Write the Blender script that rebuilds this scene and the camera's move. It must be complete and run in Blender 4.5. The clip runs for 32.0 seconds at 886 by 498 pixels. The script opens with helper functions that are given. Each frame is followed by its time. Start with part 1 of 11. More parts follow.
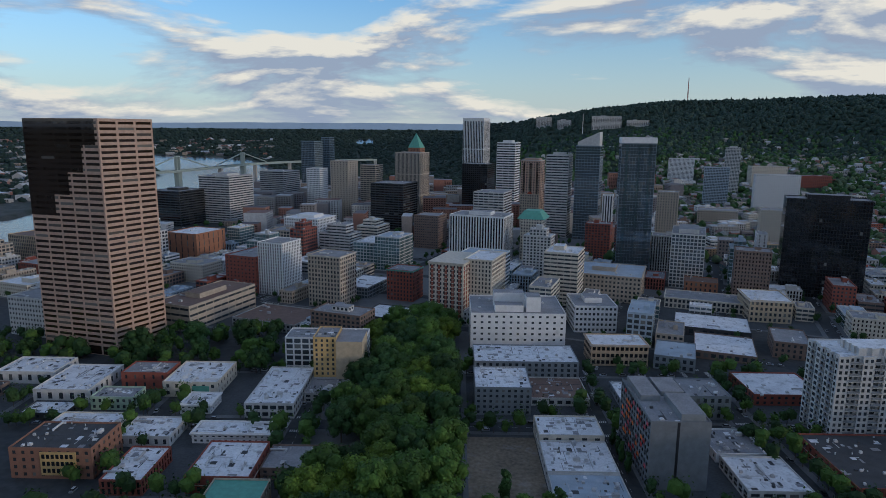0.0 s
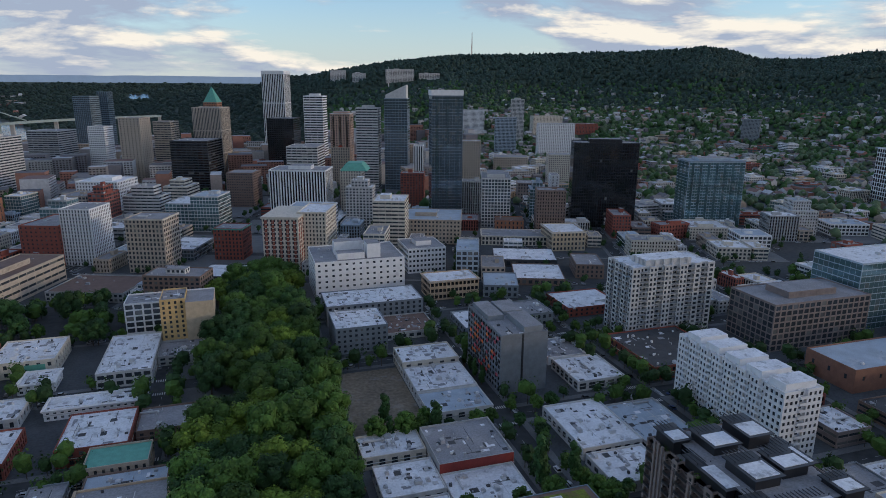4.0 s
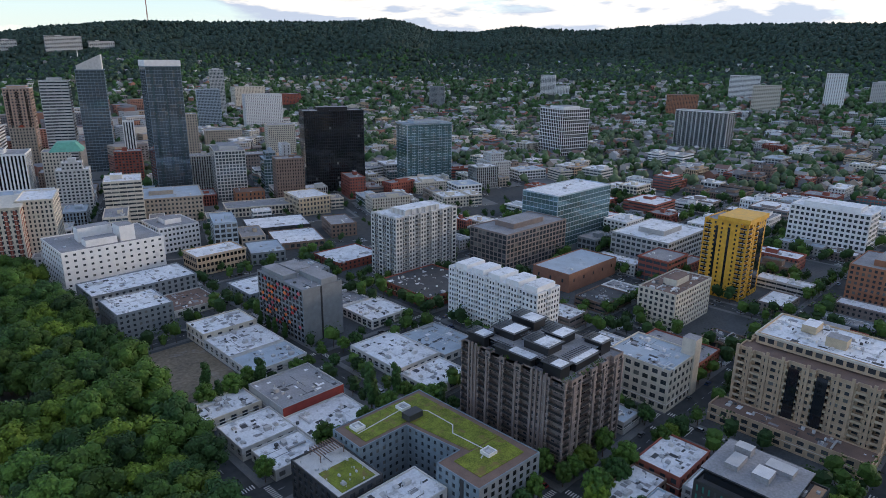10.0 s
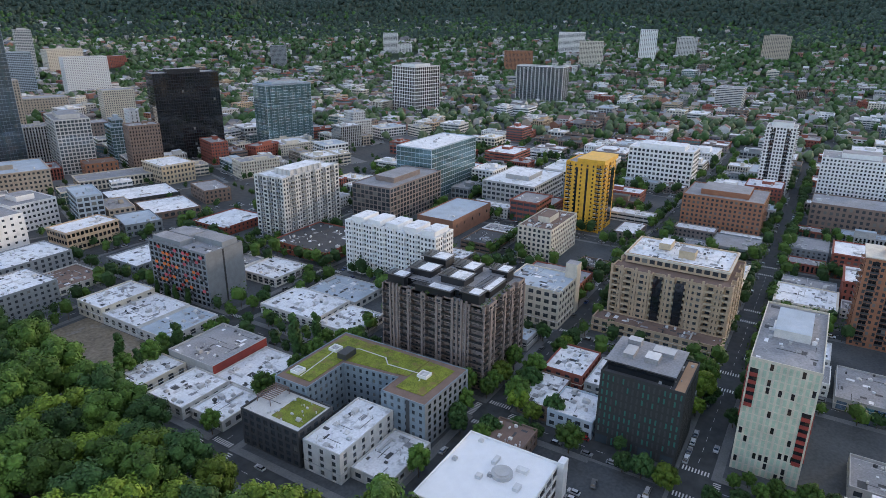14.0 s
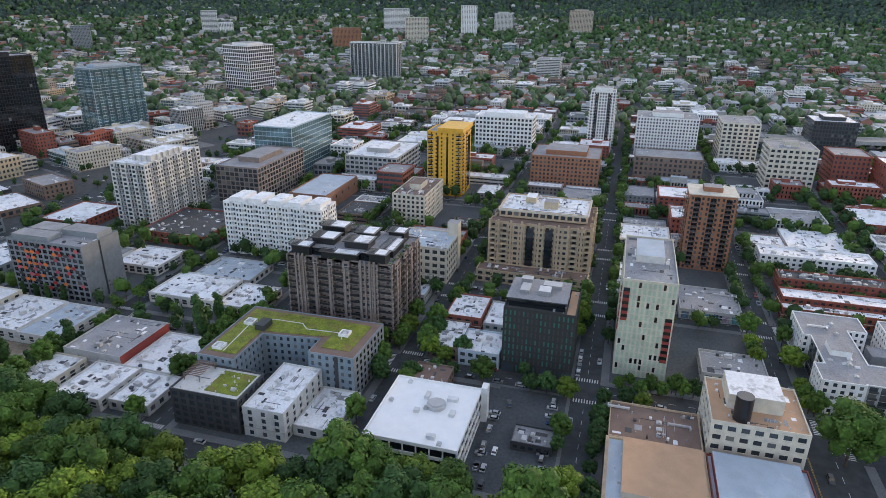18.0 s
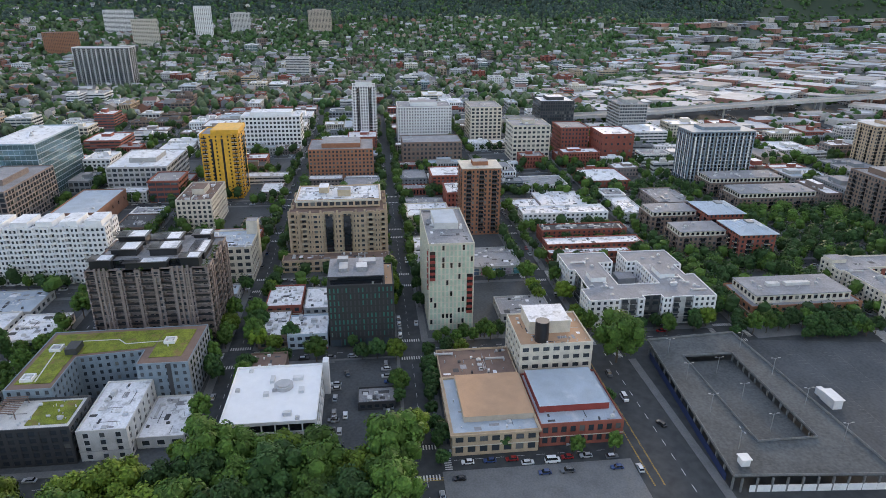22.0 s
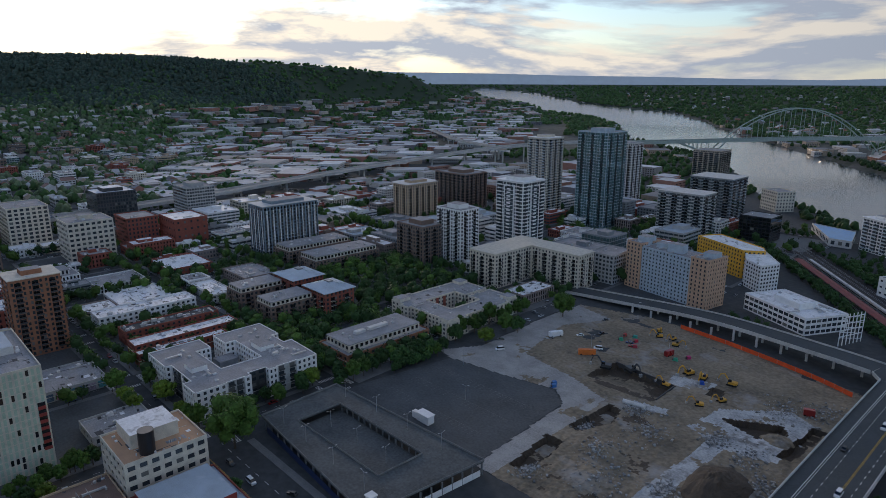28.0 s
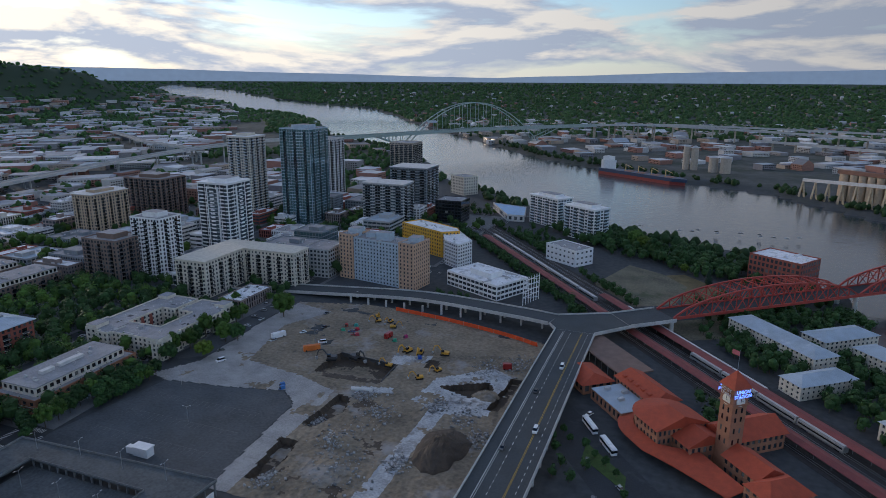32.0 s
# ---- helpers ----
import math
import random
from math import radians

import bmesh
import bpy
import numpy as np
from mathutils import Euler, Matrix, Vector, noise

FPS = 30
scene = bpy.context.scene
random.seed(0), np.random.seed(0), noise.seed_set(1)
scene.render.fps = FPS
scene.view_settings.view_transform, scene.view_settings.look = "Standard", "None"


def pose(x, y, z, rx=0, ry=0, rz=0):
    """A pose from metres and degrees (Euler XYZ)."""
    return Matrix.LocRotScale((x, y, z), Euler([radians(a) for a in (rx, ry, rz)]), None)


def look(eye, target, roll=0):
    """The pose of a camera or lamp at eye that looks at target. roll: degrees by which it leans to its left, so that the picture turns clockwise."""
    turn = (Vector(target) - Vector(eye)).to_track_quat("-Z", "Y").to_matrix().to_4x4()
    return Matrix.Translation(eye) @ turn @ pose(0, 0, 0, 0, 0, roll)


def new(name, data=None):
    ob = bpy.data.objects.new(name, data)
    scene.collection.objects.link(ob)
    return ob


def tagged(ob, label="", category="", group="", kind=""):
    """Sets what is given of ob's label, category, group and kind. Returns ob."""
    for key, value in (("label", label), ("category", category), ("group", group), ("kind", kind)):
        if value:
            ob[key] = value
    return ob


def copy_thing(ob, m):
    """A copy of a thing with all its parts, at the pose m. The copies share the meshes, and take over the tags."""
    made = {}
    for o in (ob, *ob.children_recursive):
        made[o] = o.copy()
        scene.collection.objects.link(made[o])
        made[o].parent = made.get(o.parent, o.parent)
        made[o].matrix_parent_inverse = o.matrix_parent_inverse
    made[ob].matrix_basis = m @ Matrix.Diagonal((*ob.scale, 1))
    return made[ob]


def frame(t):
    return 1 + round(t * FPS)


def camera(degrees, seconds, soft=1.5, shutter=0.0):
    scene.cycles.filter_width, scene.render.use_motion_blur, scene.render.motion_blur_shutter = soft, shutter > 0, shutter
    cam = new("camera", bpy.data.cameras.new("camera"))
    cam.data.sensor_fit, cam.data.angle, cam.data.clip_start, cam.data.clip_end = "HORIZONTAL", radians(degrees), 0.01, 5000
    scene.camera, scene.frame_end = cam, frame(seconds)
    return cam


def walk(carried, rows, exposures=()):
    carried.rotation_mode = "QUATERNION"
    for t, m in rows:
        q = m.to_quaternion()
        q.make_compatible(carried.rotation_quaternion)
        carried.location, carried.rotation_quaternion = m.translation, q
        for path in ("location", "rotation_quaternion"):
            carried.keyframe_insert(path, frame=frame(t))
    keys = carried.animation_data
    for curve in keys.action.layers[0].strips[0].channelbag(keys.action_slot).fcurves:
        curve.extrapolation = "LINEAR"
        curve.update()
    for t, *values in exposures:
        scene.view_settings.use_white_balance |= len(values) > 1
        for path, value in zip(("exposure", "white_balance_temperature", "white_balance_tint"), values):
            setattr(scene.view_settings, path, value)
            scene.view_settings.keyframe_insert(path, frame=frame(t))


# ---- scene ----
cam = camera(69.2, 32.0, soft=0.8)
METRES, EYE, TILT, LEAN, TURN = 205.5, 155.0, 0.0, 0.0, 0.9
ROWS = [
    (0.0, 0.0, 0.0, 0.0, 0.09, -10.57, -0.48),
    (0.5, -0.018, -0.0145, -0.0001, -2.01, -10.57, -0.45),
    (1.0, -0.0374, -0.0273, -0.0015, -4.3, -10.6, -0.42),
    (1.5, -0.0572, -0.0403, -0.0015, -6.59, -10.91, -0.43),
    (2.0, -0.0771, -0.0515, -0.0008, -8.88, -11.21, -0.44),
    (2.5, -0.0977, -0.0639, -0.0016, -11.2, -11.57, -0.44),
    (3.0, -0.1185, -0.0752, -0.0015, -13.53, -12.54, -0.43),
    (3.5, -0.1396, -0.0841, -0.0016, -15.89, -13.78, -0.41),
    (5.5, -0.2282, -0.112, -0.0006, -25.5, -14.87, -0.44),
    (6.0, -0.2501, -0.1171, -0.0013, -27.86, -14.87, -0.45),
    (6.5, -0.2727, -0.1207, -0.0007, -30.25, -14.9, -0.47),
    (7.0, -0.2966, -0.124, -0.0012, -32.65, -14.88, -0.52),
    (7.5, -0.3188, -0.1262, -0.0004, -34.88, -15.04, -0.5),
    (8.0, -0.3419, -0.1275, -0.0008, -37.0, -15.54, -0.53),
    (8.5, -0.3646, -0.1286, -0.0011, -39.06, -16.02, -0.52),
    (9.0, -0.3874, -0.1287, -0.0007, -41.11, -16.34, -0.52),
    (9.5, -0.4111, -0.1278, -0.0012, -43.17, -16.57, -0.54),
    (10.0, -0.4334, -0.1258, -0.001, -45.23, -16.71, -0.53),
    (10.5, -0.4555, -0.1222, -0.0017, -47.21, -17.02, -0.54),
    (11.0, -0.4782, -0.119, -0.0017, -49.07, -17.42, -0.54),
    (11.5, -0.5004, -0.1146, -0.002, -50.83, -17.84, -0.55),
    (12.0, -0.5226, -0.1101, -0.0013, -52.58, -18.28, -0.5),
    (12.5, -0.5455, -0.1054, -0.0014, -54.32, -18.7, -0.52),
    (13.0, -0.5669, -0.0988, -0.001, -56.06, -19.13, -0.52),
    (13.5, -0.5887, -0.0924, -0.0007, -57.8, -19.55, -0.49),
    (15.5, -0.6714, -0.0577, -0.0004, -64.83, -21.25, -0.46),
    (16.0, -0.6919, -0.0477, -0.0003, -66.82, -21.52, -0.46),
    (16.5, -0.7114, -0.037, -0.0002, -68.85, -21.65, -0.45),
    (17.0, -0.7305, -0.0252, -0.0005, -70.89, -21.71, -0.48),
    (17.5, -0.7497, -0.0142, -0.0002, -72.92, -21.74, -0.45),
    (18.0, -0.7685, -0.002, -0.0002, -74.97, -21.71, -0.45),
    (18.5, -0.7872, 0.0097, -0.0004, -77.13, -21.7, -0.44),
    (19.0, -0.8056, 0.0225, -0.0003, -79.67, -21.7, -0.43),
    (19.5, -0.8228, 0.0364, 0.0004, -82.55, -21.7, -0.4),
    (20.0, -0.8399, 0.0501, 0.0001, -85.52, -21.69, -0.38),
    (20.5, -0.8566, 0.0641, 0.0, -88.58, -21.69, -0.38),
    (21.0, -0.8722, 0.0766, -0.0003, -91.63, -21.68, -0.33),
    (21.5, -0.8859, 0.0868, 0.0001, -94.54, -21.64, -0.34),
    (22.0, -0.8944, 0.0923, -0.0006, -97.28, -21.6, -0.32),
    (22.5, -0.8984, 0.0944, -0.0002, -99.98, -21.56, -0.32),
    (23.0, -0.8995, 0.0941, 0.0002, -102.76, -21.31, -0.25),
    (23.5, -0.9, 0.0942, 0.0002, -105.57, -20.63, -0.19),
    (24.0, -0.9006, 0.0935, 0.0001, -108.36, -19.88, -0.14),
    (24.5, -0.901, 0.0931, 0.0001, -111.14, -19.15, -0.1),
    (26.5, -0.9008, 0.0932, -0.0004, -122.89, -16.19, -0.1),
    (27.0, -0.9017, 0.0927, 0.0004, -126.03, -15.48, -0.12),
    (27.5, -0.9021, 0.0924, -0.0001, -129.84, -14.74, -0.14),
    (28.0, -0.9031, 0.0918, 0.0002, -134.46, -14.48, -0.16),
    (28.5, -0.9036, 0.0913, 0.0003, -139.22, -14.47, -0.17),
    (29.0, -0.9045, 0.091, 0.0004, -143.7, -14.48, -0.21),
    (29.5, -0.9078, 0.0921, 0.0006, -147.86, -14.47, -0.21),
    (30.0, -0.9075, 0.092, 0.0007, -151.26, -14.49, -0.23),
    (30.5, -0.9068, 0.0916, 0.0007, -152.89, -14.52, -0.25),
    (31.0, -0.9068, 0.0915, 0.0007, -155.18, -14.57, -0.27),
    (31.5, -0.9066, 0.0916, 0.0006, -158.03, -14.61, -0.28),
    (32.0, -0.9064, 0.0914, 0.0006, -160.29, -14.65, -0.29),
]

EXPOSURES = [(t, e, k, 10 if t < 3 else 13) for t, e, k in ((0.0, 0.24, 5480), (5.5, 0.62, 5750), (9.0, 0.92, 5850), (13.0, 1.6, 6300), (18.0, 1.75, 6750), (23.5, 1.8, 6900), (25.5, 1.12, 6500), (28.0, 0.42, 5950), (32.0, 0.62, 5750))]
walk(cam, [(t, pose(0, 0, EYE, TILT, LEAN, TURN) @ pose(METRES * x, METRES * y, METRES * z, 90 + pitch, roll, yaw)) for t, x, y, z, yaw, pitch, roll in ROWS], EXPOSURES)

# ---- daylight: a low sun behind broken cloud in the west ----
SUN_AZ, SUN_EL = 114.0, 8.0          # degrees, clockwise from +y; above the horizon
sun_dir = Vector((math.sin(radians(SUN_AZ)) * math.cos(radians(SUN_EL)), math.cos(radians(SUN_AZ)) * math.cos(radians(SUN_EL)), math.sin(radians(SUN_EL))))
sun = new("sun", bpy.data.lights.new("sun", "SUN"))
sun.data.energy, sun.data.angle, sun.data.color = 0.7, radians(6), (1.0, 0.76, 0.52)
sun.matrix_world = look(sun_dir * 3000, (0, 0, 0))

world = bpy.data.worlds.new("evening_sky")
scene.world = world
world.use_nodes = True
wn, wl = world.node_tree.nodes, world.node_tree.links
wn.clear()


def wnode(kind, **values):
    n = wn.new(kind)
    for k, v in values.items():
        n.inputs[k].default_value = v
    return n


sky = wn.new("ShaderNodeTexSky")
sky.sky_type, sky.sun_disc = "NISHITA", False
sky.sun_elevation, sky.sun_rotation = radians(SUN_EL), radians(SUN_AZ)
sky.altitude, sky.air_density, sky.dust_density, sky.ozone_density = 100, 1.0, 0.4, 3.0
skydim = wn.new("ShaderNodeVectorMath"); skydim.operation = "SCALE"; skydim.inputs["Scale"].default_value = 0.11
wl.new(sky.outputs[0], skydim.inputs[0])
way = wn.new("ShaderNodeTexCoord")
split = wn.new("ShaderNodeSeparateXYZ")
wl.new(way.outputs["Generated"], split.inputs[0])


def wmath(op, a, b=0.0, c=None):
    n = wn.new("ShaderNodeMath"); n.operation = op
    for i, v in enumerate((a, b) if c is None else (a, b, c)):
        if isinstance(v, (int, float)):
            n.inputs[i].default_value = v
        else:
            wl.new(v, n.inputs[i])
    return n.outputs[0]


# banks of broken cloud, drawn out along the horizon, with lit tops and grey bases
up = wmath("MAXIMUM", split.outputs[2], 0.0)
banks = wn.new("ShaderNodeCombineXYZ")
wl.new(wmath("MULTIPLY", split.outputs[0], 2.6), banks.inputs[0])
wl.new(wmath("MULTIPLY", split.outputs[1], 2.6), banks.inputs[1])
wl.new(wmath("MULTIPLY", wmath("POWER", wmath("ADD", up, 0.02), 0.8), 8.5), banks.inputs[2])


def bank_noise(shift):
    moved = wn.new("ShaderNodeVectorMath"); moved.operation = "ADD"
    wl.new(banks.outputs[0], moved.inputs[0]); moved.inputs[1].default_value = (CLOUD_AT[0], CLOUD_AT[1], CLOUD_AT[2] + shift)
    n = wnode("ShaderNodeTexNoise", Scale=1.0, Detail=8.0, Roughness=0.56, Distortion=0.25)
    wl.new(moved.outputs[0], n.inputs["Vector"])
    return n.outputs[0]


def wrange(value, a, b, c, d):
    n = wn.new("ShaderNodeMapRange")
    n.inputs["From Min"].default_value, n.inputs["From Max"].default_value, n.inputs["To Min"].default_value, n.inputs["To Max"].default_value = a, b, c, d
    wl.new(value, n.inputs["Value"])
    return n.outputs[0]


def wmix(f, a, b):
    n = wn.new("ShaderNodeMix"); n.data_type = "RGBA"
    for key, v in (("Factor", f), ("A", a), ("B", b)):
        if isinstance(v, tuple):
            n.inputs[key].default_value = v
        else:
            wl.new(v, n.inputs[key])
    return n.outputs["Result"]


NORTH_EAST = (-0.45, -0.89, 0.05)
CLOUD_AT = (5.1, 2.4, 0.6)
body = bank_noise(0.0)
above = bank_noise(0.16)
sunlit = wrange(wmath("SUBTRACT", body, above), -0.015, 0.06, 0.0, 1.0)
# how far a direction lies from the sun, for the glow in the cloud round it
dot = wn.new("ShaderNodeVectorMath"); dot.operation = "DOT_PRODUCT"
wl.new(way.outputs["Generated"], dot.inputs[0])
dot.inputs[1].default_value = sun_dir
near_sun = wmath("POWER", wmath("MAXIMUM", wmath("MULTIPLY_ADD", dot.outputs["Value"], 0.5, 0.5), 0.0), 4.5)
north = wn.new("ShaderNodeVectorMath"); north.operation = "DOT_PRODUCT"
wl.new(way.outputs["Generated"], north.inputs[0]); north.inputs[1].default_value = (-0.2, -0.97, 0.12)
thick = wmath("POWER", wmath("MAXIMUM", north.outputs["Value"], 0.0), 2.5)
cover = wrange(wmath("ADD", body, wmath("ADD", wmath("MULTIPLY", near_sun, 0.05), wmath("MULTIPLY", thick, 0.09))), 0.475, 0.56, 0.0, 0.95)      # the cloud is closest towards the sun and in the north
tops = wmix(near_sun, (0.50, 0.43, 0.32, 1), (0.54, 0.46, 0.34, 1))
bases = wmix(near_sun, (0.19, 0.205, 0.23, 1), (0.215, 0.23, 0.255, 1))
shade = wmix(wmath("MULTIPLY", sunlit, wmath("SUBTRACT", 1.0, wmath("MULTIPLY", thick, 0.45))), bases, tops)
low_haze = wmix(near_sun, (0.30, 0.31, 0.29, 1), (0.44, 0.39, 0.30, 1))
veil = wmath("POWER", wmath("MAXIMUM", wmath("SUBTRACT", 1.0, wmath("MULTIPLY", up, 4.5)), 0.0), 1.4)
clear_sky = wmix(wmath("MULTIPLY", veil, 0.8), skydim.outputs[0], low_haze)
clouds = wmix(cover, clear_sky, shade)
back = wnode("ShaderNodeBackground", Strength=1.5)
fade = wn.new("ShaderNodeMapRange"); fade.interpolation_type = "SMOOTHSTEP"      # the cloud overhead is greyer than the bright sky low down
fade.inputs["From Min"].default_value, fade.inputs["From Max"].default_value = 0.15, 0.95
fade.inputs["To Min"].default_value, fade.inputs["To Max"].default_value = 1.0, 0.72
wl.new(split.outputs[2], fade.inputs["Value"])
vault = wn.new("ShaderNodeVectorMath"); vault.operation = "SCALE"
east = wn.new("ShaderNodeVectorMath"); east.operation = "DOT_PRODUCT"
wl.new(way.outputs["Generated"], east.inputs[0]); east.inputs[1].default_value = NORTH_EAST
dull = wmath("SUBTRACT", 1.0, wmath("MULTIPLY", wmath("POWER", wmath("MAXIMUM", east.outputs["Value"], 0.0), 4.0), 0.36))      # the sky is dullest away from the sun
wl.new(clouds, vault.inputs[0]); wl.new(wmath("MULTIPLY", fade.outputs[0], dull), vault.inputs["Scale"])
deep = wmix(wrange(split.outputs[2], 0.16, 0.6, 0.0, 1.0), (1.0, 1.0, 1.0, 1.0), (0.94, 1.04, 1.20, 1.0))      # clear blue deepens towards the zenith
blue = wn.new("ShaderNodeVectorMath"); blue.operation = "MULTIPLY"
wl.new(vault.outputs[0], blue.inputs[0]); wl.new(deep, blue.inputs[1])
wl.new(blue.outputs[0], back.inputs["Color"])
wout = wn.new("ShaderNodeOutputWorld")
wl.new(back.outputs[0], wout.inputs[0])


# ---- materials ----
def material(name, color, rough=0.8, var=0.18, scale=0.35, fine=4.0, metal=0.0, bump=0.0, rand=0.0, island=0.0, spec=0.4, stain=None):
    """Colour with variation at two scales; rand varies it per object, island per loose piece."""
    m = bpy.data.materials.new(name)
    m.use_nodes = True
    n, l = m.node_tree.nodes, m.node_tree.links
    b = n["Principled BSDF"]
    b.inputs["Metallic"].default_value, b.inputs["Specular IOR Level"].default_value = metal, spec
    tc = n.new("ShaderNodeTexCoord")
    a = n.new("ShaderNodeTexNoise"); a.inputs["Scale"].default_value, a.inputs["Detail"].default_value = scale, 4.0
    c = n.new("ShaderNodeTexNoise"); c.inputs["Scale"].default_value, c.inputs["Detail"].default_value = fine, 3.0
    pos = n.new("ShaderNodeNewGeometry")
    l.new(pos.outputs["Position"], a.inputs["Vector"]); l.new(pos.outputs["Position"], c.inputs["Vector"])
    s = n.new("ShaderNodeMath"); s.operation = "ADD"
    l.new(a.outputs[0], s.inputs[0]); l.new(c.outputs[0], s.inputs[1])
    r = n.new("ShaderNodeMapRange")
    r.inputs["From Min"].default_value, r.inputs["From Max"].default_value = 0.72, 1.28
    r.inputs["To Min"].default_value, r.inputs["To Max"].default_value = 1 - var, 1 + var
    l.new(s.outputs[0], r.inputs["Value"])
    factor = r.outputs[0]
    for amount, src in ((rand, "object"), (island, "island")):
        if amount:
            o = n.new("ShaderNodeObjectInfo").outputs["Random"] if src == "object" else pos.outputs["Random Per Island"]
            k = n.new("ShaderNodeMath"); k.operation = "MULTIPLY_ADD"
            k.inputs[1].default_value, k.inputs[2].default_value = 2 * amount, 1 - amount
            l.new(o, k.inputs[0])
            f = n.new("ShaderNodeMath"); f.operation = "MULTIPLY"
            l.new(factor, f.inputs[0]); l.new(k.outputs[0], f.inputs[1])
            factor = f.outputs[0]
    v = n.new("ShaderNodeVectorMath"); v.operation = "SCALE"
    v.inputs[0].default_value = color
    l.new(factor, v.inputs["Scale"])
    colour = v.outputs[0]
    if stain:
        st = n.new("ShaderNodeTexNoise"); st.inputs["Scale"].default_value, st.inputs["Detail"].default_value, st.inputs["Roughness"].default_value = stain[1], 6.0, 0.65
        l.new(pos.outputs["Position"], st.inputs["Vector"])
        sr = n.new("ShaderNodeMapRange")
        sr.inputs["From Min"].default_value, sr.inputs["From Max"].default_value, sr.inputs["To Max"].default_value = stain[2], stain[2] + 0.12, stain[3]
        l.new(st.outputs[0], sr.inputs["Value"])
        mx = n.new("ShaderNodeMix"); mx.data_type = "RGBA"
        l.new(sr.outputs[0], mx.inputs["Factor"]); l.new(colour, mx.inputs["A"])
        mx.inputs["B"].default_value = (*stain[0], 1)
        colour = mx.outputs["Result"]
    l.new(colour, b.inputs["Base Color"])
    rr = n.new("ShaderNodeMapRange")
    rr.inputs["To Min"].default_value, rr.inputs["To Max"].default_value = max(rough - 0.12, 0.02), min(rough + 0.1, 1)
    l.new(a.outputs[0], rr.inputs["Value"]); l.new(rr.outputs[0], b.inputs["Roughness"])
    if bump:
        bp = n.new("ShaderNodeBump"); bp.inputs["Strength"].default_value, bp.inputs["Distance"].default_value = 0.6, bump
        l.new(c.outputs[0], bp.inputs["Height"]); l.new(bp.outputs[0], b.inputs["Normal"])
    return m


def glass(name, color=(0.040, 0.050, 0.060), rough=0.08, blinds=0.2, spec=1.0, mirror=0.0):
    """Window glass seen from outside: dark, glossy, some with pale blinds behind."""
    m = bpy.data.materials.new(name)
    m.use_nodes = True
    n, l = m.node_tree.nodes, m.node_tree.links
    b = n["Principled BSDF"]
    pos = n.new("ShaderNodeNewGeometry")
    ob = n.new("ShaderNodeObjectInfo")
    s = n.new("ShaderNodeMath"); s.operation = "ADD"
    l.new(pos.outputs["Random Per Island"], s.inputs[0]); l.new(ob.outputs["Random"], s.inputs[1])
    f = n.new("ShaderNodeMath"); f.operation = "FRACT"
    l.new(s.outputs[0], f.inputs[0])
    r = n.new("ShaderNodeMapRange")
    r.inputs["From Min"].default_value, r.inputs["From Max"].default_value = 1 - blinds, 1.0
    r.inputs["To Min"].default_value, r.inputs["To Max"].default_value = 0.0, 0.55
    l.new(f.outputs[0], r.inputs["Value"])
    mx = n.new("ShaderNodeMix"); mx.data_type = "RGBA"
    l.new(r.outputs[0], mx.inputs["Factor"])
    mx.inputs["A"].default_value, mx.inputs["B"].default_value = (*color, 1), (0.33, 0.32, 0.29, 1)
    l.new(mx.outputs["Result"], b.inputs["Base Color"])
    b.inputs["Roughness"].default_value, b.inputs["Specular IOR Level"].default_value, b.inputs["Metallic"].default_value = rough, spec, mirror
    return m


CREAM = material("cream_stucco", (0.60, 0.55, 0.46), 0.85)
TANSTONE = material("tan_stone", (0.44, 0.375, 0.30), 0.85)
BUFF = material("buff_brick", (0.46, 0.35, 0.24), 0.9, rand=0.05)
BROWN = material("brown_brick", (0.21, 0.15, 0.12), 0.9)
TAUPE = material("taupe_concrete", (0.25, 0.205, 0.185), 0.9)
ORANGE_BRICK = material("orange_brick", (0.33, 0.155, 0.09), 0.9)
BRICK = material("red_brick", (0.27, 0.085, 0.06), 0.9)
PINK = material("pink_granite", (0.47, 0.325, 0.245), 0.55)
WHITE = material("white_paint", (0.76, 0.755, 0.745), 0.75, var=0.10, stain=((0.42, 0.42, 0.41), 0.12, 0.60, 0.5))
PALE = material("pale_concrete", (0.56, 0.55, 0.53), 0.85)
GREY = material("grey_cladding", (0.23, 0.25, 0.265), 0.6)
MIDGREY = material("mid_grey_concrete", (0.40, 0.40, 0.39), 0.85)
DARK = material("dark_cladding", (0.055, 0.057, 0.06), 0.5)
BLACK = material("black_metal_panel", (0.022, 0.023, 0.026), 0.35, spec=0.5)
SLATE = material("slate_blue_panel", (0.20, 0.25, 0.29), 0.6)
YELLOW = material("ochre_panel", (0.58, 0.40, 0.17), 0.6)
GOLD = material("yellow_panel", (0.70, 0.38, 0.04), 0.55)
SAND = material("sand_stucco", (0.48, 0.395, 0.275), 0.85)
GREENISH = material("pale_green_panel", (0.42, 0.53, 0.41), 0.5, rand=0.22)
LIGHTBLUE = material("light_blue_render", (0.40, 0.47, 0.53), 0.8)
SALMON = material("salmon_brick", (0.52, 0.345, 0.235), 0.9)
TERRACOTTA = material("terracotta_trim", (0.27, 0.14, 0.095), 0.85)
REDPAINT = material("red_paint", (0.26, 0.045, 0.035), 0.7)
ROOF_WHITE = material("white_membrane_roof", (0.72, 0.73, 0.75), 0.7, var=0.16, scale=0.12, fine=1.0, stain=((0.30, 0.31, 0.32), 0.22, 0.54, 0.8))
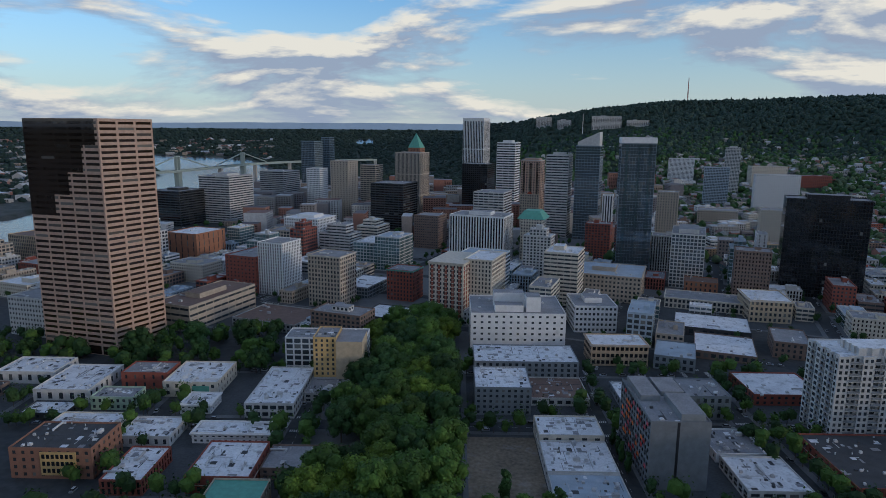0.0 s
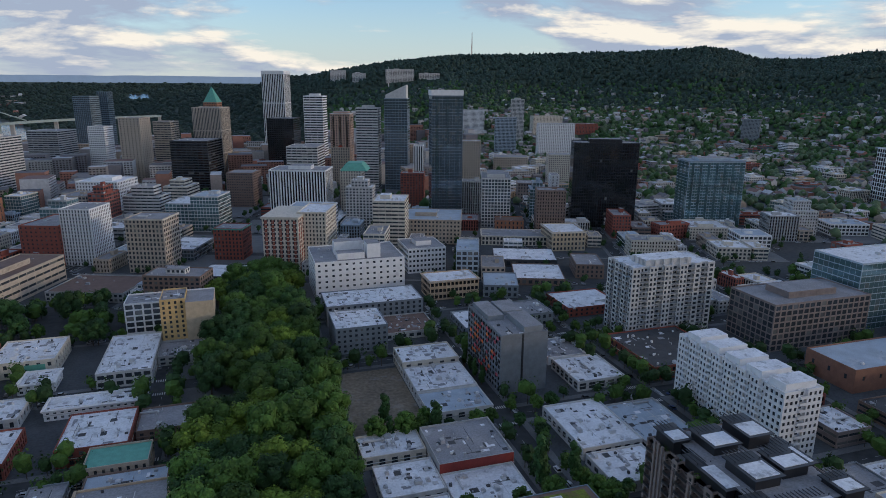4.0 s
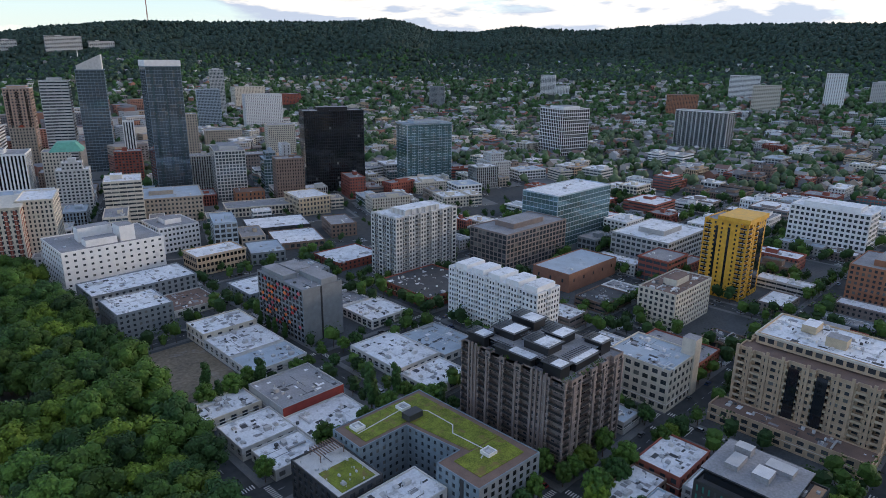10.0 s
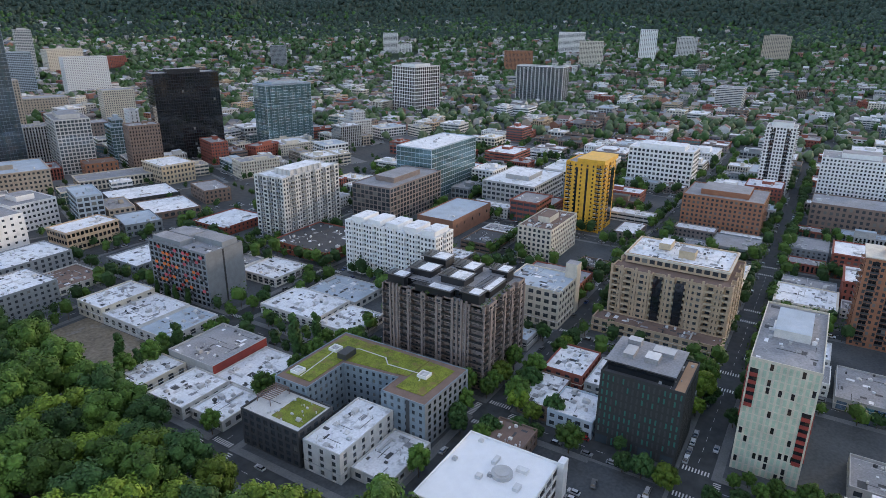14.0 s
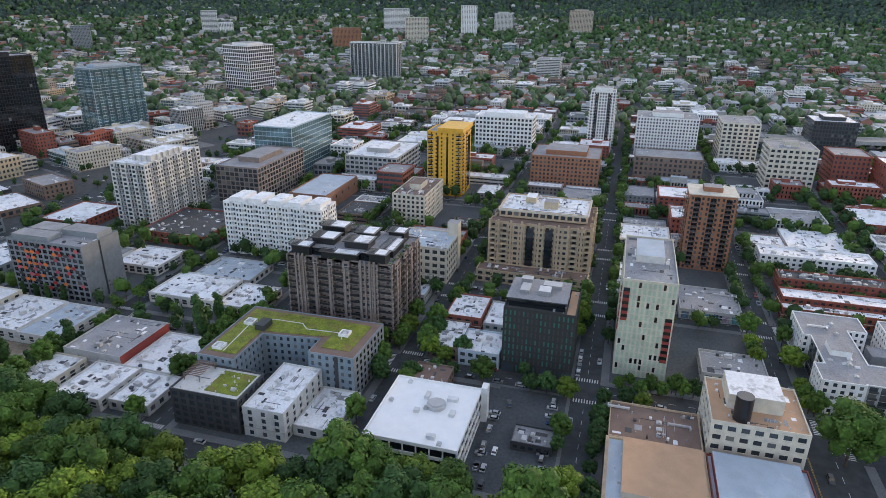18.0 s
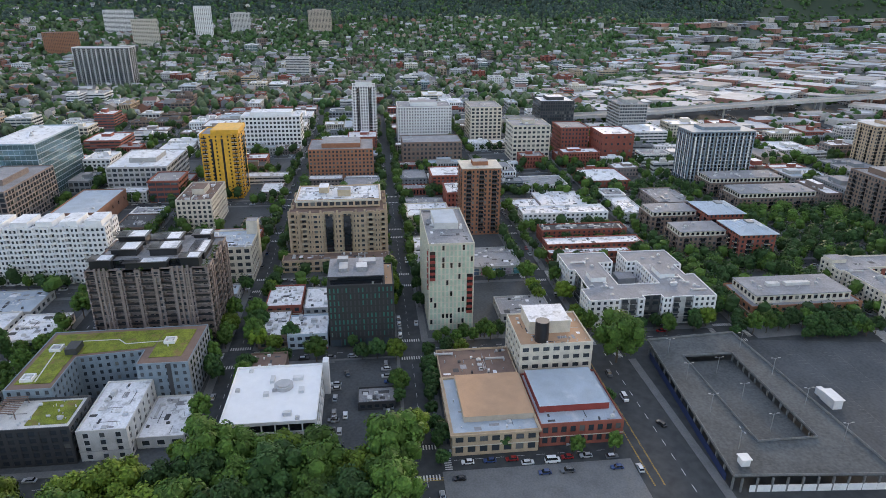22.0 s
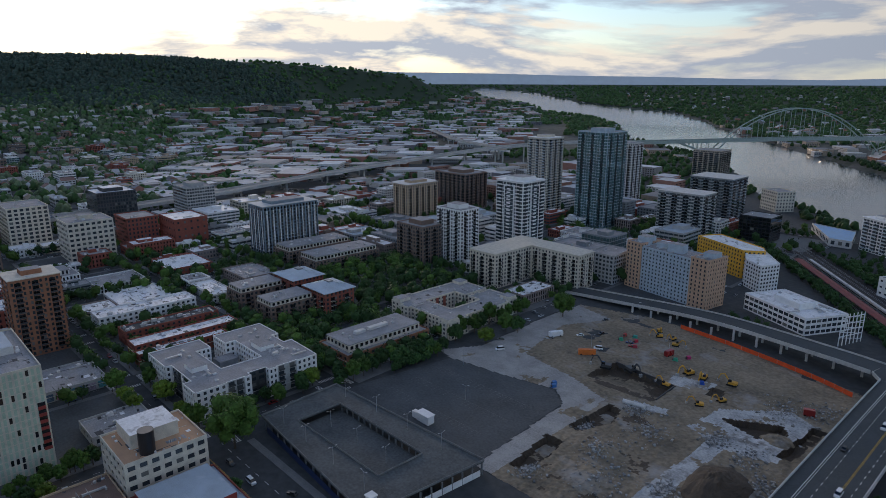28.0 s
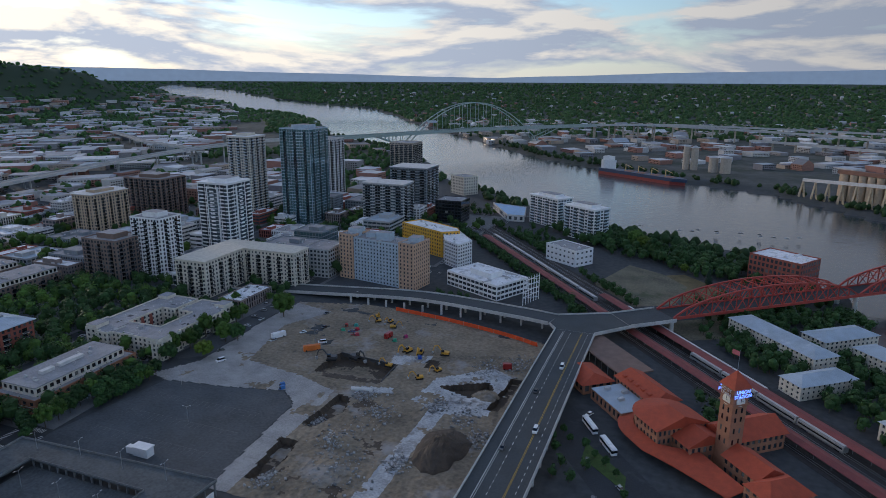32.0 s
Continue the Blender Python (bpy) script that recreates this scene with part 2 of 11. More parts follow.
ROOF_GREY = material("grey_roof", (0.27, 0.27, 0.28), 0.9, var=0.25, scale=0.12, fine=1.2, stain=((0.46, 0.46, 0.47), 0.1, 0.6, 0.5))
ROOF_DARK = material("dark_roof", (0.07, 0.072, 0.075), 0.9, var=0.3, scale=0.2)
ROOF_BLUE = material("blue_grey_roof", (0.36, 0.42, 0.48), 0.7, var=0.2, scale=0.12, stain=((0.6, 0.62, 0.64), 0.1, 0.58, 0.6))
ROOF_TAN = material("tan_gravel_roof", (0.46, 0.29, 0.18), 0.95, var=0.12, scale=0.2)
ROOF_BROWN = material("brown_roof", (0.19, 0.13, 0.105), 0.95, var=0.2, scale=0.25)
SEDUM = material("sedum_roof", (0.17, 0.20, 0.025), 1.0, var=0.45, scale=0.25, fine=2.0, stain=((0.20, 0.13, 0.06), 0.22, 0.53, 0.8))
COPPER = material("green_copper", (0.13, 0.36, 0.28), 0.7)
TILE_RED = material("red_clay_tiles", (0.36, 0.066, 0.03), 0.8, var=0.2, scale=0.4, fine=6.0, bump=0.05)
GLASS = glass("window_glass")
GLASS_BLUE = glass("blue_glass", (0.13, 0.17, 0.20), 0.05, 0.25, 1.0, 0.55)
GLASS_TEAL = glass("teal_glass", (0.15, 0.26, 0.28), 0.05, 0.2, 1.0, 0.55)
GLASS_DARK = glass("smoked_glass", (0.014, 0.017, 0.021), 0.06, 0.015, 0.7)
GLASS_BRONZE = glass("bronze_glass", (0.03, 0.018, 0.012), 0.06, 0.15, 0.8)
FRAME = material("window_frame", (0.075, 0.075, 0.078), 0.5)
STEEL = material("galvanised_metal", (0.42, 0.43, 0.44), 0.45, metal=0.6, var=0.12)
UNIT = material("rooftop_unit_metal", (0.50, 0.50, 0.50), 0.6, rand=0.3, var=0.12)
# the cool cast of skylight is put into the asphalt, pavement and lot colours
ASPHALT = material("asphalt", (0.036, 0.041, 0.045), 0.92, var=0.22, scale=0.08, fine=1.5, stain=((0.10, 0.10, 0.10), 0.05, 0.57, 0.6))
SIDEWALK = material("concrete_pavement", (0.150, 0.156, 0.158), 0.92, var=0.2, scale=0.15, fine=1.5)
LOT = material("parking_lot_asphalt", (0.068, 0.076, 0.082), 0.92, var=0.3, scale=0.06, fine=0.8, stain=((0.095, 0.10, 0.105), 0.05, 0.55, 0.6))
PAINT_W = material("road_paint_white", (0.62, 0.62, 0.60), 0.8)
PAINT_Y = material("road_paint_yellow", (0.55, 0.35, 0.05), 0.8)
GRASS = material("park_grass", (0.06, 0.10, 0.025), 1.0, var=0.35, scale=0.3)
DIRT = material("bare_earth", (0.20, 0.165, 0.118), 1.0, var=0.4, scale=0.05, fine=0.5, bump=0.4, stain=((0.30, 0.295, 0.285), 0.035, 0.54, 0.8))
MUD = material("wet_mud", (0.062, 0.047, 0.033), 0.8, var=0.35, scale=0.2, bump=0.3)
RUBBLE = material("pale_rubble", (0.36, 0.37, 0.38), 0.95, var=0.35, scale=0.3, fine=1.2, bump=0.3)
BARK = material("bark", (0.10, 0.075, 0.055), 0.95)
TYRE = material("tyre_rubber", (0.015, 0.015, 0.015), 0.9)
REDSTEEL = material("red_oxide_steel", (0.36, 0.055, 0.04), 0.6)
GREENSTEEL = material("pale_green_steel", (0.33, 0.39, 0.36), 0.6)
CONCRETE = material("viaduct_concrete", (0.46, 0.45, 0.43), 0.9, var=0.2, scale=0.1, fine=1.0)


def leaf_material(name, color, island=0.24):
    m = material(name, color, 0.75, var=0.30, scale=0.25, fine=1.5, rand=0.35, island=island, spec=0.25)
    return m


LEAF = leaf_material("leaves_green", (0.065, 0.125, 0.022))
LEAF_LIGHT = leaf_material("leaves_light_green", (0.12, 0.185, 0.022))
LEAF_DARK = leaf_material("leaves_dark_green", (0.036, 0.080, 0.022))
CONIFER = leaf_material("conifer_needles", (0.022, 0.045, 0.028))
# paler than the near leaves: haze over far trees is put into the colour
LEAF_FAR = leaf_material("far_leaves_hazed", (0.085, 0.12, 0.062))
# slightly blue green: some distance haze is put into the canopy colour
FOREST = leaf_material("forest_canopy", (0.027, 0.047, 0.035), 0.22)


# ---- mesh building ----
class Build:
    """Collects faces of one mesh; each face has a material slot."""

    def __init__(self):
        self.v, self.f, self.m = [], [], []

    def face(self, pts, m=0):
        k = len(self.v)
        self.v.extend(pts)
        self.f.append(tuple(range(k, k + len(pts))))
        self.m.append(m)

    def box(self, o, a, b, c, m=0):
        """A box with one corner at o and edges a, b, c (right-handed)."""
        k = len(self.v)
        ox, oy, oz = o
        for t in range(8):
            x, y, z = ox, oy, oz
            if t & 1: x += a[0]; y += a[1]; z += a[2]
            if t & 2: x += b[0]; y += b[1]; z += b[2]
            if t & 4: x += c[0]; y += c[1]; z += c[2]
            self.v.append((x, y, z))
        for q in ((0, 2, 3, 1), (4, 5, 7, 6), (0, 1, 5, 4), (2, 6, 7, 3), (0, 4, 6, 2), (1, 3, 7, 5)):
            self.f.append(tuple(k + i for i in q))
            self.m.append(m)

    def block(self, x0, y0, z0, x1, y1, z1, m=0):
        self.box((x0, y0, z0), (x1 - x0, 0, 0), (0, y1 - y0, 0), (0, 0, z1 - z0), m)

    def beam(self, p, q, w, h=None, m=0):
        """A square bar from p to q."""
        p, q = Vector(p), Vector(q)
        d = (q - p)
        s = d.cross(Vector((0, 0, 1)))
        if s.length < 1e-4:
            s = Vector((1, 0, 0))
        s.normalize()
        u = s.cross(d).normalized()
        h = h or w
        o = p - s * w / 2 - u * h / 2
        self.box(o, d, -s * -w, u * h, m) if d.cross(s).dot(u) > 0 else self.box(o, s * w, d, u * h, m)

    def prism(self, poly, z0, z1, m=0, mtop=None):
        n = len(poly)
        k = len(self.v)
        self.v.extend([(x, y, z0) for x, y in poly] + [(x, y, z1) for x, y in poly])
        for i in range(n):
            j = (i + 1) % n
            self.f.append((k + i, k + j, k + n + j, k + n + i)); self.m.append(m)
        self.f.append(tuple(k + n + i for i in range(n))); self.m.append(m if mtop is None else mtop)
        self.f.append(tuple(k + n - 1 - i for i in range(n))); self.m.append(m)

    def tube(self, p, q, r0, r1, sides=8, m=0):
        p, q = Vector(p), Vector(q)
        d = (q - p).normalized()
        s = d.cross(Vector((0, 0, 1)) if abs(d.z) < 0.95 else Vector((1, 0, 0))).normalized()
        u = d.cross(s)
        k = len(self.v)
        for e, r in ((p, r0), (q, r1)):
            for i in range(sides):
                a = 2 * math.pi * i / sides
                self.v.append(tuple(e + (s * math.cos(a) + u * math.sin(a)) * r))
        for i in range(sides):
            j = (i + 1) % sides
            self.f.append((k + i, k + j, k + sides + j, k + sides + i)); self.m.append(m)
        self.f.append(tuple(k + sides - 1 - i for i in range(sides))); self.m.append(m)
        self.f.append(tuple(k + sides + i for i in range(sides))); self.m.append(m)

    def mesh(self, name, *mats):
        me = bpy.data.meshes.new(name)
        me.from_pydata(self.v, [], self.f)
        for x in mats:
            me.materials.append(x)
        if len(mats) > 1:
            me.polygons.foreach_set("material_index", self.m)
        return me


def part(name, b, mats, parent=None, label="", at=None):
    """One mesh object from a Build (or a mesh), under a thing."""
    me = b.mesh(name, *(mats if isinstance(mats, (tuple, list)) else (mats,))) if isinstance(b, Build) else b
    ob = new(name, me)
    if at is not None:
        ob.matrix_basis = at
    if parent is not None:
        ob.parent = parent
    return tagged(ob, label) if label else ob


def thing(name, label, category, group="", kind="", at=None):
    ob = tagged(new(name), label, category, group, kind)
    if at is not None:
        ob.matrix_basis = at
    return ob
# ---- the land: one sheet to the horizon, with the river cut in and the hills raised ----
HUB = (-90.0, 0.0)
RIDGE = ((-180, .85), (-167, .9), (-150, .5), (-100, .4), (-35, .3), (-25, .3), (-12, .34), (-1, .5), (3, .5), (7, .74), (9.5, 1.2), (14, 1.94), (19.5, 2.5),
         (30, 2.68), (37, 2.85), (40, 3.12), (42, 2.75), (44, 2.12), (47.5, 2.08), (51, 2.58), (54, 2.33), (57, 2.24), (62, 2.65), (73, 2.7), (86, 2.55), (100, 2.22), (109, 2.25), (119, 1.95))
RIDGE2 = ((123, 1.72), (126, 1.45), (130, 1.02), (134, .5), (137, .15), (144, .15), (155, .2), (167, .2), (180, .4))
R_AZ = [a for a, _ in RIDGE + RIDGE2]
R_EL = [e for _, e in RIDGE + RIDGE2]
D_AZ = [-180, -3, 9, 110, 122, 130, 136, 180]
D_R = [4650, 4650, 2750, 2800, 3100, 3390, 3700, 4650]
WEST_BANK = [(-330, 620), (-300, 200), (-305, -300), (-312, -520), (-262, -625), (-130, -695), (-65, -706), (4, -806), (101, -915), (179, -976), (314, -1214), (480, -1430), (806, -1692), (1216, -2268), (1469, -2493), (1805, -2618), (2213, -2896), (2520, -2930), (2920, -3205)]
EAST_BANK = [(-470, 620), (-445, 200), (-430, -300), (-415, -850), (-306, -1026), (-170, -1106), (-37, -1217), (111, -1353), (258, -1557), (429, -1794), (744, -2229), (1053, -2673), (1335, -2949), (1602, -3000), (1964, -3110), (2503, -3370), (3007, -3405)]
SOUTH_W = [(-560, 620), (-610, 1000), (-500, 1600), (-560, 1900), (-710, 2500), (-960, 3000), (-1250, 3050)]
SOUTH_E = [(-720, 620), (-760, 1000), (-800, 1500), (-1000, 2200), (-1350, 2700), (-1500, 3060)]
LAKE_A, LAKE_B = [(-573, 3786), (-476, 3804)], [(-622, 4118), (-517, 4137)]
RIVERS = [np.array(WEST_BANK[1:] + EAST_BANK[:0:-1], dtype=float), np.array(SOUTH_W + SOUTH_E[::-1], dtype=float), np.array(LAKE_A + LAKE_B[::-1], dtype=float)]


def inside(poly, x, y):
    """Which of the points lie inside the polygon."""
    r = np.zeros(np.shape(x), dtype=bool)
    px, py = poly[:, 0], poly[:, 1]
    for i in range(len(poly)):
        x0, y0, x1, y1 = px[i - 1], py[i - 1], px[i], py[i]
        if y0 != y1:
            r ^= ((y0 > y) != (y1 > y)) & (x < (x1 - x0) * (y - y0) / (y1 - y0) + x0)
    return r


def ridge_at(x, y):
    dx, dy = x - HUB[0], y - HUB[1]
    az = np.degrees(np.arctan2(dx, dy))
    return np.hypot(dx, dy), az, np.interp(az, R_AZ, R_EL), np.interp(az, D_AZ, D_R)


def bank_distance(x, y):
    """Distance to the nearest river bank."""
    d = np.full(np.shape(x), 1e9)
    for poly in RIVERS:
        for i in range(len(poly)):
            (x0, y0), (x1, y1) = poly[i - 1], poly[i]
            ex, ey = x1 - x0, y1 - y0
            t = np.clip(((x - x0) * ex + (y - y0) * ey) / (ex * ex + ey * ey), 0, 1)
            d = np.minimum(d, np.hypot(x - x0 - t * ex, y - y0 - t * ey))
    return d


def flats(x, y):
    """The plain beyond the town, drawn together: it rises slowly to the height of the horizon."""
    t = np.clip((np.hypot(np.asarray(x, float) - HUB[0], np.asarray(y, float) - HUB[1]) - 2600) / 2200, 0, 1)
    return 148 * t ** 1.5


def land(x, y):
    """Height of the ground, hills included, without the river; the hills sink to the banks."""
    x, y = np.asarray(x, float), np.asarray(y, float)
    b = np.clip(bank_distance(x, y) / 650, 0, 1)
    az = np.degrees(np.arctan2(x - HUB[0], y - HUB[1]))
    w = np.clip((az + 3) / 7, 0, 1) * np.clip((141 - az) / 7, 0, 1)
    return np.maximum(hills(x, y) * b * b * (3 - 2 * b) * w, flats(x, y))


def hills(x, y):
    r, az, el, rr = ridge_at(np.asarray(x, float), np.asarray(y, float))
    crest = 155 + rr * np.tan(np.radians(np.where(rr > 4000, np.minimum(el, 0.15), el))) - 14
    foot = np.where(rr < 3400, rr * 0.52, rr * (0.52 - 0.1 * np.clip((rr - 3400) / 1250, 0, 1)))
    s = np.clip((r - foot) / (rr - foot), 0, 1)
    steep = np.clip((az - 117) / 9, 0, 1) + np.clip((2 - az) / 6, 0, 1)
    rise = (s * s * (3 - 2 * s) * 0.55 + s * s * 0.45) * (1 - steep) + s ** 6 * steep
    folds = np.sin(x * 0.0061 + 1.7 * np.sin(y * 0.0043)) * np.sin(y * 0.0052 + x * 0.0016)
    return crest * rise * (1 + 0.16 * folds * np.clip(1 - s, 0, 1) * 2) - np.clip((r - rr) / 900, 0, 1) * 40 * (s > 0.99)


def in_river(x, y):
    return inside(RIVERS[0], x, y) | inside(RIVERS[1], x, y) | inside(RIVERS[2], x, y)


radii = np.concatenate([[1.0], np.geomspace(40, 4900, 230)])
sectors = 720
ang = np.arange(sectors) * 2 * math.pi / sectors
gx = HUB[0] + np.outer(radii, np.sin(ang))
gy = HUB[1] + np.outer(radii, np.cos(ang))
gz = land(gx, gy)
gz = np.where(in_river(gx, gy), flats(gx, gy) - 9.0, gz)
dug = (gx > -118) & (gy > -345) & (((gx < -26) & (gy < -164)) | ((gx < 4) & (gy < -248)))      # the works site is dug out below the streets
gz = np.where(dug, -5.0, gz)
pts = np.stack([gx.ravel(), gy.ravel(), gz.ravel()], axis=1)
quads = []
for i in range(len(radii) - 1):
    a = i * sectors + np.arange(sectors)
    b = i * sectors + (np.arange(sectors) + 1) % sectors
    quads.append(np.stack([a, a + sectors, b + sectors, b], axis=1))
quads = np.concatenate(quads)
gm = bpy.data.meshes.new("ground")
gm.from_pydata(pts.tolist(), [], quads.tolist())
gm.polygons.foreach_set("use_smooth", [True] * len(gm.polygons))

FAR = bpy.data.materials.new("town_and_woodland_ground")
FAR.use_nodes = True
n, l = FAR.node_tree.nodes, FAR.node_tree.links
b = n["Principled BSDF"]
pos = n.new("ShaderNodeNewGeometry")
dist = n.new("ShaderNodeVectorMath"); dist.operation = "DISTANCE"; dist.inputs[1].default_value = (HUB[0], HUB[1], 0)
l.new(pos.outputs["Position"], dist.inputs[0])
ring = n.new("ShaderNodeMapRange")
ring.inputs["From Min"].default_value, ring.inputs["From Max"].default_value = 900, 1300
l.new(dist.outputs["Value"], ring.inputs["Value"])
patch = n.new("ShaderNodeTexNoise"); patch.inputs["Scale"].default_value, patch.inputs["Detail"].default_value, patch.inputs["Roughness"].default_value = 0.02, 6.0, 0.7
l.new(pos.outputs["Position"], patch.inputs["Vector"])
pr = n.new("ShaderNodeValToRGB")
pr.color_ramp.elements[0].position, pr.color_ramp.elements[0].color = 0.40, (0.024, 0.036, 0.022, 1)
pr.color_ramp.elements[1].position, pr.color_ramp.elements[1].color = 0.62, (0.085, 0.085, 0.082, 1)
l.new(patch.outputs[0], pr.inputs[0])
fineg = n.new("ShaderNodeTexNoise"); fineg.inputs["Scale"].default_value, fineg.inputs["Detail"].default_value = 0.25, 5.0
l.new(pos.outputs["Position"], fineg.inputs["Vector"])
# street tar leans blue-green, with skylight's cast in its colour
tar = n.new("ShaderNodeValToRGB")
tar.color_ramp.elements[0].position, tar.color_ramp.elements[0].color = 0.35, (0.036, 0.041, 0.045, 1)
tar.color_ramp.elements[1].position, tar.color_ramp.elements[1].color = 0.70, (0.062, 0.068, 0.070, 1)
l.new(fineg.outputs[0], tar.inputs[0])
mx = n.new("ShaderNodeMix"); mx.data_type = "RGBA"
high = n.new("ShaderNodeSeparateXYZ"); l.new(pos.outputs["Position"], high.inputs[0])
hr = n.new("ShaderNodeMapRange"); hr.inputs["From Min"].default_value, hr.inputs["From Max"].default_value = 6, 30
l.new(high.outputs[2], hr.inputs["Value"])
wooded = n.new("ShaderNodeMix"); wooded.data_type = "RGBA"      # the slopes are forest floor, the flats streets and yards
wooded.inputs["B"].default_value = (0.026, 0.046, 0.024, 1)
l.new(hr.outputs[0], wooded.inputs["Factor"]); l.new(pr.outputs[0], wooded.inputs["A"])
l.new(ring.outputs[0], mx.inputs["Factor"]); l.new(tar.outputs[0], mx.inputs["A"]); l.new(wooded.outputs["Result"], mx.inputs["B"])
l.new(mx.outputs["Result"], b.inputs["Base Color"])
b.inputs["Roughness"].default_value = 0.95
gm.materials.append(FAR)
tagged(new("ground", gm), "grey street asphalt running out to wooded hills", "ground", kind="structure")

# the far hills close the horizon; distance haze is painted as their blue glow
HAZE = material("far_hazed_hills", (0.10, 0.14, 0.19), 1.0, var=0.15, scale=0.004, fine=0.02)
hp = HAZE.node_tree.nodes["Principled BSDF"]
# emission stands in for the light that haze scatters, no lamp here
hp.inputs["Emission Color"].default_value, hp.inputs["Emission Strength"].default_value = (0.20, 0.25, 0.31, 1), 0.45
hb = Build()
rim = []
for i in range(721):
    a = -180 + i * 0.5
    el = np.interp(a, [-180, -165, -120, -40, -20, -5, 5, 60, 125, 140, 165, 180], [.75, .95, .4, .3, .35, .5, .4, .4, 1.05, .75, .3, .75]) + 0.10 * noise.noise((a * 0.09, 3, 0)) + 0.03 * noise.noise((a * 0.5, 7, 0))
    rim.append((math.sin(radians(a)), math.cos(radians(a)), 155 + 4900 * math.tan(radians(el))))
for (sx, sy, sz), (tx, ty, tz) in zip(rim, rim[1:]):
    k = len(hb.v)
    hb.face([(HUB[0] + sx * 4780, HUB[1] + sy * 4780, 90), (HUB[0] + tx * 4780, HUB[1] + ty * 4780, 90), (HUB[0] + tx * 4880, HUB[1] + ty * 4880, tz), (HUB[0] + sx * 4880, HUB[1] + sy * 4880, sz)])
tagged(part("backdrop", hb, HAZE), "far hills along the horizon, blue and glowing with painted haze", "hills", kind="structure")

WATER = bpy.data.materials.new("river_water")
WATER.use_nodes = True
n, l = WATER.node_tree.nodes, WATER.node_tree.links
b = n["Principled BSDF"]
b.inputs["Base Color"].default_value, b.inputs["Roughness"].default_value, b.inputs["Specular IOR Level"].default_value = (0.05, 0.06, 0.065, 1), 0.16, 0.6
wv = n.new("ShaderNodeTexNoise"); wv.inputs["Scale"].default_value, wv.inputs["Detail"].default_value = 0.12, 6.0
pos = n.new("ShaderNodeNewGeometry")
l.new(pos.outputs["Position"], wv.inputs["Vector"])
bp = n.new("ShaderNodeBump"); bp.inputs["Strength"].default_value, bp.inputs["Distance"].default_value = 0.35, 1.0
l.new(wv.outputs[0], bp.inputs["Height"]); l.new(bp.outputs[0], b.inputs["Normal"])
wb = Build()


def along(line, n):
    """n points at even steps along a line."""
    p = np.array(line, dtype=float)
    d = np.concatenate([[0], np.cumsum(np.hypot(*np.diff(p, axis=0).T))])
    t = np.linspace(0, d[-1], n)
    return np.stack([np.interp(t, d, p[:, 0]), np.interp(t, d, p[:, 1])], axis=1)


for one, two in ((WEST_BANK[1:], EAST_BANK[1:]), (SOUTH_W, SOUTH_E), (LAKE_A, LAKE_B)):
    one, two = along(one, 90), along(two, 90)
    rows_ = [one + (two - one) * u for u in np.linspace(-.12, 1.12, 7)]
    k = len(wb.v)
    for q in rows_:
        wb.v.extend((float(x), float(y), float(flats(x, y)) - 4.0) for x, y in q)
    for a in range(6):
        for c in range(89):
            wb.f.append((k + a * 90 + c, k + a * 90 + c + 1, k + (a + 1) * 90 + c + 1, k + (a + 1) * 90 + c)); wb.m.append(0)
water = part("water", wb, WATER)
tagged(water, "broad grey river reflecting the evening sky", "river", kind="structure")

# ---- streets and blocks ----
PITCH, ROAD = 79.2, 5.6
AVENUES = [0 + PITCH * i for i in range(-4, 15)]      # run along y
STREETS = [1 + PITCH * i for i in range(-9, 6)]       # run along x
DT = radians(-20)                                     # the older grid south of the wide boulevard is turned
OPEN_LAND = [(-340, -700, -5, -74), (-340, -74, -170, 300), (-5, -420, 76, -74)]   # station, works site and garage have no blocks


def open_land(x, y):
    return any(x0 <= x <= x1 and y0 <= y <= y1 for x0, y0, x1, y1 in OPEN_LAND)


DT_O = (-60.0, 428.0)                                 # a corner of the turned grid


def dt(u, v):
    """From the turned grid to the world."""
    return DT_O[0] + u * math.cos(DT) - v * math.sin(DT), DT_O[1] + u * math.sin(DT) + v * math.cos(DT)


blocks = []
for ax in AVENUES[:-1]:
    for sy in STREETS[:-1]:
        x0, y0, x1, y1 = ax + ROAD, sy + ROAD, ax + PITCH - ROAD, sy + PITCH - ROAD
        if open_land((x0 + x1) / 2, (y0 + y1) / 2) or y1 > 400 or math.hypot(x0 - HUB[0], y0 - HUB[1]) > 850 or in_river(np.array([x0, x1]), np.array([y0, y1])).any():
            continue
        blocks.append([(x0, y0), (x1, y0), (x1, y1), (x0, y1)])
for i in range(-8, 12):
    for j in range(0, 14):
        u0, v0 = i * PITCH + ROAD, j * PITCH + ROAD
        q = [dt(u0, v0), dt(u0 + PITCH - 2 * ROAD, v0), dt(u0 + PITCH - 2 * ROAD, v0 + PITCH - 2 * ROAD), dt(u0, v0 + PITCH - 2 * ROAD)]
        if min(y for _, y in q) < 405 or max(land(np.array([x for x, _ in q]), np.array([y for _, y in q]))) > 1.0 or in_river(np.array([x for x, _ in q]), np.array([y for _, y in q])).any():
            continue
        if math.dist(q[0], HUB) < 950:
            blocks.append(q)
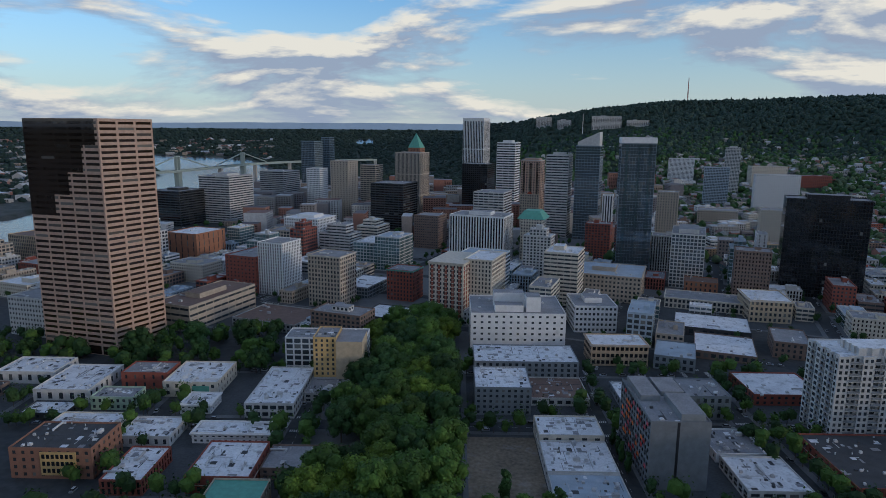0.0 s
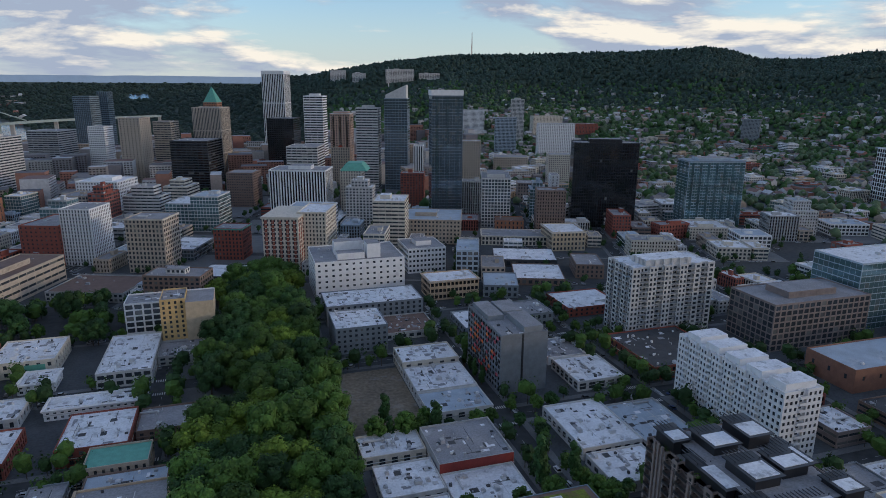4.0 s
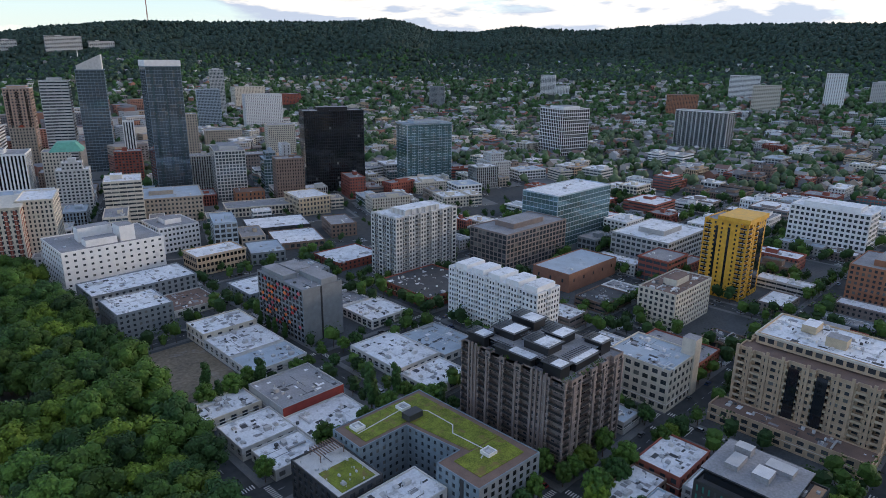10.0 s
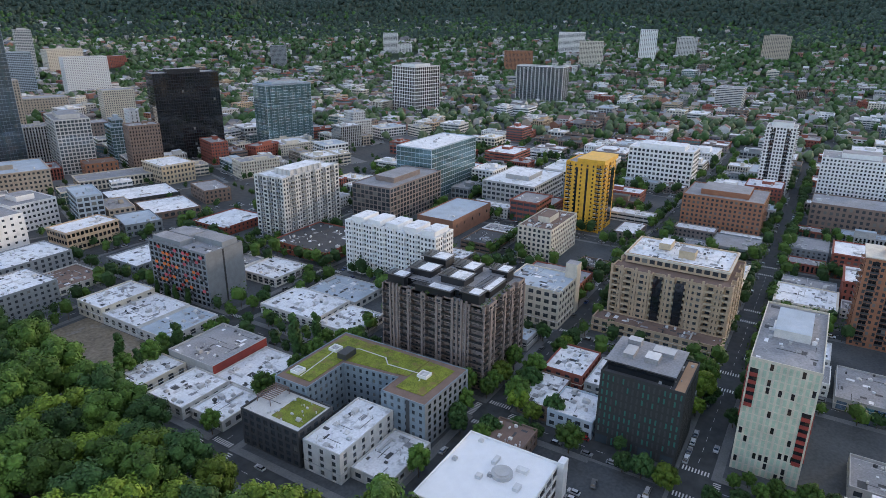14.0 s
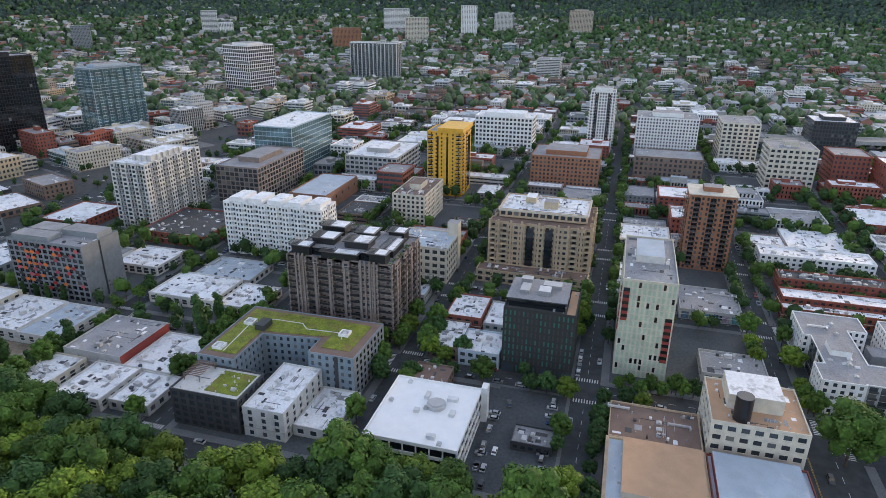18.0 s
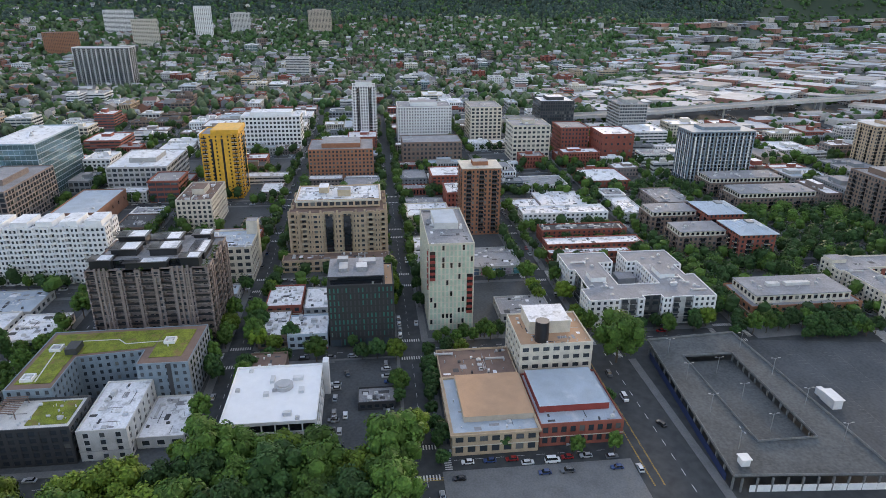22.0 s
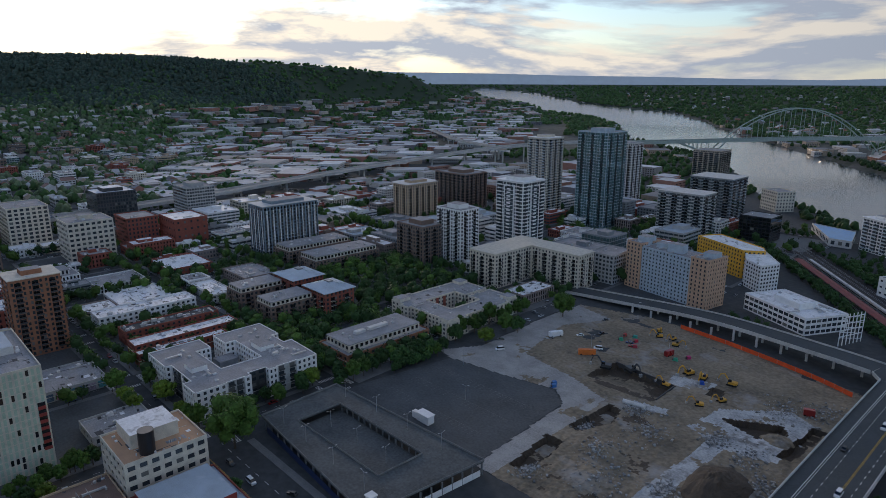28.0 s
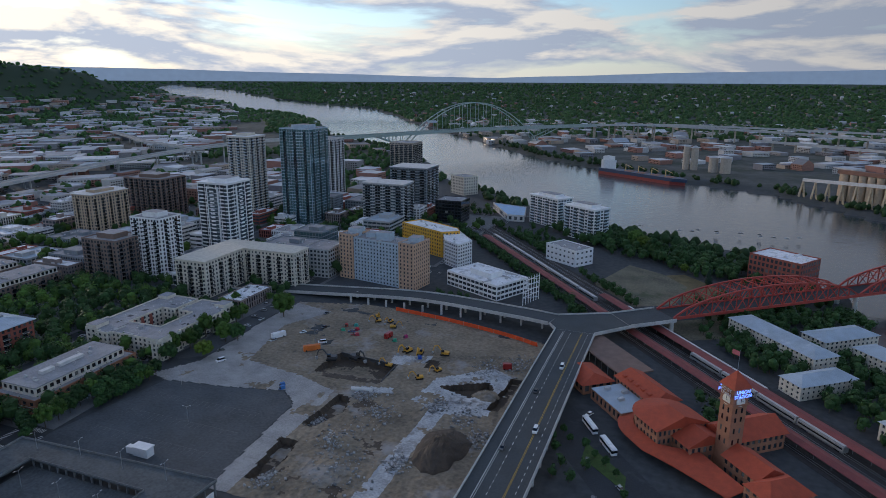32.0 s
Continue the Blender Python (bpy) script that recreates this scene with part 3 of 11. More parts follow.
for q in blocks:
    kb = Build()
    kb.prism(q, -0.3, 0.15)
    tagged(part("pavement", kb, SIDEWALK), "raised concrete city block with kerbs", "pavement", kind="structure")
    cx_, cy_ = sum(p[0] for p in q) / 4, sum(p[1] for p in q) / 4
    if math.hypot(cx_ - HUB[0], cy_ - HUB[1]) < 640 and not (-62 < cx_ < 8):
        a, c = Vector(q[0]), Vector(q[2])
        m = (a + c) / 2
        lb = Build()
        lb.prism([tuple(m + (Vector(p) - m) * .90) for p in q], .05, .17)
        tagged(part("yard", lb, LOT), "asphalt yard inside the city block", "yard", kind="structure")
# ---- buildings ----
def R(x0, y0, x1, y1):
    return [(x0, y0), (x1, y0), (x1, y1), (x0, y1)]


def D(nx, ny, left, right, a=160.0, b=70.0):
    """A footprint on the turned grid from its corner towards the camera and the lengths of the two sides that meet there."""
    a, b = radians(a), radians(b)
    p, q = (nx + left * math.cos(a), ny + left * math.sin(a)), (nx + right * math.cos(b), ny + right * math.sin(b))
    return [(nx, ny), q, (p[0] + q[0] - nx, p[1] + q[1] - ny), p]


def ccw(poly):
    s = sum(poly[i - 1][0] * poly[i][1] - poly[i][0] * poly[i - 1][1] for i in range(len(poly)))
    return poly if s > 0 else poly[::-1]


def inset(poly, d):
    """The polygon moved inwards by d."""
    out = []
    n = len(poly)
    for i in range(n):
        p0, p1, p2 = Vector(poly[i - 1]), Vector(poly[i]), Vector(poly[(i + 1) % n])
        a, b = (p1 - p0).normalized(), (p2 - p1).normalized()
        na, nb = Vector((-a.y, a.x)), Vector((-b.y, b.x))
        k = na + nb
        k = k / max(k.dot(na), 0.2)
        out.append((p1.x + k.x * d, p1.y + k.y * d))
    return out


WINDOWS = {}
FOOT = {}
UNITS = {}
COUNT = {"windows": 0}
TAKEN = []


def sheet(b, seen, p, u, o, xs, zs, holes, depth, m=0, glaze=None):
    """One connected wall sheet from p along u (x) and up (z), with recessed openings in the cells named in holes; glaze closes them with that slot."""
    def vert(x, z, d):
        k = (round(p[0] + u[0] * x - o[0] * d, 3), round(p[1] + u[1] * x - o[1] * d, 3), round(z, 3))
        if k not in seen:
            seen[k] = len(b.v)
            b.v.append(k)
        return seen[k]
    for i in range(len(xs) - 1):
        for j in range(len(zs) - 1):
            x0, x1, z0, z1 = xs[i], xs[i + 1], zs[j], zs[j + 1]
            q = (vert(x0, z0, 0), vert(x1, z0, 0), vert(x1, z1, 0), vert(x0, z1, 0))
            if (i, j) not in holes:
                b.f.append(q); b.m.append(m)
                continue
            r = (vert(x0, z0, depth), vert(x1, z0, depth), vert(x1, z1, depth), vert(x0, z1, depth))
            for k in range(4):
                b.f.append((q[k], q[(k + 1) % 4], r[(k + 1) % 4], r[k])); b.m.append(m)
            if glaze is not None:
                b.f.append(r); b.m.append(glaze)


def window_mesh(w, h, glass_mat, frame_mat, lights):
    """A framed sash with recessed lights; origin at the middle of its sill, facing -y."""
    key = (round(w, 1), round(h, 1), glass_mat.name, frame_mat.name, lights)
    if key not in WINDOWS:
        w, h = key[0], key[1]
        b = Build()
        t = min(0.09, w * 0.12)
        xs, n = [0], lights
        for i in range(n):
            xs += [t + (w - t) * i / n, (w - t) * (i + 1) / n]
        xs.append(w)
        zs = [0, t, h * 0.6, h * 0.6 + 0.07, h - t, h] if h > 1.5 else [0, t, h - t, h]
        holes = {(i, j) for i in range(1, 2 * n, 2) for j in range(1, len(zs) - 2, 2)}
        sheet(b, {}, (-w / 2, -0.1), (1, 0), (0, -1), xs, zs, holes, 0.07, 1, 0)
        WINDOWS[key] = b.mesh("window", glass_mat, frame_mat)
    return WINDOWS[key]


def ring_band(b, poly, profile):
    """A moulding round a footprint: profile points are (distance outwards, height)."""
    n, m = len(poly), len(profile)
    k = len(b.v)
    for d, z in profile:
        b.v.extend((*p, z) for p in inset(poly, -d))
    for i in range(m - 1):
        for e in range(n):
            b.f.append((k + i * n + e, k + i * n + (e + 1) % n, k + (i + 1) * n + (e + 1) % n, k + (i + 1) * n + e)); b.m.append(0)


def unit_mesh(kind):
    if kind not in UNITS:
        b = Build()
        if kind == 0:      # packaged air handler with a hood and curb
            b.block(-1.5, -1.0, 0, 1.5, 1.0, 0.2); b.block(-1.4, -0.9, 0.2, 1.1, 0.9, 1.5); b.block(1.1, -0.7, 0.5, 1.7, 0.7, 1.3); b.tube((-0.6, 0, 1.5), (-0.6, 0, 1.7), 0.55, 0.5, 10)
        elif kind == 1:    # fan box
            b.block(-0.8, -0.8, 0, 0.8, 0.8, 0.9); b.tube((0, 0, 0.9), (0, 0, 1.25), 0.6, 0.6, 10)
        elif kind == 2:    # skylight
            b.block(-1.0, -1.0, 0, 1.0, 1.0, 0.3); b.box((-0.9, -0.9, 0.3), (1.8, 0, 0), (0, 0.9, 0.35), (0, 0, 0.06)); b.box((-0.9, 0.9, 0.3), (1.8, 0, 0), (0, -0.9, 0.35), (0, 0, 0.06))
        elif kind == 3:    # duct run with elbows
            b.block(-3.5, -0.35, 0.3, 3.5, 0.35, 1.0); b.block(3.5, -0.35, 0.0, 4.1, 0.35, 1.05); b.block(-4.1, -0.4, 0.0, -3.5, 1.6, 0.95)
        elif kind == 4:    # vent pipes
            b.tube((0, 0, 0), (0, 0, 1.1), 0.14, 0.14, 8); b.tube((0, 0, 1.1), (0, 0, 1.3), 0.26, 0.05, 8); b.tube((0.9, 0.3, 0), (0.9, 0.3, 0.8), 0.12, 0.12, 8)
        UNITS[kind] = b.mesh("rooftop_unit", UNIT)
    return UNITS[kind]


def clutter(th, poly, z, n, rng):
    """Rooftop plant on a flat roof: single units close by, one joined set further off."""
    close = near_path(poly)
    joined = Build()
    q = inset(poly, 2.2)
    xs, ys = [p[0] for p in q], [p[1] for p in q]
    arr = np.array(q)
    made = 0
    for _ in range(n * 4):
        if made >= n:
            break
        x, y = rng.uniform(min(xs), max(xs)), rng.uniform(min(ys), max(ys))
        if not inside(arr, np.array([x]), np.array([y]))[0]:
            continue
        a = math.degrees(math.atan2(poly[1][1] - poly[0][1], poly[1][0] - poly[0][0])) + 90 * rng.randrange(4)
        me, at = unit_mesh(rng.choice((0, 1, 1, 2, 2, 3, 4, 4))), pose(x, y, z + 0.004, 0, 0, a)
        made += 1
        if close and made <= 4:
            part("rooftop_unit", me, None, th, at=at)
            continue
        k = len(joined.v)
        joined.v.extend(tuple(at @ v.co) for v in me.vertices)
        joined.f.extend(tuple(k + i for i in f.vertices) for f in me.polygons)
        joined.m.extend([0] * len(me.polygons))
    if joined.f:
        tagged(part("rooftop_plant", joined, UNIT, th), kind="stuff")


def near_path(poly):
    """Whether a building stands in the quarter that the flight passes close by."""
    x, y = sum(p[0] for p in poly) / len(poly), sum(p[1] for p in poly) / len(poly)
    return -125 < x < 200 and -262 < y < 310


def facade(wb, seen, panes, th, poly, z0, z1, fh, bw, ww, wh, style, glass_mat, frame_mat, near, blind, lights, shop, depth, skip=None, rng=None):
    """A wall sheet with recessed openings on every side of a footprint (counter-clockwise), and the windows that close them."""
    n = len(poly)
    floors = max(1, round((z1 - z0 - shop) / fh))
    fh = (z1 - z0 - shop) / floors
    made = 0
    extra = Build()
    for e in range(n):
        p, q = Vector(poly[e]), Vector(poly[(e + 1) % n])
        L = (q - p).length
        u = (q - p) / L
        o = Vector((u.y, -u.x))                      # outwards
        if style == "blank" or e in blind or L < 1.6:
            sheet(wb, seen, p, u, o, [0, L], [z0, z1], (), depth)
            continue
        bays = max(1, round((L - 0.6) / bw))
        b = (L - 0.6) / bays
        pier, sp = b * (1 - ww), fh * (1 - wh)
        xs, zs = [0], [z0]
        for i in range(bays):
            xs += [0.3 + i * b + pier / 2, 0.3 + (i + 1) * b - pier / 2]
        xs.append(L)
        if shop:
            zs += [z0 + 0.5, z0 + shop - 0.7]
        for k in range(floors):
            zs += [z0 + shop + k * fh + sp * 0.65, z0 + shop + (k + 1) * fh - sp * 0.35]
        zs.append(z1)
        holes = {(i, j) for i in range(1, 2 * bays, 2) for j in range(1, len(zs) - 1, 2)}
        far = math.hypot(p.x - HUB[0], p.y - HUB[1]) > 450
        if far:
            sheet(wb, seen, p, u, o, [0, L], [z0, z1], (), depth)
            depth = -.05
        else:
            sheet(wb, seen, p, u, o, xs, zs, holes, depth)
        rz = math.degrees(math.atan2(u.y, u.x))
        for i, j in sorted(holes):
            x0, x1, a0, a1 = xs[i], xs[i + 1], zs[j], zs[j + 1]
            if skip and rng.random() < skip[0]:
                COUNT["panels"] = COUNT.get("panels", 0) + 1
                sm = (x0 + x1) / 2
                c = p + u * sm - o * .05
                key = ("panel", round(x1 - x0, 1), round(a1 - a0, 1), skip[1].name)
                if key not in WINDOWS:
                    pb = Build(); pb.block(-key[1] / 2, 0, 0, key[1] / 2, .2, key[2]); WINDOWS[key] = pb.mesh("panel", skip[1])
                if COUNT["panels"] <= 120:
                    part("panel", WINDOWS[key], None, th, at=pose(c.x, c.y, a0, 0, 0, rz))
                else:
                    c, d = p + u * x0 - o * .05, p + u * x1 - o * .05
                    extra.face([(c.x, c.y, a0), (d.x, d.y, a0), (d.x, d.y, a1), (c.x, c.y, a1)])
            elif near and made < 300 and COUNT["windows"] < 1050:
                sm = (x0 + x1) / 2
                c = p + u * sm - o * (depth - 0.005)
                part("window", window_mesh(x1 - x0, a1 - a0, glass_mat, frame_mat, lights), None, th, at=pose(c.x, c.y, a0, 0, 0, rz) @ Matrix.Diagonal(((x1 - x0) / round(x1 - x0, 1), 1, (a1 - a0) / round(a1 - a0, 1), 1)))
                COUNT["windows"] += 1
                made += 1
            else:
                c, d = p + u * x0 - o * (depth - 0.01), p + u * x1 - o * (depth - 0.01)
                panes.face([(c.x, c.y, a0), (d.x, d.y, a0), (d.x, d.y, a1), (c.x, c.y, a1)], 0)
    if extra.f:
        tagged(part("panel_field", extra, skip[1], th), kind="stuff")


def building(name, label, category, poly, h, wall, roof=ROOF_GREY, fh=3.4, bw=3.2, ww=0.55, wh=0.55, style="grid", glass_mat=GLASS, frame_mat=FRAME,
             near=False, blind=(), lights=2, units=4, z0=0.0, shop=0.0, skip=None, parapet=0.9, penthouse=0, cornice=None, group="", depth=0.3, plinth=None, seed=0):
    """A building with a recessed glazed facade, a flat roof behind a parapet, plant on it, and an optional penthouse and cornice."""
    poly = ccw(poly)
    rng = random.Random(seed or int(abs(poly[0][0]) * 7 + abs(poly[0][1]) * 13 + h))
    th = thing(name, label, category, group)
    FOOT[th.name] = (poly, h)
    if z0 < 0.2:
        z0 = 0.15
    TAKEN.append((sum(p[0] for p in poly) / len(poly), sum(p[1] for p in poly) / len(poly), max(math.dist(p, poly[0]) for p in poly) / 2, poly))
    wb, panes = Build(), Build()
    zr = h - parapet
    seen = {}
    facade(wb, seen, panes, th, poly, z0, zr, fh, bw, ww, wh, style, glass_mat, frame_mat, near and near_path(poly), blind, lights, shop, depth, skip, rng)
    n = len(poly)
    inner = inset(poly, 0.35)

    def ring(p, z):
        k = (round(p[0], 3), round(p[1], 3), round(z, 3))
        if k not in seen:
            seen[k] = len(wb.v)
            wb.v.append(k)
        return seen[k]
    for e in range(n):                              # parapet
        p, q, r, s = poly[e], poly[(e + 1) % n], inner[(e + 1) % n], inner[e]
        wb.f += [(ring(p, zr), ring(q, zr), ring(q, h), ring(p, h)), (ring(p, h), ring(q, h), ring(r, h), ring(s, h)), (ring(s, h), ring(r, h), ring(r, zr), ring(s, zr))]
        wb.m += [0, 0, 0]
    part("wall", wb, wall, th)
    if panes.f:
        tagged(part("window_glass", panes, glass_mat, th), kind="stuff")
    rb = Build()
    rb.prism(inner, zr - 0.04, zr + 0.12)
    part("roof", rb, roof, th)
    if cornice:
        cb = Build()
        ring_band(cb, poly, [(-.02, h - 1.6), (.35, h - 1.6), (.4, h - 1.0), (.8, h - .9), (.8, h - .35), (-.02, h - .35)])
        part("cornice", cb, cornice, th)
    if penthouse:
        c = Vector((sum(p[0] for p in poly) / n, sum(p[1] for p in poly) / n))
        pp = [(c.x + (x - c.x) * penthouse, c.y + (y - c.y) * penthouse) for x, y in poly]
        pb = Build()
        pb.prism(pp, zr + 0.1, zr + 4.2, 0, 1)
        for e in range(n):                          # louvre ribs on the plant room
            p, q = Vector(pp[e]), Vector(pp[(e + 1) % n])
            L = (q - p).length
            u = (q - p) / max(L, 0.01)
            for i in range(int(L / 1.2)):
                pb.box((p.x + u.x * i * 1.2 + u.y * 0.1, p.y + u.y * i * 1.2 - u.x * 0.1, zr + 0.8), (u.x * 0.12, u.y * 0.12, 0), (-u.y * 0.12, u.x * 0.12, 0), (0, 0, 2.6), 0)
        part("penthouse", pb, (wall, roof), th)
        for _ in range(3 if near_path(poly) else 0):
            x, y = rng.uniform(-0.3, 0.3), rng.uniform(-0.3, 0.3)
            e1, e2 = Vector(pp[1]) - Vector(pp[0]), Vector(pp[-1]) - Vector(pp[0])
            at = c + e1 * x + e2 * y
            part("rooftop_unit", unit_mesh(rng.choice((0, 1, 4))), None, th, at=pose(at.x, at.y, zr + 4.204, 0, 0, math.degrees(math.atan2(e1.y, e1.x))))
    if units:
        clutter(th, poly, zr + 0.12, units, rng)
    c0 = (sum(p[0] for p in poly) / n - HUB[0], sum(p[1] for p in poly) / n - HUB[1])
    if units and math.hypot(*c0) < 430 and roof is not SEDUM and roof.name != 'clean_white_roof':
        roof_works(th, poly, zr + 0.12, rng)
    if near_path(poly) and 5 < h < 60 and z0 < 1:
        zz = z0 + min(4.0, h * .45)
        sb = Build(); ring_band(sb, poly, [(-.02, zz), (.14, zz), (.14, zz + .3), (-.02, zz + .3)])
        part("string_course", sb, TRIM[wall.name], th) if wall.name in TRIM else None
    return th


TRIM = {BRICK.name: CREAM, BROWN.name: TAUPE, BUFF.name: CREAM, PALE.name: MIDGREY, WHITE.name: PALE, GREY.name: MIDGREY, MIDGREY.name: PALE, CREAM.name: WHITE, ORANGE_BRICK.name: CREAM}


def roof_works(th, poly, z, rng):
    """Repairs, seams, walkways, pipes and curbs of a flat roof, joined."""
    q = inset(poly, 1.0)
    arr = np.array(q)
    xs, ys = [p[0] for p in q], [p[1] for p in q]
    u = (Vector(poly[1]) - Vector(poly[0])).normalized(); v = Vector((-u.y, u.x))
    area = (max(xs) - min(xs)) * (max(ys) - min(ys))
    b = Build()
    for k in range(int(min(16 + area / 28, 90))):
        c = Vector((rng.uniform(min(xs), max(xs)), rng.uniform(min(ys), max(ys))))
        kind = rng.random()
        if kind < .42:
            w, d, t, m = rng.uniform(.8, 4.5), rng.uniform(.8, 3.2), .02 + .004 * (k % 8), rng.choice((0, 0, 1, 2, 2))
        elif kind < .62:
            w, d, t, m = rng.uniform(4, 14), rng.uniform(.12, .3), .10 + .004 * (k % 8), rng.choice((0, 3))
        elif kind < .8:
            w, d, t, m = rng.uniform(.5, 1.4), rng.uniform(.5, 1.4), rng.uniform(.4, 1.3), rng.choice((3, 3, 1, 0))
        else:
            w, d, t, m = rng.uniform(.2, .5), rng.uniform(.2, .5), rng.uniform(.5, 1.2), 3
        if rng.random() < .5:
            w, d = d, w
        pts = [c + u * (i * w / 2) + v * (j * d / 2) for i in (-1, 1) for j in (-1, 1)]
        if inside(arr, np.array([p.x for p in pts]), np.array([p.y for p in pts])).all():
            o = c - u * (w / 2) - v * (d / 2)
            b.box((o.x, o.y, z - .01), (u.x * w, u.y * w, 0), (v.x * d, v.y * d, 0), (0, 0, t), m)
    if b.f:
        tagged(part("roof_fitting", b, (ROOF_DARK, ROOF_WHITE, ROOF_GREY, UNIT), th), kind="stuff")


def tier(th, poly, z0, z1, wall, roof, glass_mat=GLASS, fh=3.5, bw=3.2, ww=.55, wh=.55, depth=.25):
    """A set-back upper storey: wall with openings, glass and flat roof."""
    poly = ccw(poly)
    wb, panes, rb = Build(), Build(), Build()
    facade(wb, {}, panes, th, poly, z0, z1, fh, bw, ww, wh, "grid", glass_mat, FRAME, False, (), 2, 0, depth)
    part("upper_wall", wb, wall, th)
    if panes.f:
        tagged(part("upper_glass", panes, glass_mat, th), kind="stuff")
    rb.prism(inset(poly, -.25), z1, z1 + .45)
    part("upper_roof", rb, roof, th)


def far_block(name, label, category, poly, h, wall, roof, glass_mat=GLASS_DARK, fh=3.4, bw=3.4, ww=.5, wh=.5, group="", rng=random):
    """A building seen only from far off: one mesh with walls, proud panes, roof, parapet and plant."""
    poly = ccw(poly)
    b = Build()
    n = len(poly)
    b.prism(poly, -.3, h - .8, 0, 1)
    inn = inset(poly, .6)
    for e in range(n):
        p, q, r, s = poly[e], poly[(e + 1) % n], inn[(e + 1) % n], inn[e]
        b.face([(*p, h - .8), (*q, h - .8), (*q, h), (*p, h)]); b.face([(*p, h), (*q, h), (*r, h), (*s, h)]); b.face([(*s, h), (*r, h), (*r, h - .8), (*s, h - .8)])
    c = Vector((sum(p[0] for p in poly) / n, sum(p[1] for p in poly) / n))
    def spot(u, v, k, z0, z1, m):
        o = c + (Vector(poly[1]) - Vector(poly[0])) * u + (Vector(poly[-1]) - Vector(poly[0])) * v
        b.prism([tuple(o + (Vector(p) - c) * k) for p in poly], z0, z1, m, 1)
    spot(rng.uniform(-.2, .2), rng.uniform(-.2, .2), rng.uniform(.15, .4), h - .8, h + rng.uniform(1.5, 3.6), 0)
    for _ in range(rng.randrange(2, 6)):
        spot(rng.uniform(-.38, .38), rng.uniform(-.38, .38), rng.uniform(.04, .09), h - .8, h + rng.uniform(.2, 1.2), 3)
    for e in range(n):
        p, q = Vector(poly[e]), Vector(poly[(e + 1) % n])
        L = (q - p).length; u = (q - p) / L; o = Vector((u.y, -u.x)) * .06
        nb, nf = max(1, round(L / bw)), max(1, round((h - 1.2) / fh))
        fl = (h - 1.2) / nf
        for j in range(nf):
            for k in range(nb):
                s0, s1 = L * (k + .5 - ww / 2) / nb, L * (k + .5 + ww / 2) / nb
                a0 = .2 + fl * (j + (1 - wh) * .6)
                x, y = p + u * s0 + o, p + u * s1 + o
                b.face([(x.x, x.y, a0), (y.x, y.y, a0), (y.x, y.y, a0 + fl * wh), (x.x, x.y, a0 + fl * wh)], 2)
    ob = tagged(part(name, b, (wall, roof, glass_mat, UNIT)), label, category, group)
    TAKEN.append((c.x, c.y, max(math.dist(p, poly[0]) for p in poly) / 2, poly))
    return ob


def box_on(th, name, poly, z0, z1, mat, roof=None, label=""):
    b = Build()
    b.prism(ccw(poly), z0, z1, 0, 1)
    return part(name, b, (mat, roof or mat), th, label)


def notch_rect(x0, y0, x1, y1, notches):
    """A rectangle with recessed bays: notches has (side, from, to, depth); sides run counter-clockwise from the -y side."""
    corners = [(x0, y0), (x1, y0), (x1, y1), (x0, y1)]
    out, bays = [], []
    for k in range(4):
        p, q = Vector(corners[k]), Vector(corners[(k + 1) % 4])
        u = (q - p).normalized()
        o = Vector((u.y, -u.x))
        out.append(tuple(p))
        for s, a, b, d in sorted(n for n in notches if n[0] == k):
            for w, dd in ((a, 0), (a, d), (b, d), (b, 0)):
                out.append(tuple(p + u * w - o * dd))
            bays.append((p + u * (a + b) / 2, u, o, b - a, d))
    return out, bays


BALCONIES = {}


def balcony_mesh(w, d, slab, rail):
    key = (round(w, 1), round(d, 1), slab.name, rail.name)
    if key not in BALCONIES:
        b = Build()
        b.block(-w / 2, -.45, 0, w / 2, d - .02, .2, 0)
        b.block(-w / 2, -.45, .2, w / 2, -.38, 1.2, 1)
        b.block(-w / 2, -.38, .2, -w / 2 + .06, .0, 1.2, 1)
        b.block(w / 2 - .06, -.38, .2, w / 2, .0, 1.2, 1)
        BALCONIES[key] = b.mesh("balcony", slab, rail)
    return BALCONIES[key]


def condo(name, label, category, x0, y0, x1, y1, h, wall, roof, notches, fh=3.1, rail=None, slab=None, first=1, every=1, **kw):
    """A block of flats with balconies stacked in recessed bays."""
    poly, bays = notch_rect(x0, y0, x1, y1, notches)
    th = building(name, label, category, poly, h, wall, roof, fh=fh, **kw)
    zr = h - kw.get("parapet", .9)
    floors = max(1, round((zr - .15) / fh))
    f = (zr - .15) / floors
    for c, u, o, w, d in bays:
        me = balcony_mesh(w - .02, d, slab or wall, rail or DARK)
        for k in range(first, floors, every):
            part("balcony", me, None, th, at=pose(c.x, c.y, .15 + k * f, 0, 0, math.degrees(math.atan2(u.y, u.x))))
    return th


def strip(th, name, p, q, s0, s1, z0, z1, mat, proud=.08):
    """A vertical panel laid on a wall that runs from p to q (counter-clockwise)."""
    p, q = Vector(p), Vector(q)
    u = (q - p).normalized(); o = Vector((u.y, -u.x))
    b = Build(); c = p + u * s0
    b.box((c.x - o.x * .1, c.y - o.y * .1, z0), (u.x * (s1 - s0), u.y * (s1 - s0), 0), (o.x * (proud + .1), o.y * (proud + .1), 0), (0, 0, z1 - z0))
    return part(name, b, mat, th)


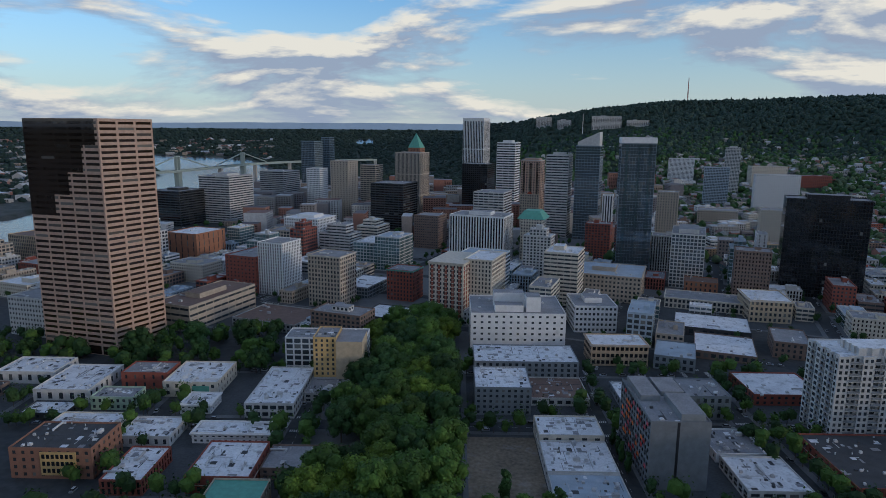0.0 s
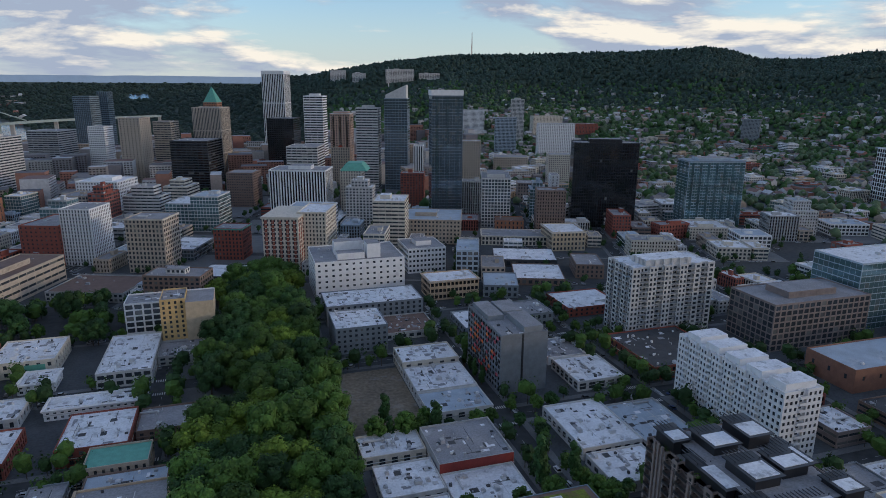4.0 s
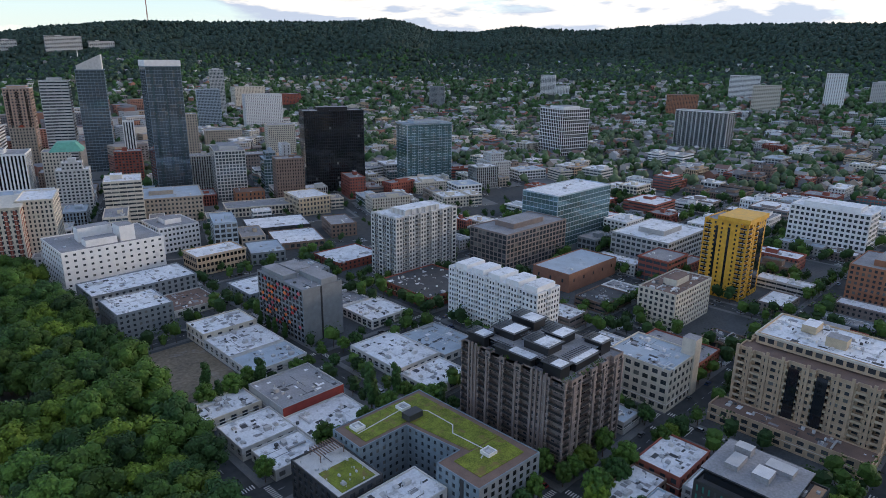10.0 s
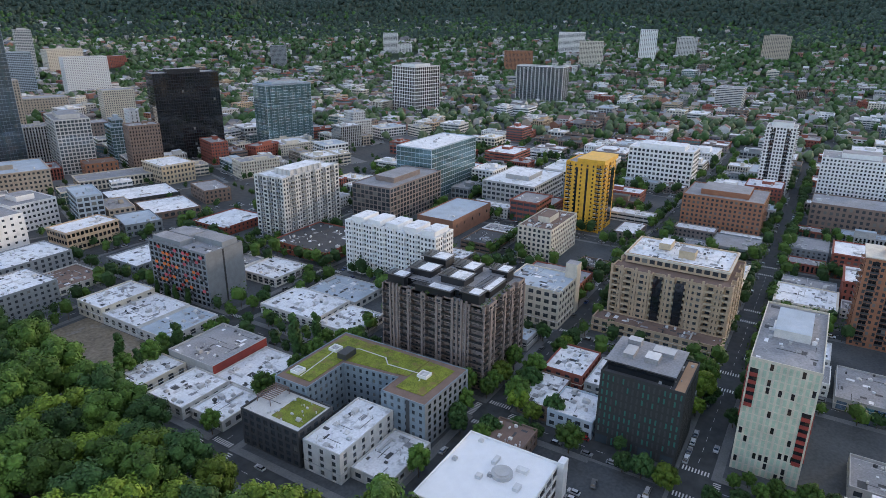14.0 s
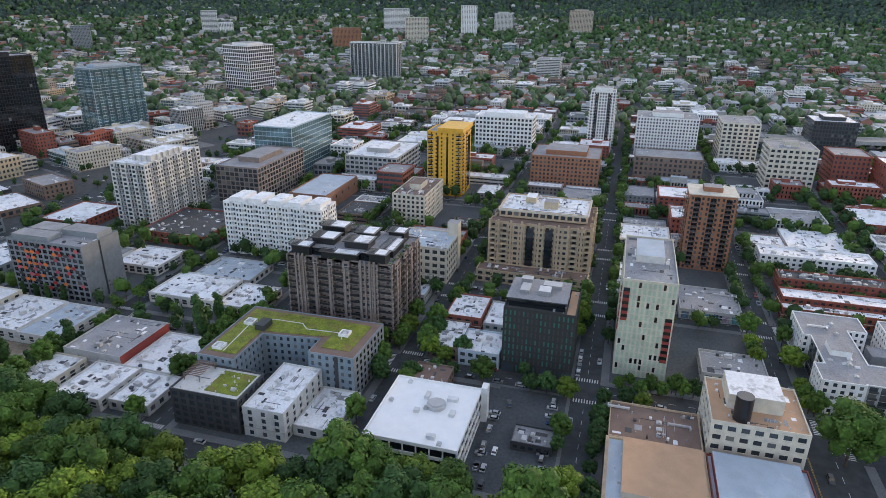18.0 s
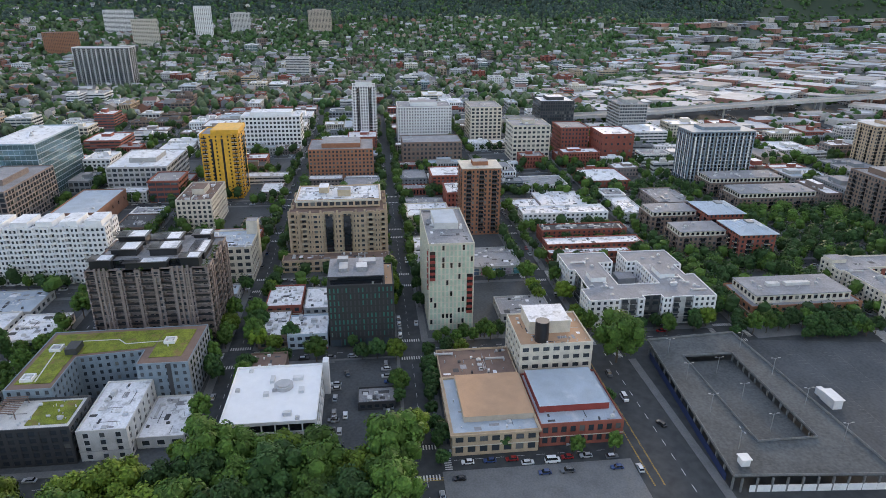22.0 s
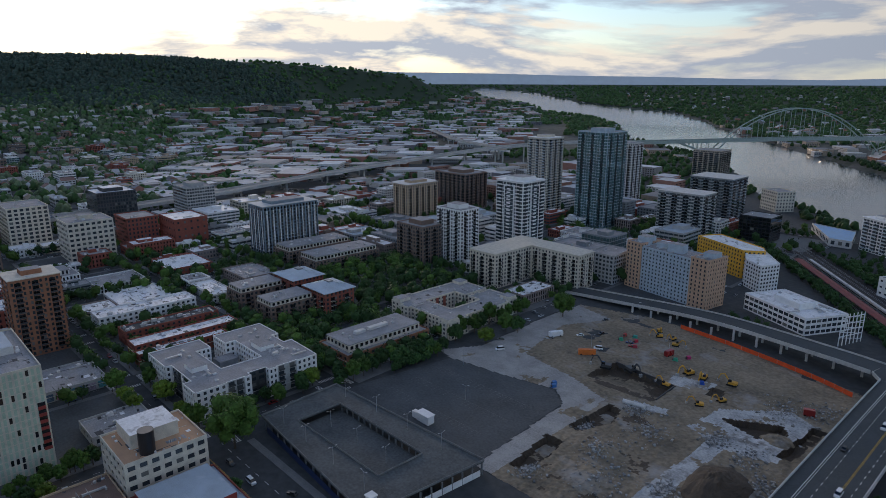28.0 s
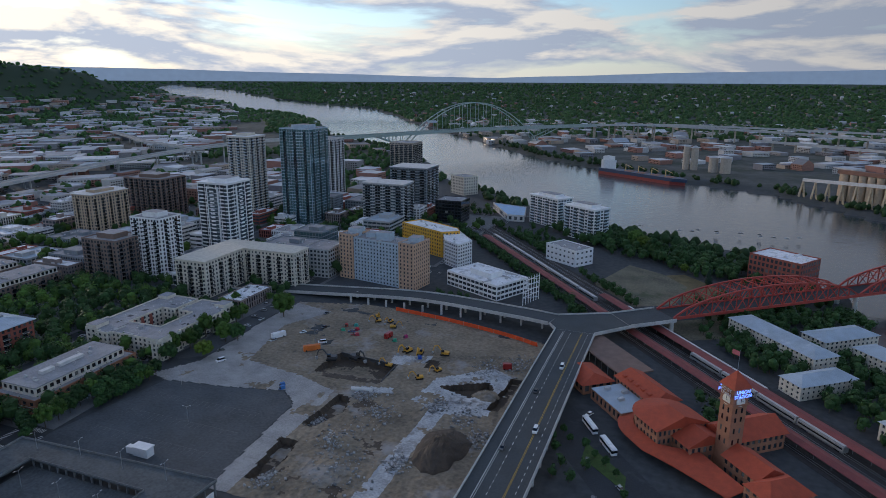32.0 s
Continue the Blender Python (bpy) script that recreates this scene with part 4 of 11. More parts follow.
def dress(th, step=11.0, width=3.4, pane=GLASS_DARK, slab=WHITE, rail=GLASS_BLUE, stack=True, bands=None, fh=3.2, crown=None, skip=()):
    """Adds glazed bays with stacked balconies, floor bands and a roof edge to the sides of a block of flats."""
    poly, h = FOOT[th.name]
    glazed, stacks, lines = Build(), Build(), Build()
    n = len(poly)
    for e in range(n):
        p, q = Vector(poly[e]), Vector(poly[(e + 1) % n])
        L = (q - p).length
        u = (q - p) / L; o = Vector((u.y, -u.x))
        def slab_at(b, s0, s1, z0, z1, d0, d1, m=0):
            c = p + u * s0 + o * d0
            b.box((c.x, c.y, z0), (u.x * (s1 - s0), u.y * (s1 - s0), 0), (o.x * (d1 - d0), o.y * (d1 - d0), 0), (0, 0, z1 - z0), m)
        k = 0 if e in skip else int(L / step)
        floors = int((h - 3.5) / fh)
        for i in range(k):
            s = L * (i + .5) / k - width / 2
            for f in range(floors):
                z = 3 + f * fh
                slab_at(glazed, s, s + width * .48, z, z + fh * .86, -.05, .06); slab_at(glazed, s + width * .52, s + width, z, z + fh * .86, -.05, .06)
                if stack:
                    slab_at(stacks, s - .3, s + width + .3, z - .22, z, -.02, 1.5, 0); slab_at(stacks, s - .3, s + width + .3, z, z + 1.05, 1.42, 1.5, 1)
        if bands:
            for f in range(floors + 1):
                slab_at(lines, -.1, L + .1, 2.6 + f * fh, 2.9 + f * fh, -.02, .14)
    for name, b, m in (("glazed_bay", glazed, pane), ("balcony_tier", stacks, (slab, rail)), ("floor_band", lines, bands)):
        if b.f:
            tagged(part(name, b, m, th), kind="stuff")
    if crown:
        b = Build(); b.prism(inset(poly, -.7), h, h + .5); part("roof_edge", b, crown, th)
    return th


def pyramid(th, name, cx, cy, r, rot, z0, z1, mat, flat_top=0.0):
    b = Build()
    lo, hi = [], []
    for k in range(4):
        a = radians(rot + 45 + 90 * k)
        lo.append((cx + r * 1.414 * math.cos(a), cy + r * 1.414 * math.sin(a), z0)); hi.append((cx + r * 1.414 * flat_top * math.cos(a), cy + r * 1.414 * flat_top * math.sin(a), z1))
    for k in range(4):
        b.face([lo[k], lo[(k + 1) % 4], hi[(k + 1) % 4], hi[k]] if flat_top else [lo[k], lo[(k + 1) % 4], (cx, cy, z1)])
    if flat_top:
        b.face(hi)
    return part(name, b, mat, th)
def turned(cx, cy, w, d, a):
    c, s = math.cos(radians(a)), math.sin(radians(a))
    return [(cx + u * w / 2 * c - v * d / 2 * s, cy + u * w / 2 * s + v * d / 2 * c) for u, v in ((-1, -1), (1, -1), (1, 1), (-1, 1))]


# -- the wide pink granite tower and the blocks round the boulevard --
pink = building("office_tower", "wide pink granite tower with dark mirrored window bands", "tower", D(-228, 414, 61, 40, 165, 62), 160, PINK, ROOF_DARK, fh=3.75, bw=12, ww=.88, wh=.46, glass_mat=GLASS_BRONZE, units=3, shop=7, parapet=1.2)
pl, pn = Vector((math.cos(radians(165)), math.sin(radians(165)), 0)), Vector((-math.sin(radians(165)), math.cos(radians(165)), 0))
for z0, z1, t0 in ((143, 159.8, .05), (125, 143, .24), (110, 125, .45), (96, 110, .66)):     # stepped mirror-glass corner
    gb = Build(); o = Vector((-228, 414, z0)) + pl * 61 * t0 + pn * .06
    gb.box(tuple(o), tuple(pl * 61 * (1.002 - t0)), tuple(pn * -.3), (0, 0, z1 - z0)); part("mirror_glass", gb, GLASS_BRONZE, pink)
building("office_building", "low tan stone office with long window bands", "office building", D(-200, 468, 36, 80), 21, TANSTONE, ROOF_BROWN, fh=4.5, bw=9, ww=.93, wh=.35, style="ribbon", units=5, penthouse=.4)
building("apartment_building", "white tower block with staggered dark windows", "apartment building", D(-158, 580, 27, 32), 50, WHITE, fh=3.1, bw=2.6, ww=.4, wh=.7, units=5)
building("office_building", "old tan brick building with a heavy cornice", "office building", D(-97, 538, 32, 29), 46.5, TANSTONE, fh=3.8, bw=3.2, ww=.5, wh=.6, cornice=CREAM, units=5)
building("office_building", "dark red brick block with plain sides", "office building", D(-185, 585, 34, 50), 36, BRICK, fh=3.6, bw=4, ww=.3, wh=.4)
building("office_building", "low grey concrete office with a broad roof", "office building", D(-120, 468, 58, 44), 7.5, MIDGREY, ROOF_BROWN, fh=3.5, bw=3.5, ww=.6, units=7)
building("office_building", "white framed building behind the ochre tower", "office building", R(-107, 392, -55, 412), 23.5, WHITE, ROOF_GREY, fh=3.7, bw=5, ww=.8, wh=.75, near=True)
ochre = building("apartment_building", "ochre and sand tower with narrow windows", "apartment building", R(-84, 370, -70, 392), 31, YELLOW, ROOF_GREY, fh=3.1, bw=3.4, ww=.4, wh=.6, near=True, lights=1)
box_on(ochre, "stair_wing", R(-69.9, 368, -54, 391), .15, 29, SAND, ROOF_GREY)
building("office_building", "white low office with a glazed ground floor", "office building", R(-112, 324, -85, 378), 8.8, PALE, ROOF_WHITE, fh=4.3, bw=4.2, ww=.75, wh=.6, near=True, units=6)
building("office_building", "grey flat-roofed concrete annexe", "office building", R(-84.5, 345, -58, 369), 6, MIDGREY, ROOF_GREY, fh=3, bw=4, ww=.6, units=4)
building("warehouse", "low red brick building with a pale roof", "shop building", R(-114, 250, -86, 282), 8.5, BRICK, ROOF_WHITE, fh=4, bw=4, ww=.4, near=True, units=6)
building("warehouse", "grey shed with sail awnings", "shop building", R(-85, 262, -44, 284), 6, BROWN, ROOF_GREY, fh=3, bw=4, ww=.4, units=5)
building("hotel", "ornate red and white brick hotel with a green parapet", "hotel", D(-36, 565, 26, 24), 29, BRICK, ROOF_GREY, fh=3.5, bw=3, ww=.45, wh=.6, cornice=COPPER)
dress(building("hotel", "ornate red brick hotel with white arched trim", "hotel", D(8.5, 506, 30, 49), 48, CREAM, ROOF_GREY, fh=3.6, bw=2.9, ww=.42, wh=.6, cornice=CREAM, units=6, shop=6), 5.8, 2.4, BRICK, stack=False, fh=3.6, crown=CREAM)
building("hotel", "pale terracotta-faced hotel wing", "hotel", D(32, 514, 24, 42), 50, CREAM, ROOF_WHITE, fh=3.6, bw=2.9, ww=.42, wh=.6, cornice=CREAM, units=4)
building("shop_building", "low dark building with white roofs", "shop building", D(-41, 472, 34, 35), 12, DARK, ROOF_WHITE, fh=4, bw=4, ww=.5)
building("office_building", "low glass office with a white roof", "office building", D(-78, 573, 30, 48), 11, GREY, ROOF_WHITE, fh=3.6, bw=3, ww=.8, wh=.7, glass_mat=GLASS_BLUE)
building("office_building", "teal glass office block with white frame", "office building", D(-83, 717, 34, 48), 27, PALE, ROOF_WHITE, fh=3.8, bw=4, ww=.8, wh=.7, glass_mat=GLASS_TEAL)
building("office_building", "white stepped office block with plant rooms", "office building", D(-171, 800, 50, 46), 42, WHITE, ROOF_WHITE, fh=3.6, bw=3.5, ww=.4, penthouse=.5)
building("office_building", "bright red-orange fin-walled block", "office building", D(-300, 735, 44, 50), 32, ORANGE_BRICK, ROOF_WHITE, fh=8, bw=8, ww=.15, wh=.8)
# -- the white exchange building and its neighbours --
white = building("office_building", "plain white building with small square windows and roof plant rooms", "office building", R(13, 430, 79, 480), 30, WHITE, ROOF_GREY, fh=4.4, bw=5.1, ww=.36, wh=.38, near=True, units=6)
box_on(white, "plant_room", R(30, 436, 50, 446), 29.3, 34, WHITE, ROOF_GREY)
box_on(white, "plant_room", R(52, 436, 62, 450), 29.3, 40, WHITE, ROOF_GREY)
box_on(white, "plant_room", R(30, 452, 52, 462), 29.3, 39, WHITE, ROOF_GREY)
building("office_building", "white stucco office with dark window rows", "office building", R(95, 482, 128, 520), 21.7, WHITE, ROOF_GREY, fh=4.2, bw=3.4, ww=.55, wh=.45, near=True, penthouse=.4)
building("parking_garage", "tan brick garage with rows of square openings", "parking garage", R(93, 410, 131, 434), 15, BUFF, ROOF_WHITE, fh=4.4, bw=3.2, ww=.7, wh=.55, glass_mat=GLASS_DARK, near=True, units=6, cornice=TANSTONE)
building("apartment_building", "grey stepped apartment block with white roofs", "apartment building", R(14, 379, 79, 411), 14, GREY, ROOF_WHITE, fh=3.3, bw=4, ww=.45, wh=.6, near=True, units=7)
building("apartment_building", "grey green apartment block with dark windows", "apartment building", R(13, 332, 44, 364), 16.5, GREY, ROOF_WHITE, fh=3.2, bw=3.4, ww=.45, wh=.5, near=True, units=6)
building("shop_building", "single-storey shed with a brown roof", "shop building", R(45, 345, 79, 377), 5, PALE, ROOF_BROWN, fh=4, bw=5, ww=.6, units=2)
building("shop_building", "white-painted two-storey brick shop", "shop building", R(43, 292, 75, 314), 9, CREAM, ROOF_WHITE, fh=4, bw=6, ww=.4, near=True, units=5)
building("shop_building", "long low workshop with sawtooth skylights", "workshop", R(43, 262.5, 75, 291.5), 6.5, PALE, ROOF_WHITE, fh=5, bw=6, ww=.5, near=True, units=9)
building("shop_building", "low workshop with a blue-tinted roof", "workshop", R(43, 240, 75, 262), 6, PALE, ROOF_BLUE, fh=5, bw=6, ww=.5, units=6)
redw = building("shop_building", "warehouse with a red-painted end wall and grey roof", "warehouse", R(34, 195, 66, 225), 9, MIDGREY, ROOF_GREY, fh=8, bw=15, ww=.05, wh=.3, units=3)
strip(redw, "red_wall", (34, 195), (66, 195), .1, 31.9, .2, 8.9, REDPAINT, .05)
building("shop_building", "low pale workshop with vents", "workshop", R(6.5, 212.5, 33.5, 230), 6, CREAM, ROOF_WHITE, fh=5, bw=5, ww=.5, near=True, units=9)
building("shop_building", "low white-roofed workshop with vents", "workshop", R(9, 184, 33.5, 206), 6, PALE, ROOF_WHITE, fh=4, bw=5, ww=.5, near=True, units=9)
building("shop_building", "low white-roofed workshop beside the trees", "workshop", R(34.3, 168, 65, 194.6), 5, PALE, ROOF_WHITE, fh=4, bw=5, ww=.5, near=True, units=12)
building("shop_building", "small white-roofed workshop with skylights beside the trees", "workshop", R(12, 164, 33.5, 182.5), 5, PALE, ROOF_WHITE, fh=4, bw=5, ww=.5, near=True, units=6)
building("office_tower", "white office slab with dark vertical window strips", "tower", D(55, 690, 63, 39), 62, WHITE, ROOF_GREY, fh=55, bw=3.1, ww=.5, wh=.96, glass_mat=GLASS_DARK, units=4, penthouse=.4)
building("department_store", "broad tan stone store with rows of square windows", "department store", D(170, 566, 72, 58), 25, TANSTONE, ROOF_BLUE, fh=3.9, bw=3.6, ww=.5, wh=.5, cornice=TANSTONE, units=7, penthouse=.3)
building("office_tower", "pale gridded office tower", "tower", D(248, 625, 32, 60), 55, PALE, ROOF_GREY, fh=3.6, bw=3.4, ww=.75, wh=.7, penthouse=.6, glass_mat=GLASS_BLUE)
building("shop_building", "long cream two-storey building with arched windows", "shop building", D(257, 534, 72, 32), 10, CREAM, ROOF_GREY, fh=4.2, bw=3.6, ww=.6, wh=.65, cornice=CREAM, units=7)
building("office_building", "yellow stone corner building with a small white cupola", "office building", D(278, 511, 33, 40, 170, 80), 19, SAND, ROOF_WHITE, fh=4, bw=3.6, ww=.5, cornice=CREAM, units=6)
building("hotel", "red brick block with a flat roof", "hotel", D(249, 590, 30, 24), 15, ORANGE_BRICK, ROOF_BROWN, fh=4, bw=4, ww=.35, units=3)
# -- grey block with coloured balconies --
grey = building("apartment_building", "grey apartment block with orange and red balcony screens", "apartment building", R(86, 259, 112, 308), 32.5, material("blue_grey_panel", (.19, .205, .22), .6), ROOF_GREY, fh=3.1, bw=3.6, ww=.7, wh=.68, glass_mat=GLASS_DARK, near=True, blind=(0,), units=6)
strip(grey, "dark_slot", (86, 259), (112, 259), 11.4, 12.6, .4, 32, BLACK, .04)
for x0, y0, x1, y1, z1 in ((99.5, 261, 110, 284, 35), (88, 282, 97, 306, 34.5), (99, 288, 110, 306, 34)):
    box_on(grey, "roof_storey", R(x0, y0, x1, y1), 31.7, z1, GREY, ROOF_GREY)
sb = Build(); sb.block(-1.25, -.3, 0, 1.25, -.2, 1.7)
screens = [sb.mesh("balcony_screen", material(n_ + "_panel", c_, 0.6, rand=.25)) for n_, c_ in (("red", (.42, .035, .03)), ("pink", (.50, .09, .11)), ("orange", (.62, .15, .03)), ("dark", (.05, .05, .055)))]
rs = random.Random(5)
for k in range(8):
    for i in range(12):
        if rs.random() < .55:
            part("balcony_screen", rs.choice(screens), None, grey, at=pose(85.95, 263 + i * 3.6, 5.5 + k * 3.3, 0, 0, -90))
        if rs.random() < .25:
            part("balcony_screen", rs.choice(screens), None, grey, at=pose(112.05, 263 + i * 3.6, 5.5 + k * 3.3, 0, 0, 90))
building("shop_building", "low garage with a stained white roof", "garage", R(126, 250, 154, 280), 6, PALE, ROOF_WHITE, fh=5, bw=5, ww=.7, wh=.7, near=True, units=7)
building("shop_building", "low white shed behind the garage", "garage", R(126, 284, 150, 310), 5, WHITE, ROOF_GREY, fh=4, bw=5, ww=.4, units=3)
building("shop_building", "white roofed workshop on the corner", "workshop", R(97, 193, 126, 232), 6, PALE, ROOF_WHITE, fh=5, bw=5, ww=.6, near=True, units=9)
building("shop_building", "white roofed low store", "workshop", R(97, 168, 124, 191), 5, PALE, ROOF_WHITE, fh=4, bw=5, ww=.6, near=True, units=6)
building("shop_building", "low grey store with a pale awning", "shop building", R(127, 190, 154, 226), 5, MIDGREY, ROOF_BLUE, fh=4, bw=5, ww=.6, units=5)
building("shop_building", "low brick restaurant with a white roof", "shop building", R(96, 340, 140, 372), 5, GREY, ROOF_WHITE, fh=4, bw=5, ww=.5, units=5)
building("shop_building", "grey industrial loft with big windows", "office building", R(128, 330, 152, 356), 14, GREY, ROOF_GREY, fh=4, bw=4, ww=.5)
building("shop_building", "low shop with a red corner", "shop building", R(174, 350, 215, 385), 7, BRICK, ROOF_WHITE, fh=3.5, bw=4, ww=.4, units=6)
# -- the tall condominiums --
pale_condo = condo("apartment_building", "pale stucco condominium tower with stacked balconies", "apartment building", 190, 303, 250, 331, 47, PALE, ROOF_WHITE,
      [(0, 6, 12, 1.6), (0, 18, 23, 1.6), (0, 29, 34, 1.6), (0, 40, 45, 1.6), (0, 50, 55, 1.6), (3, 4, 8, 1.6), (3, 13, 17, 1.6), (3, 21, 25, 1.6), (1, 10, 16, 1.5)], fh=3.0, slab=PALE, rail=GREY, bw=3.0, ww=.58, wh=.6, near=True, units=6, penthouse=.55)
longc = condo("apartment_building", "long white condominium slab with bay windows and a stepped roof", "apartment building", 171, 165, 191, 232, 34.5, WHITE, ROOF_WHITE,
      [(3, 5, 8, 1.2), (3, 13, 16, 1.2), (3, 21, 24, 1.2), (3, 29, 32, 1.2), (3, 37, 40, 1.2), (3, 45, 48, 1.2), (3, 53, 56, 1.2), (0, 8, 12, 1.2)], fh=2.95, slab=WHITE, rail=WHITE, bw=2.6, ww=.55, wh=.55, near=True, units=6)
for y in (167, 180, 193, 206, 219):
    box_on(longc, "roof_storey", R(173, y, 189, y + 9), 33.7, 37, WHITE, ROOF_WHITE)
building("shop_building", "brick podium beside the condominium", "shop building", R(172, 250, 222, 300), 8, BRICK, ROOF_DARK, fh=4, bw=5, ww=.4, units=4)
building("office_building", "grey beige office with a concrete grid", "office building", R(262, 263, 336, 300), 30, TAUPE, ROOF_GREY, fh=3.8, bw=4.2, ww=.78, wh=.75, near=True, units=6, penthouse=.5)
building("office_building", "glass office with a white frame", "office building", R(340, 275, 420, 312), 46, LIGHTBLUE, ROOF_WHITE, fh=4, bw=4, ww=.95, wh=.86, glass_mat=GLASS_TEAL, units=6, depth=.12)
building("warehouse", "red-brown brick hall with a pale roof and painted mural", "warehouse", R(262, 207, 322, 238), 13.5, TERRACOTTA, ROOF_BLUE, fh=9, bw=12, ww=.15, wh=.2, units=4)
building("parking_garage", "pale stone block with long openings and roof plant", "office building", R(358, 185, 424, 234), 21.5, MIDGREY, ROOF_WHITE, fh=4.2, bw=4.5, ww=.7, wh=.55, near=True, units=9, penthouse=.45)
building("apartment_building", "pale six-storey block with a dark corner", "apartment building", R(251, 126, 298, 150), 24, CREAM, ROOF_BROWN, fh=3.3, bw=3.4, ww=.55, wh=.6, near=True, units=6, penthouse=.35)
turret = building("office_building", "white concrete office with a square corner turret", "office building", R(165, 86, 194, 118), 21.5, CREAM, ROOF_BLUE, fh=4.1, bw=4.2, ww=.62, wh=.55, near=True, units=10)
box_on(turret, "turret", R(188, 85.5, 194.5, 92), .2, 29, CREAM, ROOF_GREY)
gold = condo("apartment_tower", "golden yellow tower with dark glazed bays and balconies", "tower", 331, 120, 361, 149, 53, GOLD, ROOF_GREY,
      [(3, 1, 5, 1.4), (3, 24, 28, 1.4), (0, 1, 6, 1.4), (0, 13, 17, 1.4)], fh=3.1, slab=WHITE, rail=GLASS_DARK, bw=4.4, ww=.24, wh=.5, near=True, units=4, glass_mat=GLASS_DARK)
for a, c in ((8, 9.6), (16, 17.6)):
    strip(gold, "glazed_bay", (331, 149), (331, 120), a, c, 4, 49, GLASS_DARK)
strip(gold, "glazed_bay", (331, 120), (361, 120), 19, 27, 4, 47, GLASS_DARK)
dress(gold, 30, 7.5, GLASS_DARK, WHITE, GLASS_BLUE, True, None, 3.1, None, (0, 1, 2, 5, 6, 7, 8))
box_on(gold, "roof_frame", R(330, 119, 362, 140), 53, 56, GOLD, GOLD)
tan = condo("apartment_building", "tan brick condominium with stepped terraces and deep balconies", "apartment building", 187, 8, 232, 67, 33, BUFF, ROOF_BROWN,
      [(3, .8, 4, 2.4), (3, 7, 11, 1.8), (3, 21, 27, 2.2), (3, 32, 38, 2.2), (3, 47, 51, 1.8), (3, 55, 58.2, 2.4), (0, 8, 13, 1.8), (0, 20, 25, 1.8), (0, 33, 38, 1.8), (2, 8, 14, 1.8), (2, 28, 34, 1.8)], fh=3.2, slab=BUFF, rail=SAND, bw=3.6, ww=.66, wh=.62, near=True, units=0)
for a, c in ((22.0, 26.2), (32.8, 37.0)):
    strip(tan, "glazed_bay", (187, 67), (187, 8), a, c, 6, 31, GLASS_DARK, .62)
dress(tan, 999, bands=SAND, fh=3.2)
for a in (0, 5.2, 12.5, 18.8, 28.6, 39.6, 45, 52.5, 57.6):
    strip(tan, "pier", (187, 67), (187, 8), a, a + 1.2, .3, 34.6, BUFF, .5)
b = building("roof_storey_block", "set-back tan top storeys with white roof", "roof storey", R(198, 12, 230, 63), 38, BUFF, ROOF_WHITE, fh=3.0, bw=4, ww=.7, wh=.6, z0=32.8, units=14, cornice=CREAM)
for o in list(b.children):
    o.parent = tan
bpy.data.objects.remove(b)
box_on(tan, "plant_room", R(206, 30, 213, 38), 37, 41.5, SAND, ROOF_GREY); box_on(tan, "plant_room", R(214, 44, 224, 50), 37.5, 41, SAND, ROOF_WHITE)
building("shop_building", "tan terrace podium with planters", "podium", R(174.5, 8, 186.6, 71), 8, BUFF, ROOF_BROWN, fh=4, bw=4.6, ww=.6, near=True, units=4)
# -- the big taupe condominium with penthouse terraces --
taupe = condo("apartment_building", "large taupe concrete condominium with rows of dark balconies", "apartment building", 91, 91, 131, 144, 40.5, TAUPE, ROOF_GREY,
      [(3, .6, 4, 1.6), (3, 10, 13.5, 1.9), (3, 16, 21, 2.2), (3, 23.5, 28.5, 2.2), (3, 32, 36.5, 1.9), (3, 46, 52.4, 1.6), (0, .8, 4, 1.6), (0, 11, 17, 2.0), (0, 21, 24, 1.6), (0, 29, 33, 1.6), (1, 8, 13, 1.6), (1, 30, 36, 1.6)], fh=3.2, slab=TAUPE, rail=BLACK, bw=2.7, ww=.62, wh=.66, near=True, units=0, shop=5)
dress(taupe, 999, bands=material("taupe_slab_edge", (.34, .285, .26), .9), fh=3.2)
for a in (4.3, 6.2, 8.1, 14.2, 21.6, 29.2, 37.2, 39.4, 41.6, 43.8):
    strip(taupe, "pier", (91, 144), (91, 91), a, a + .9, .3, 41.8 if a < 9 or a > 37 else 37, TAUPE, .55)
for a in (5, 9, 18.5, 25.5, 34.5, 39):
    strip(taupe, "pier", (91, 91), (131, 91), a, a + .9, .3, 38, TAUPE, .55)
strip(taupe, "glazed_bay", (91, 93.02), (131, 93.02), 11.4, 16.6, 5, 38, GLASS_BRONZE, .05)
rp = random.Random(3)
box_on(taupe, "dark_storey", R(96, 97, 126, 139), 39.6, 43.4, GLASS_DARK, ROOF_GREY)
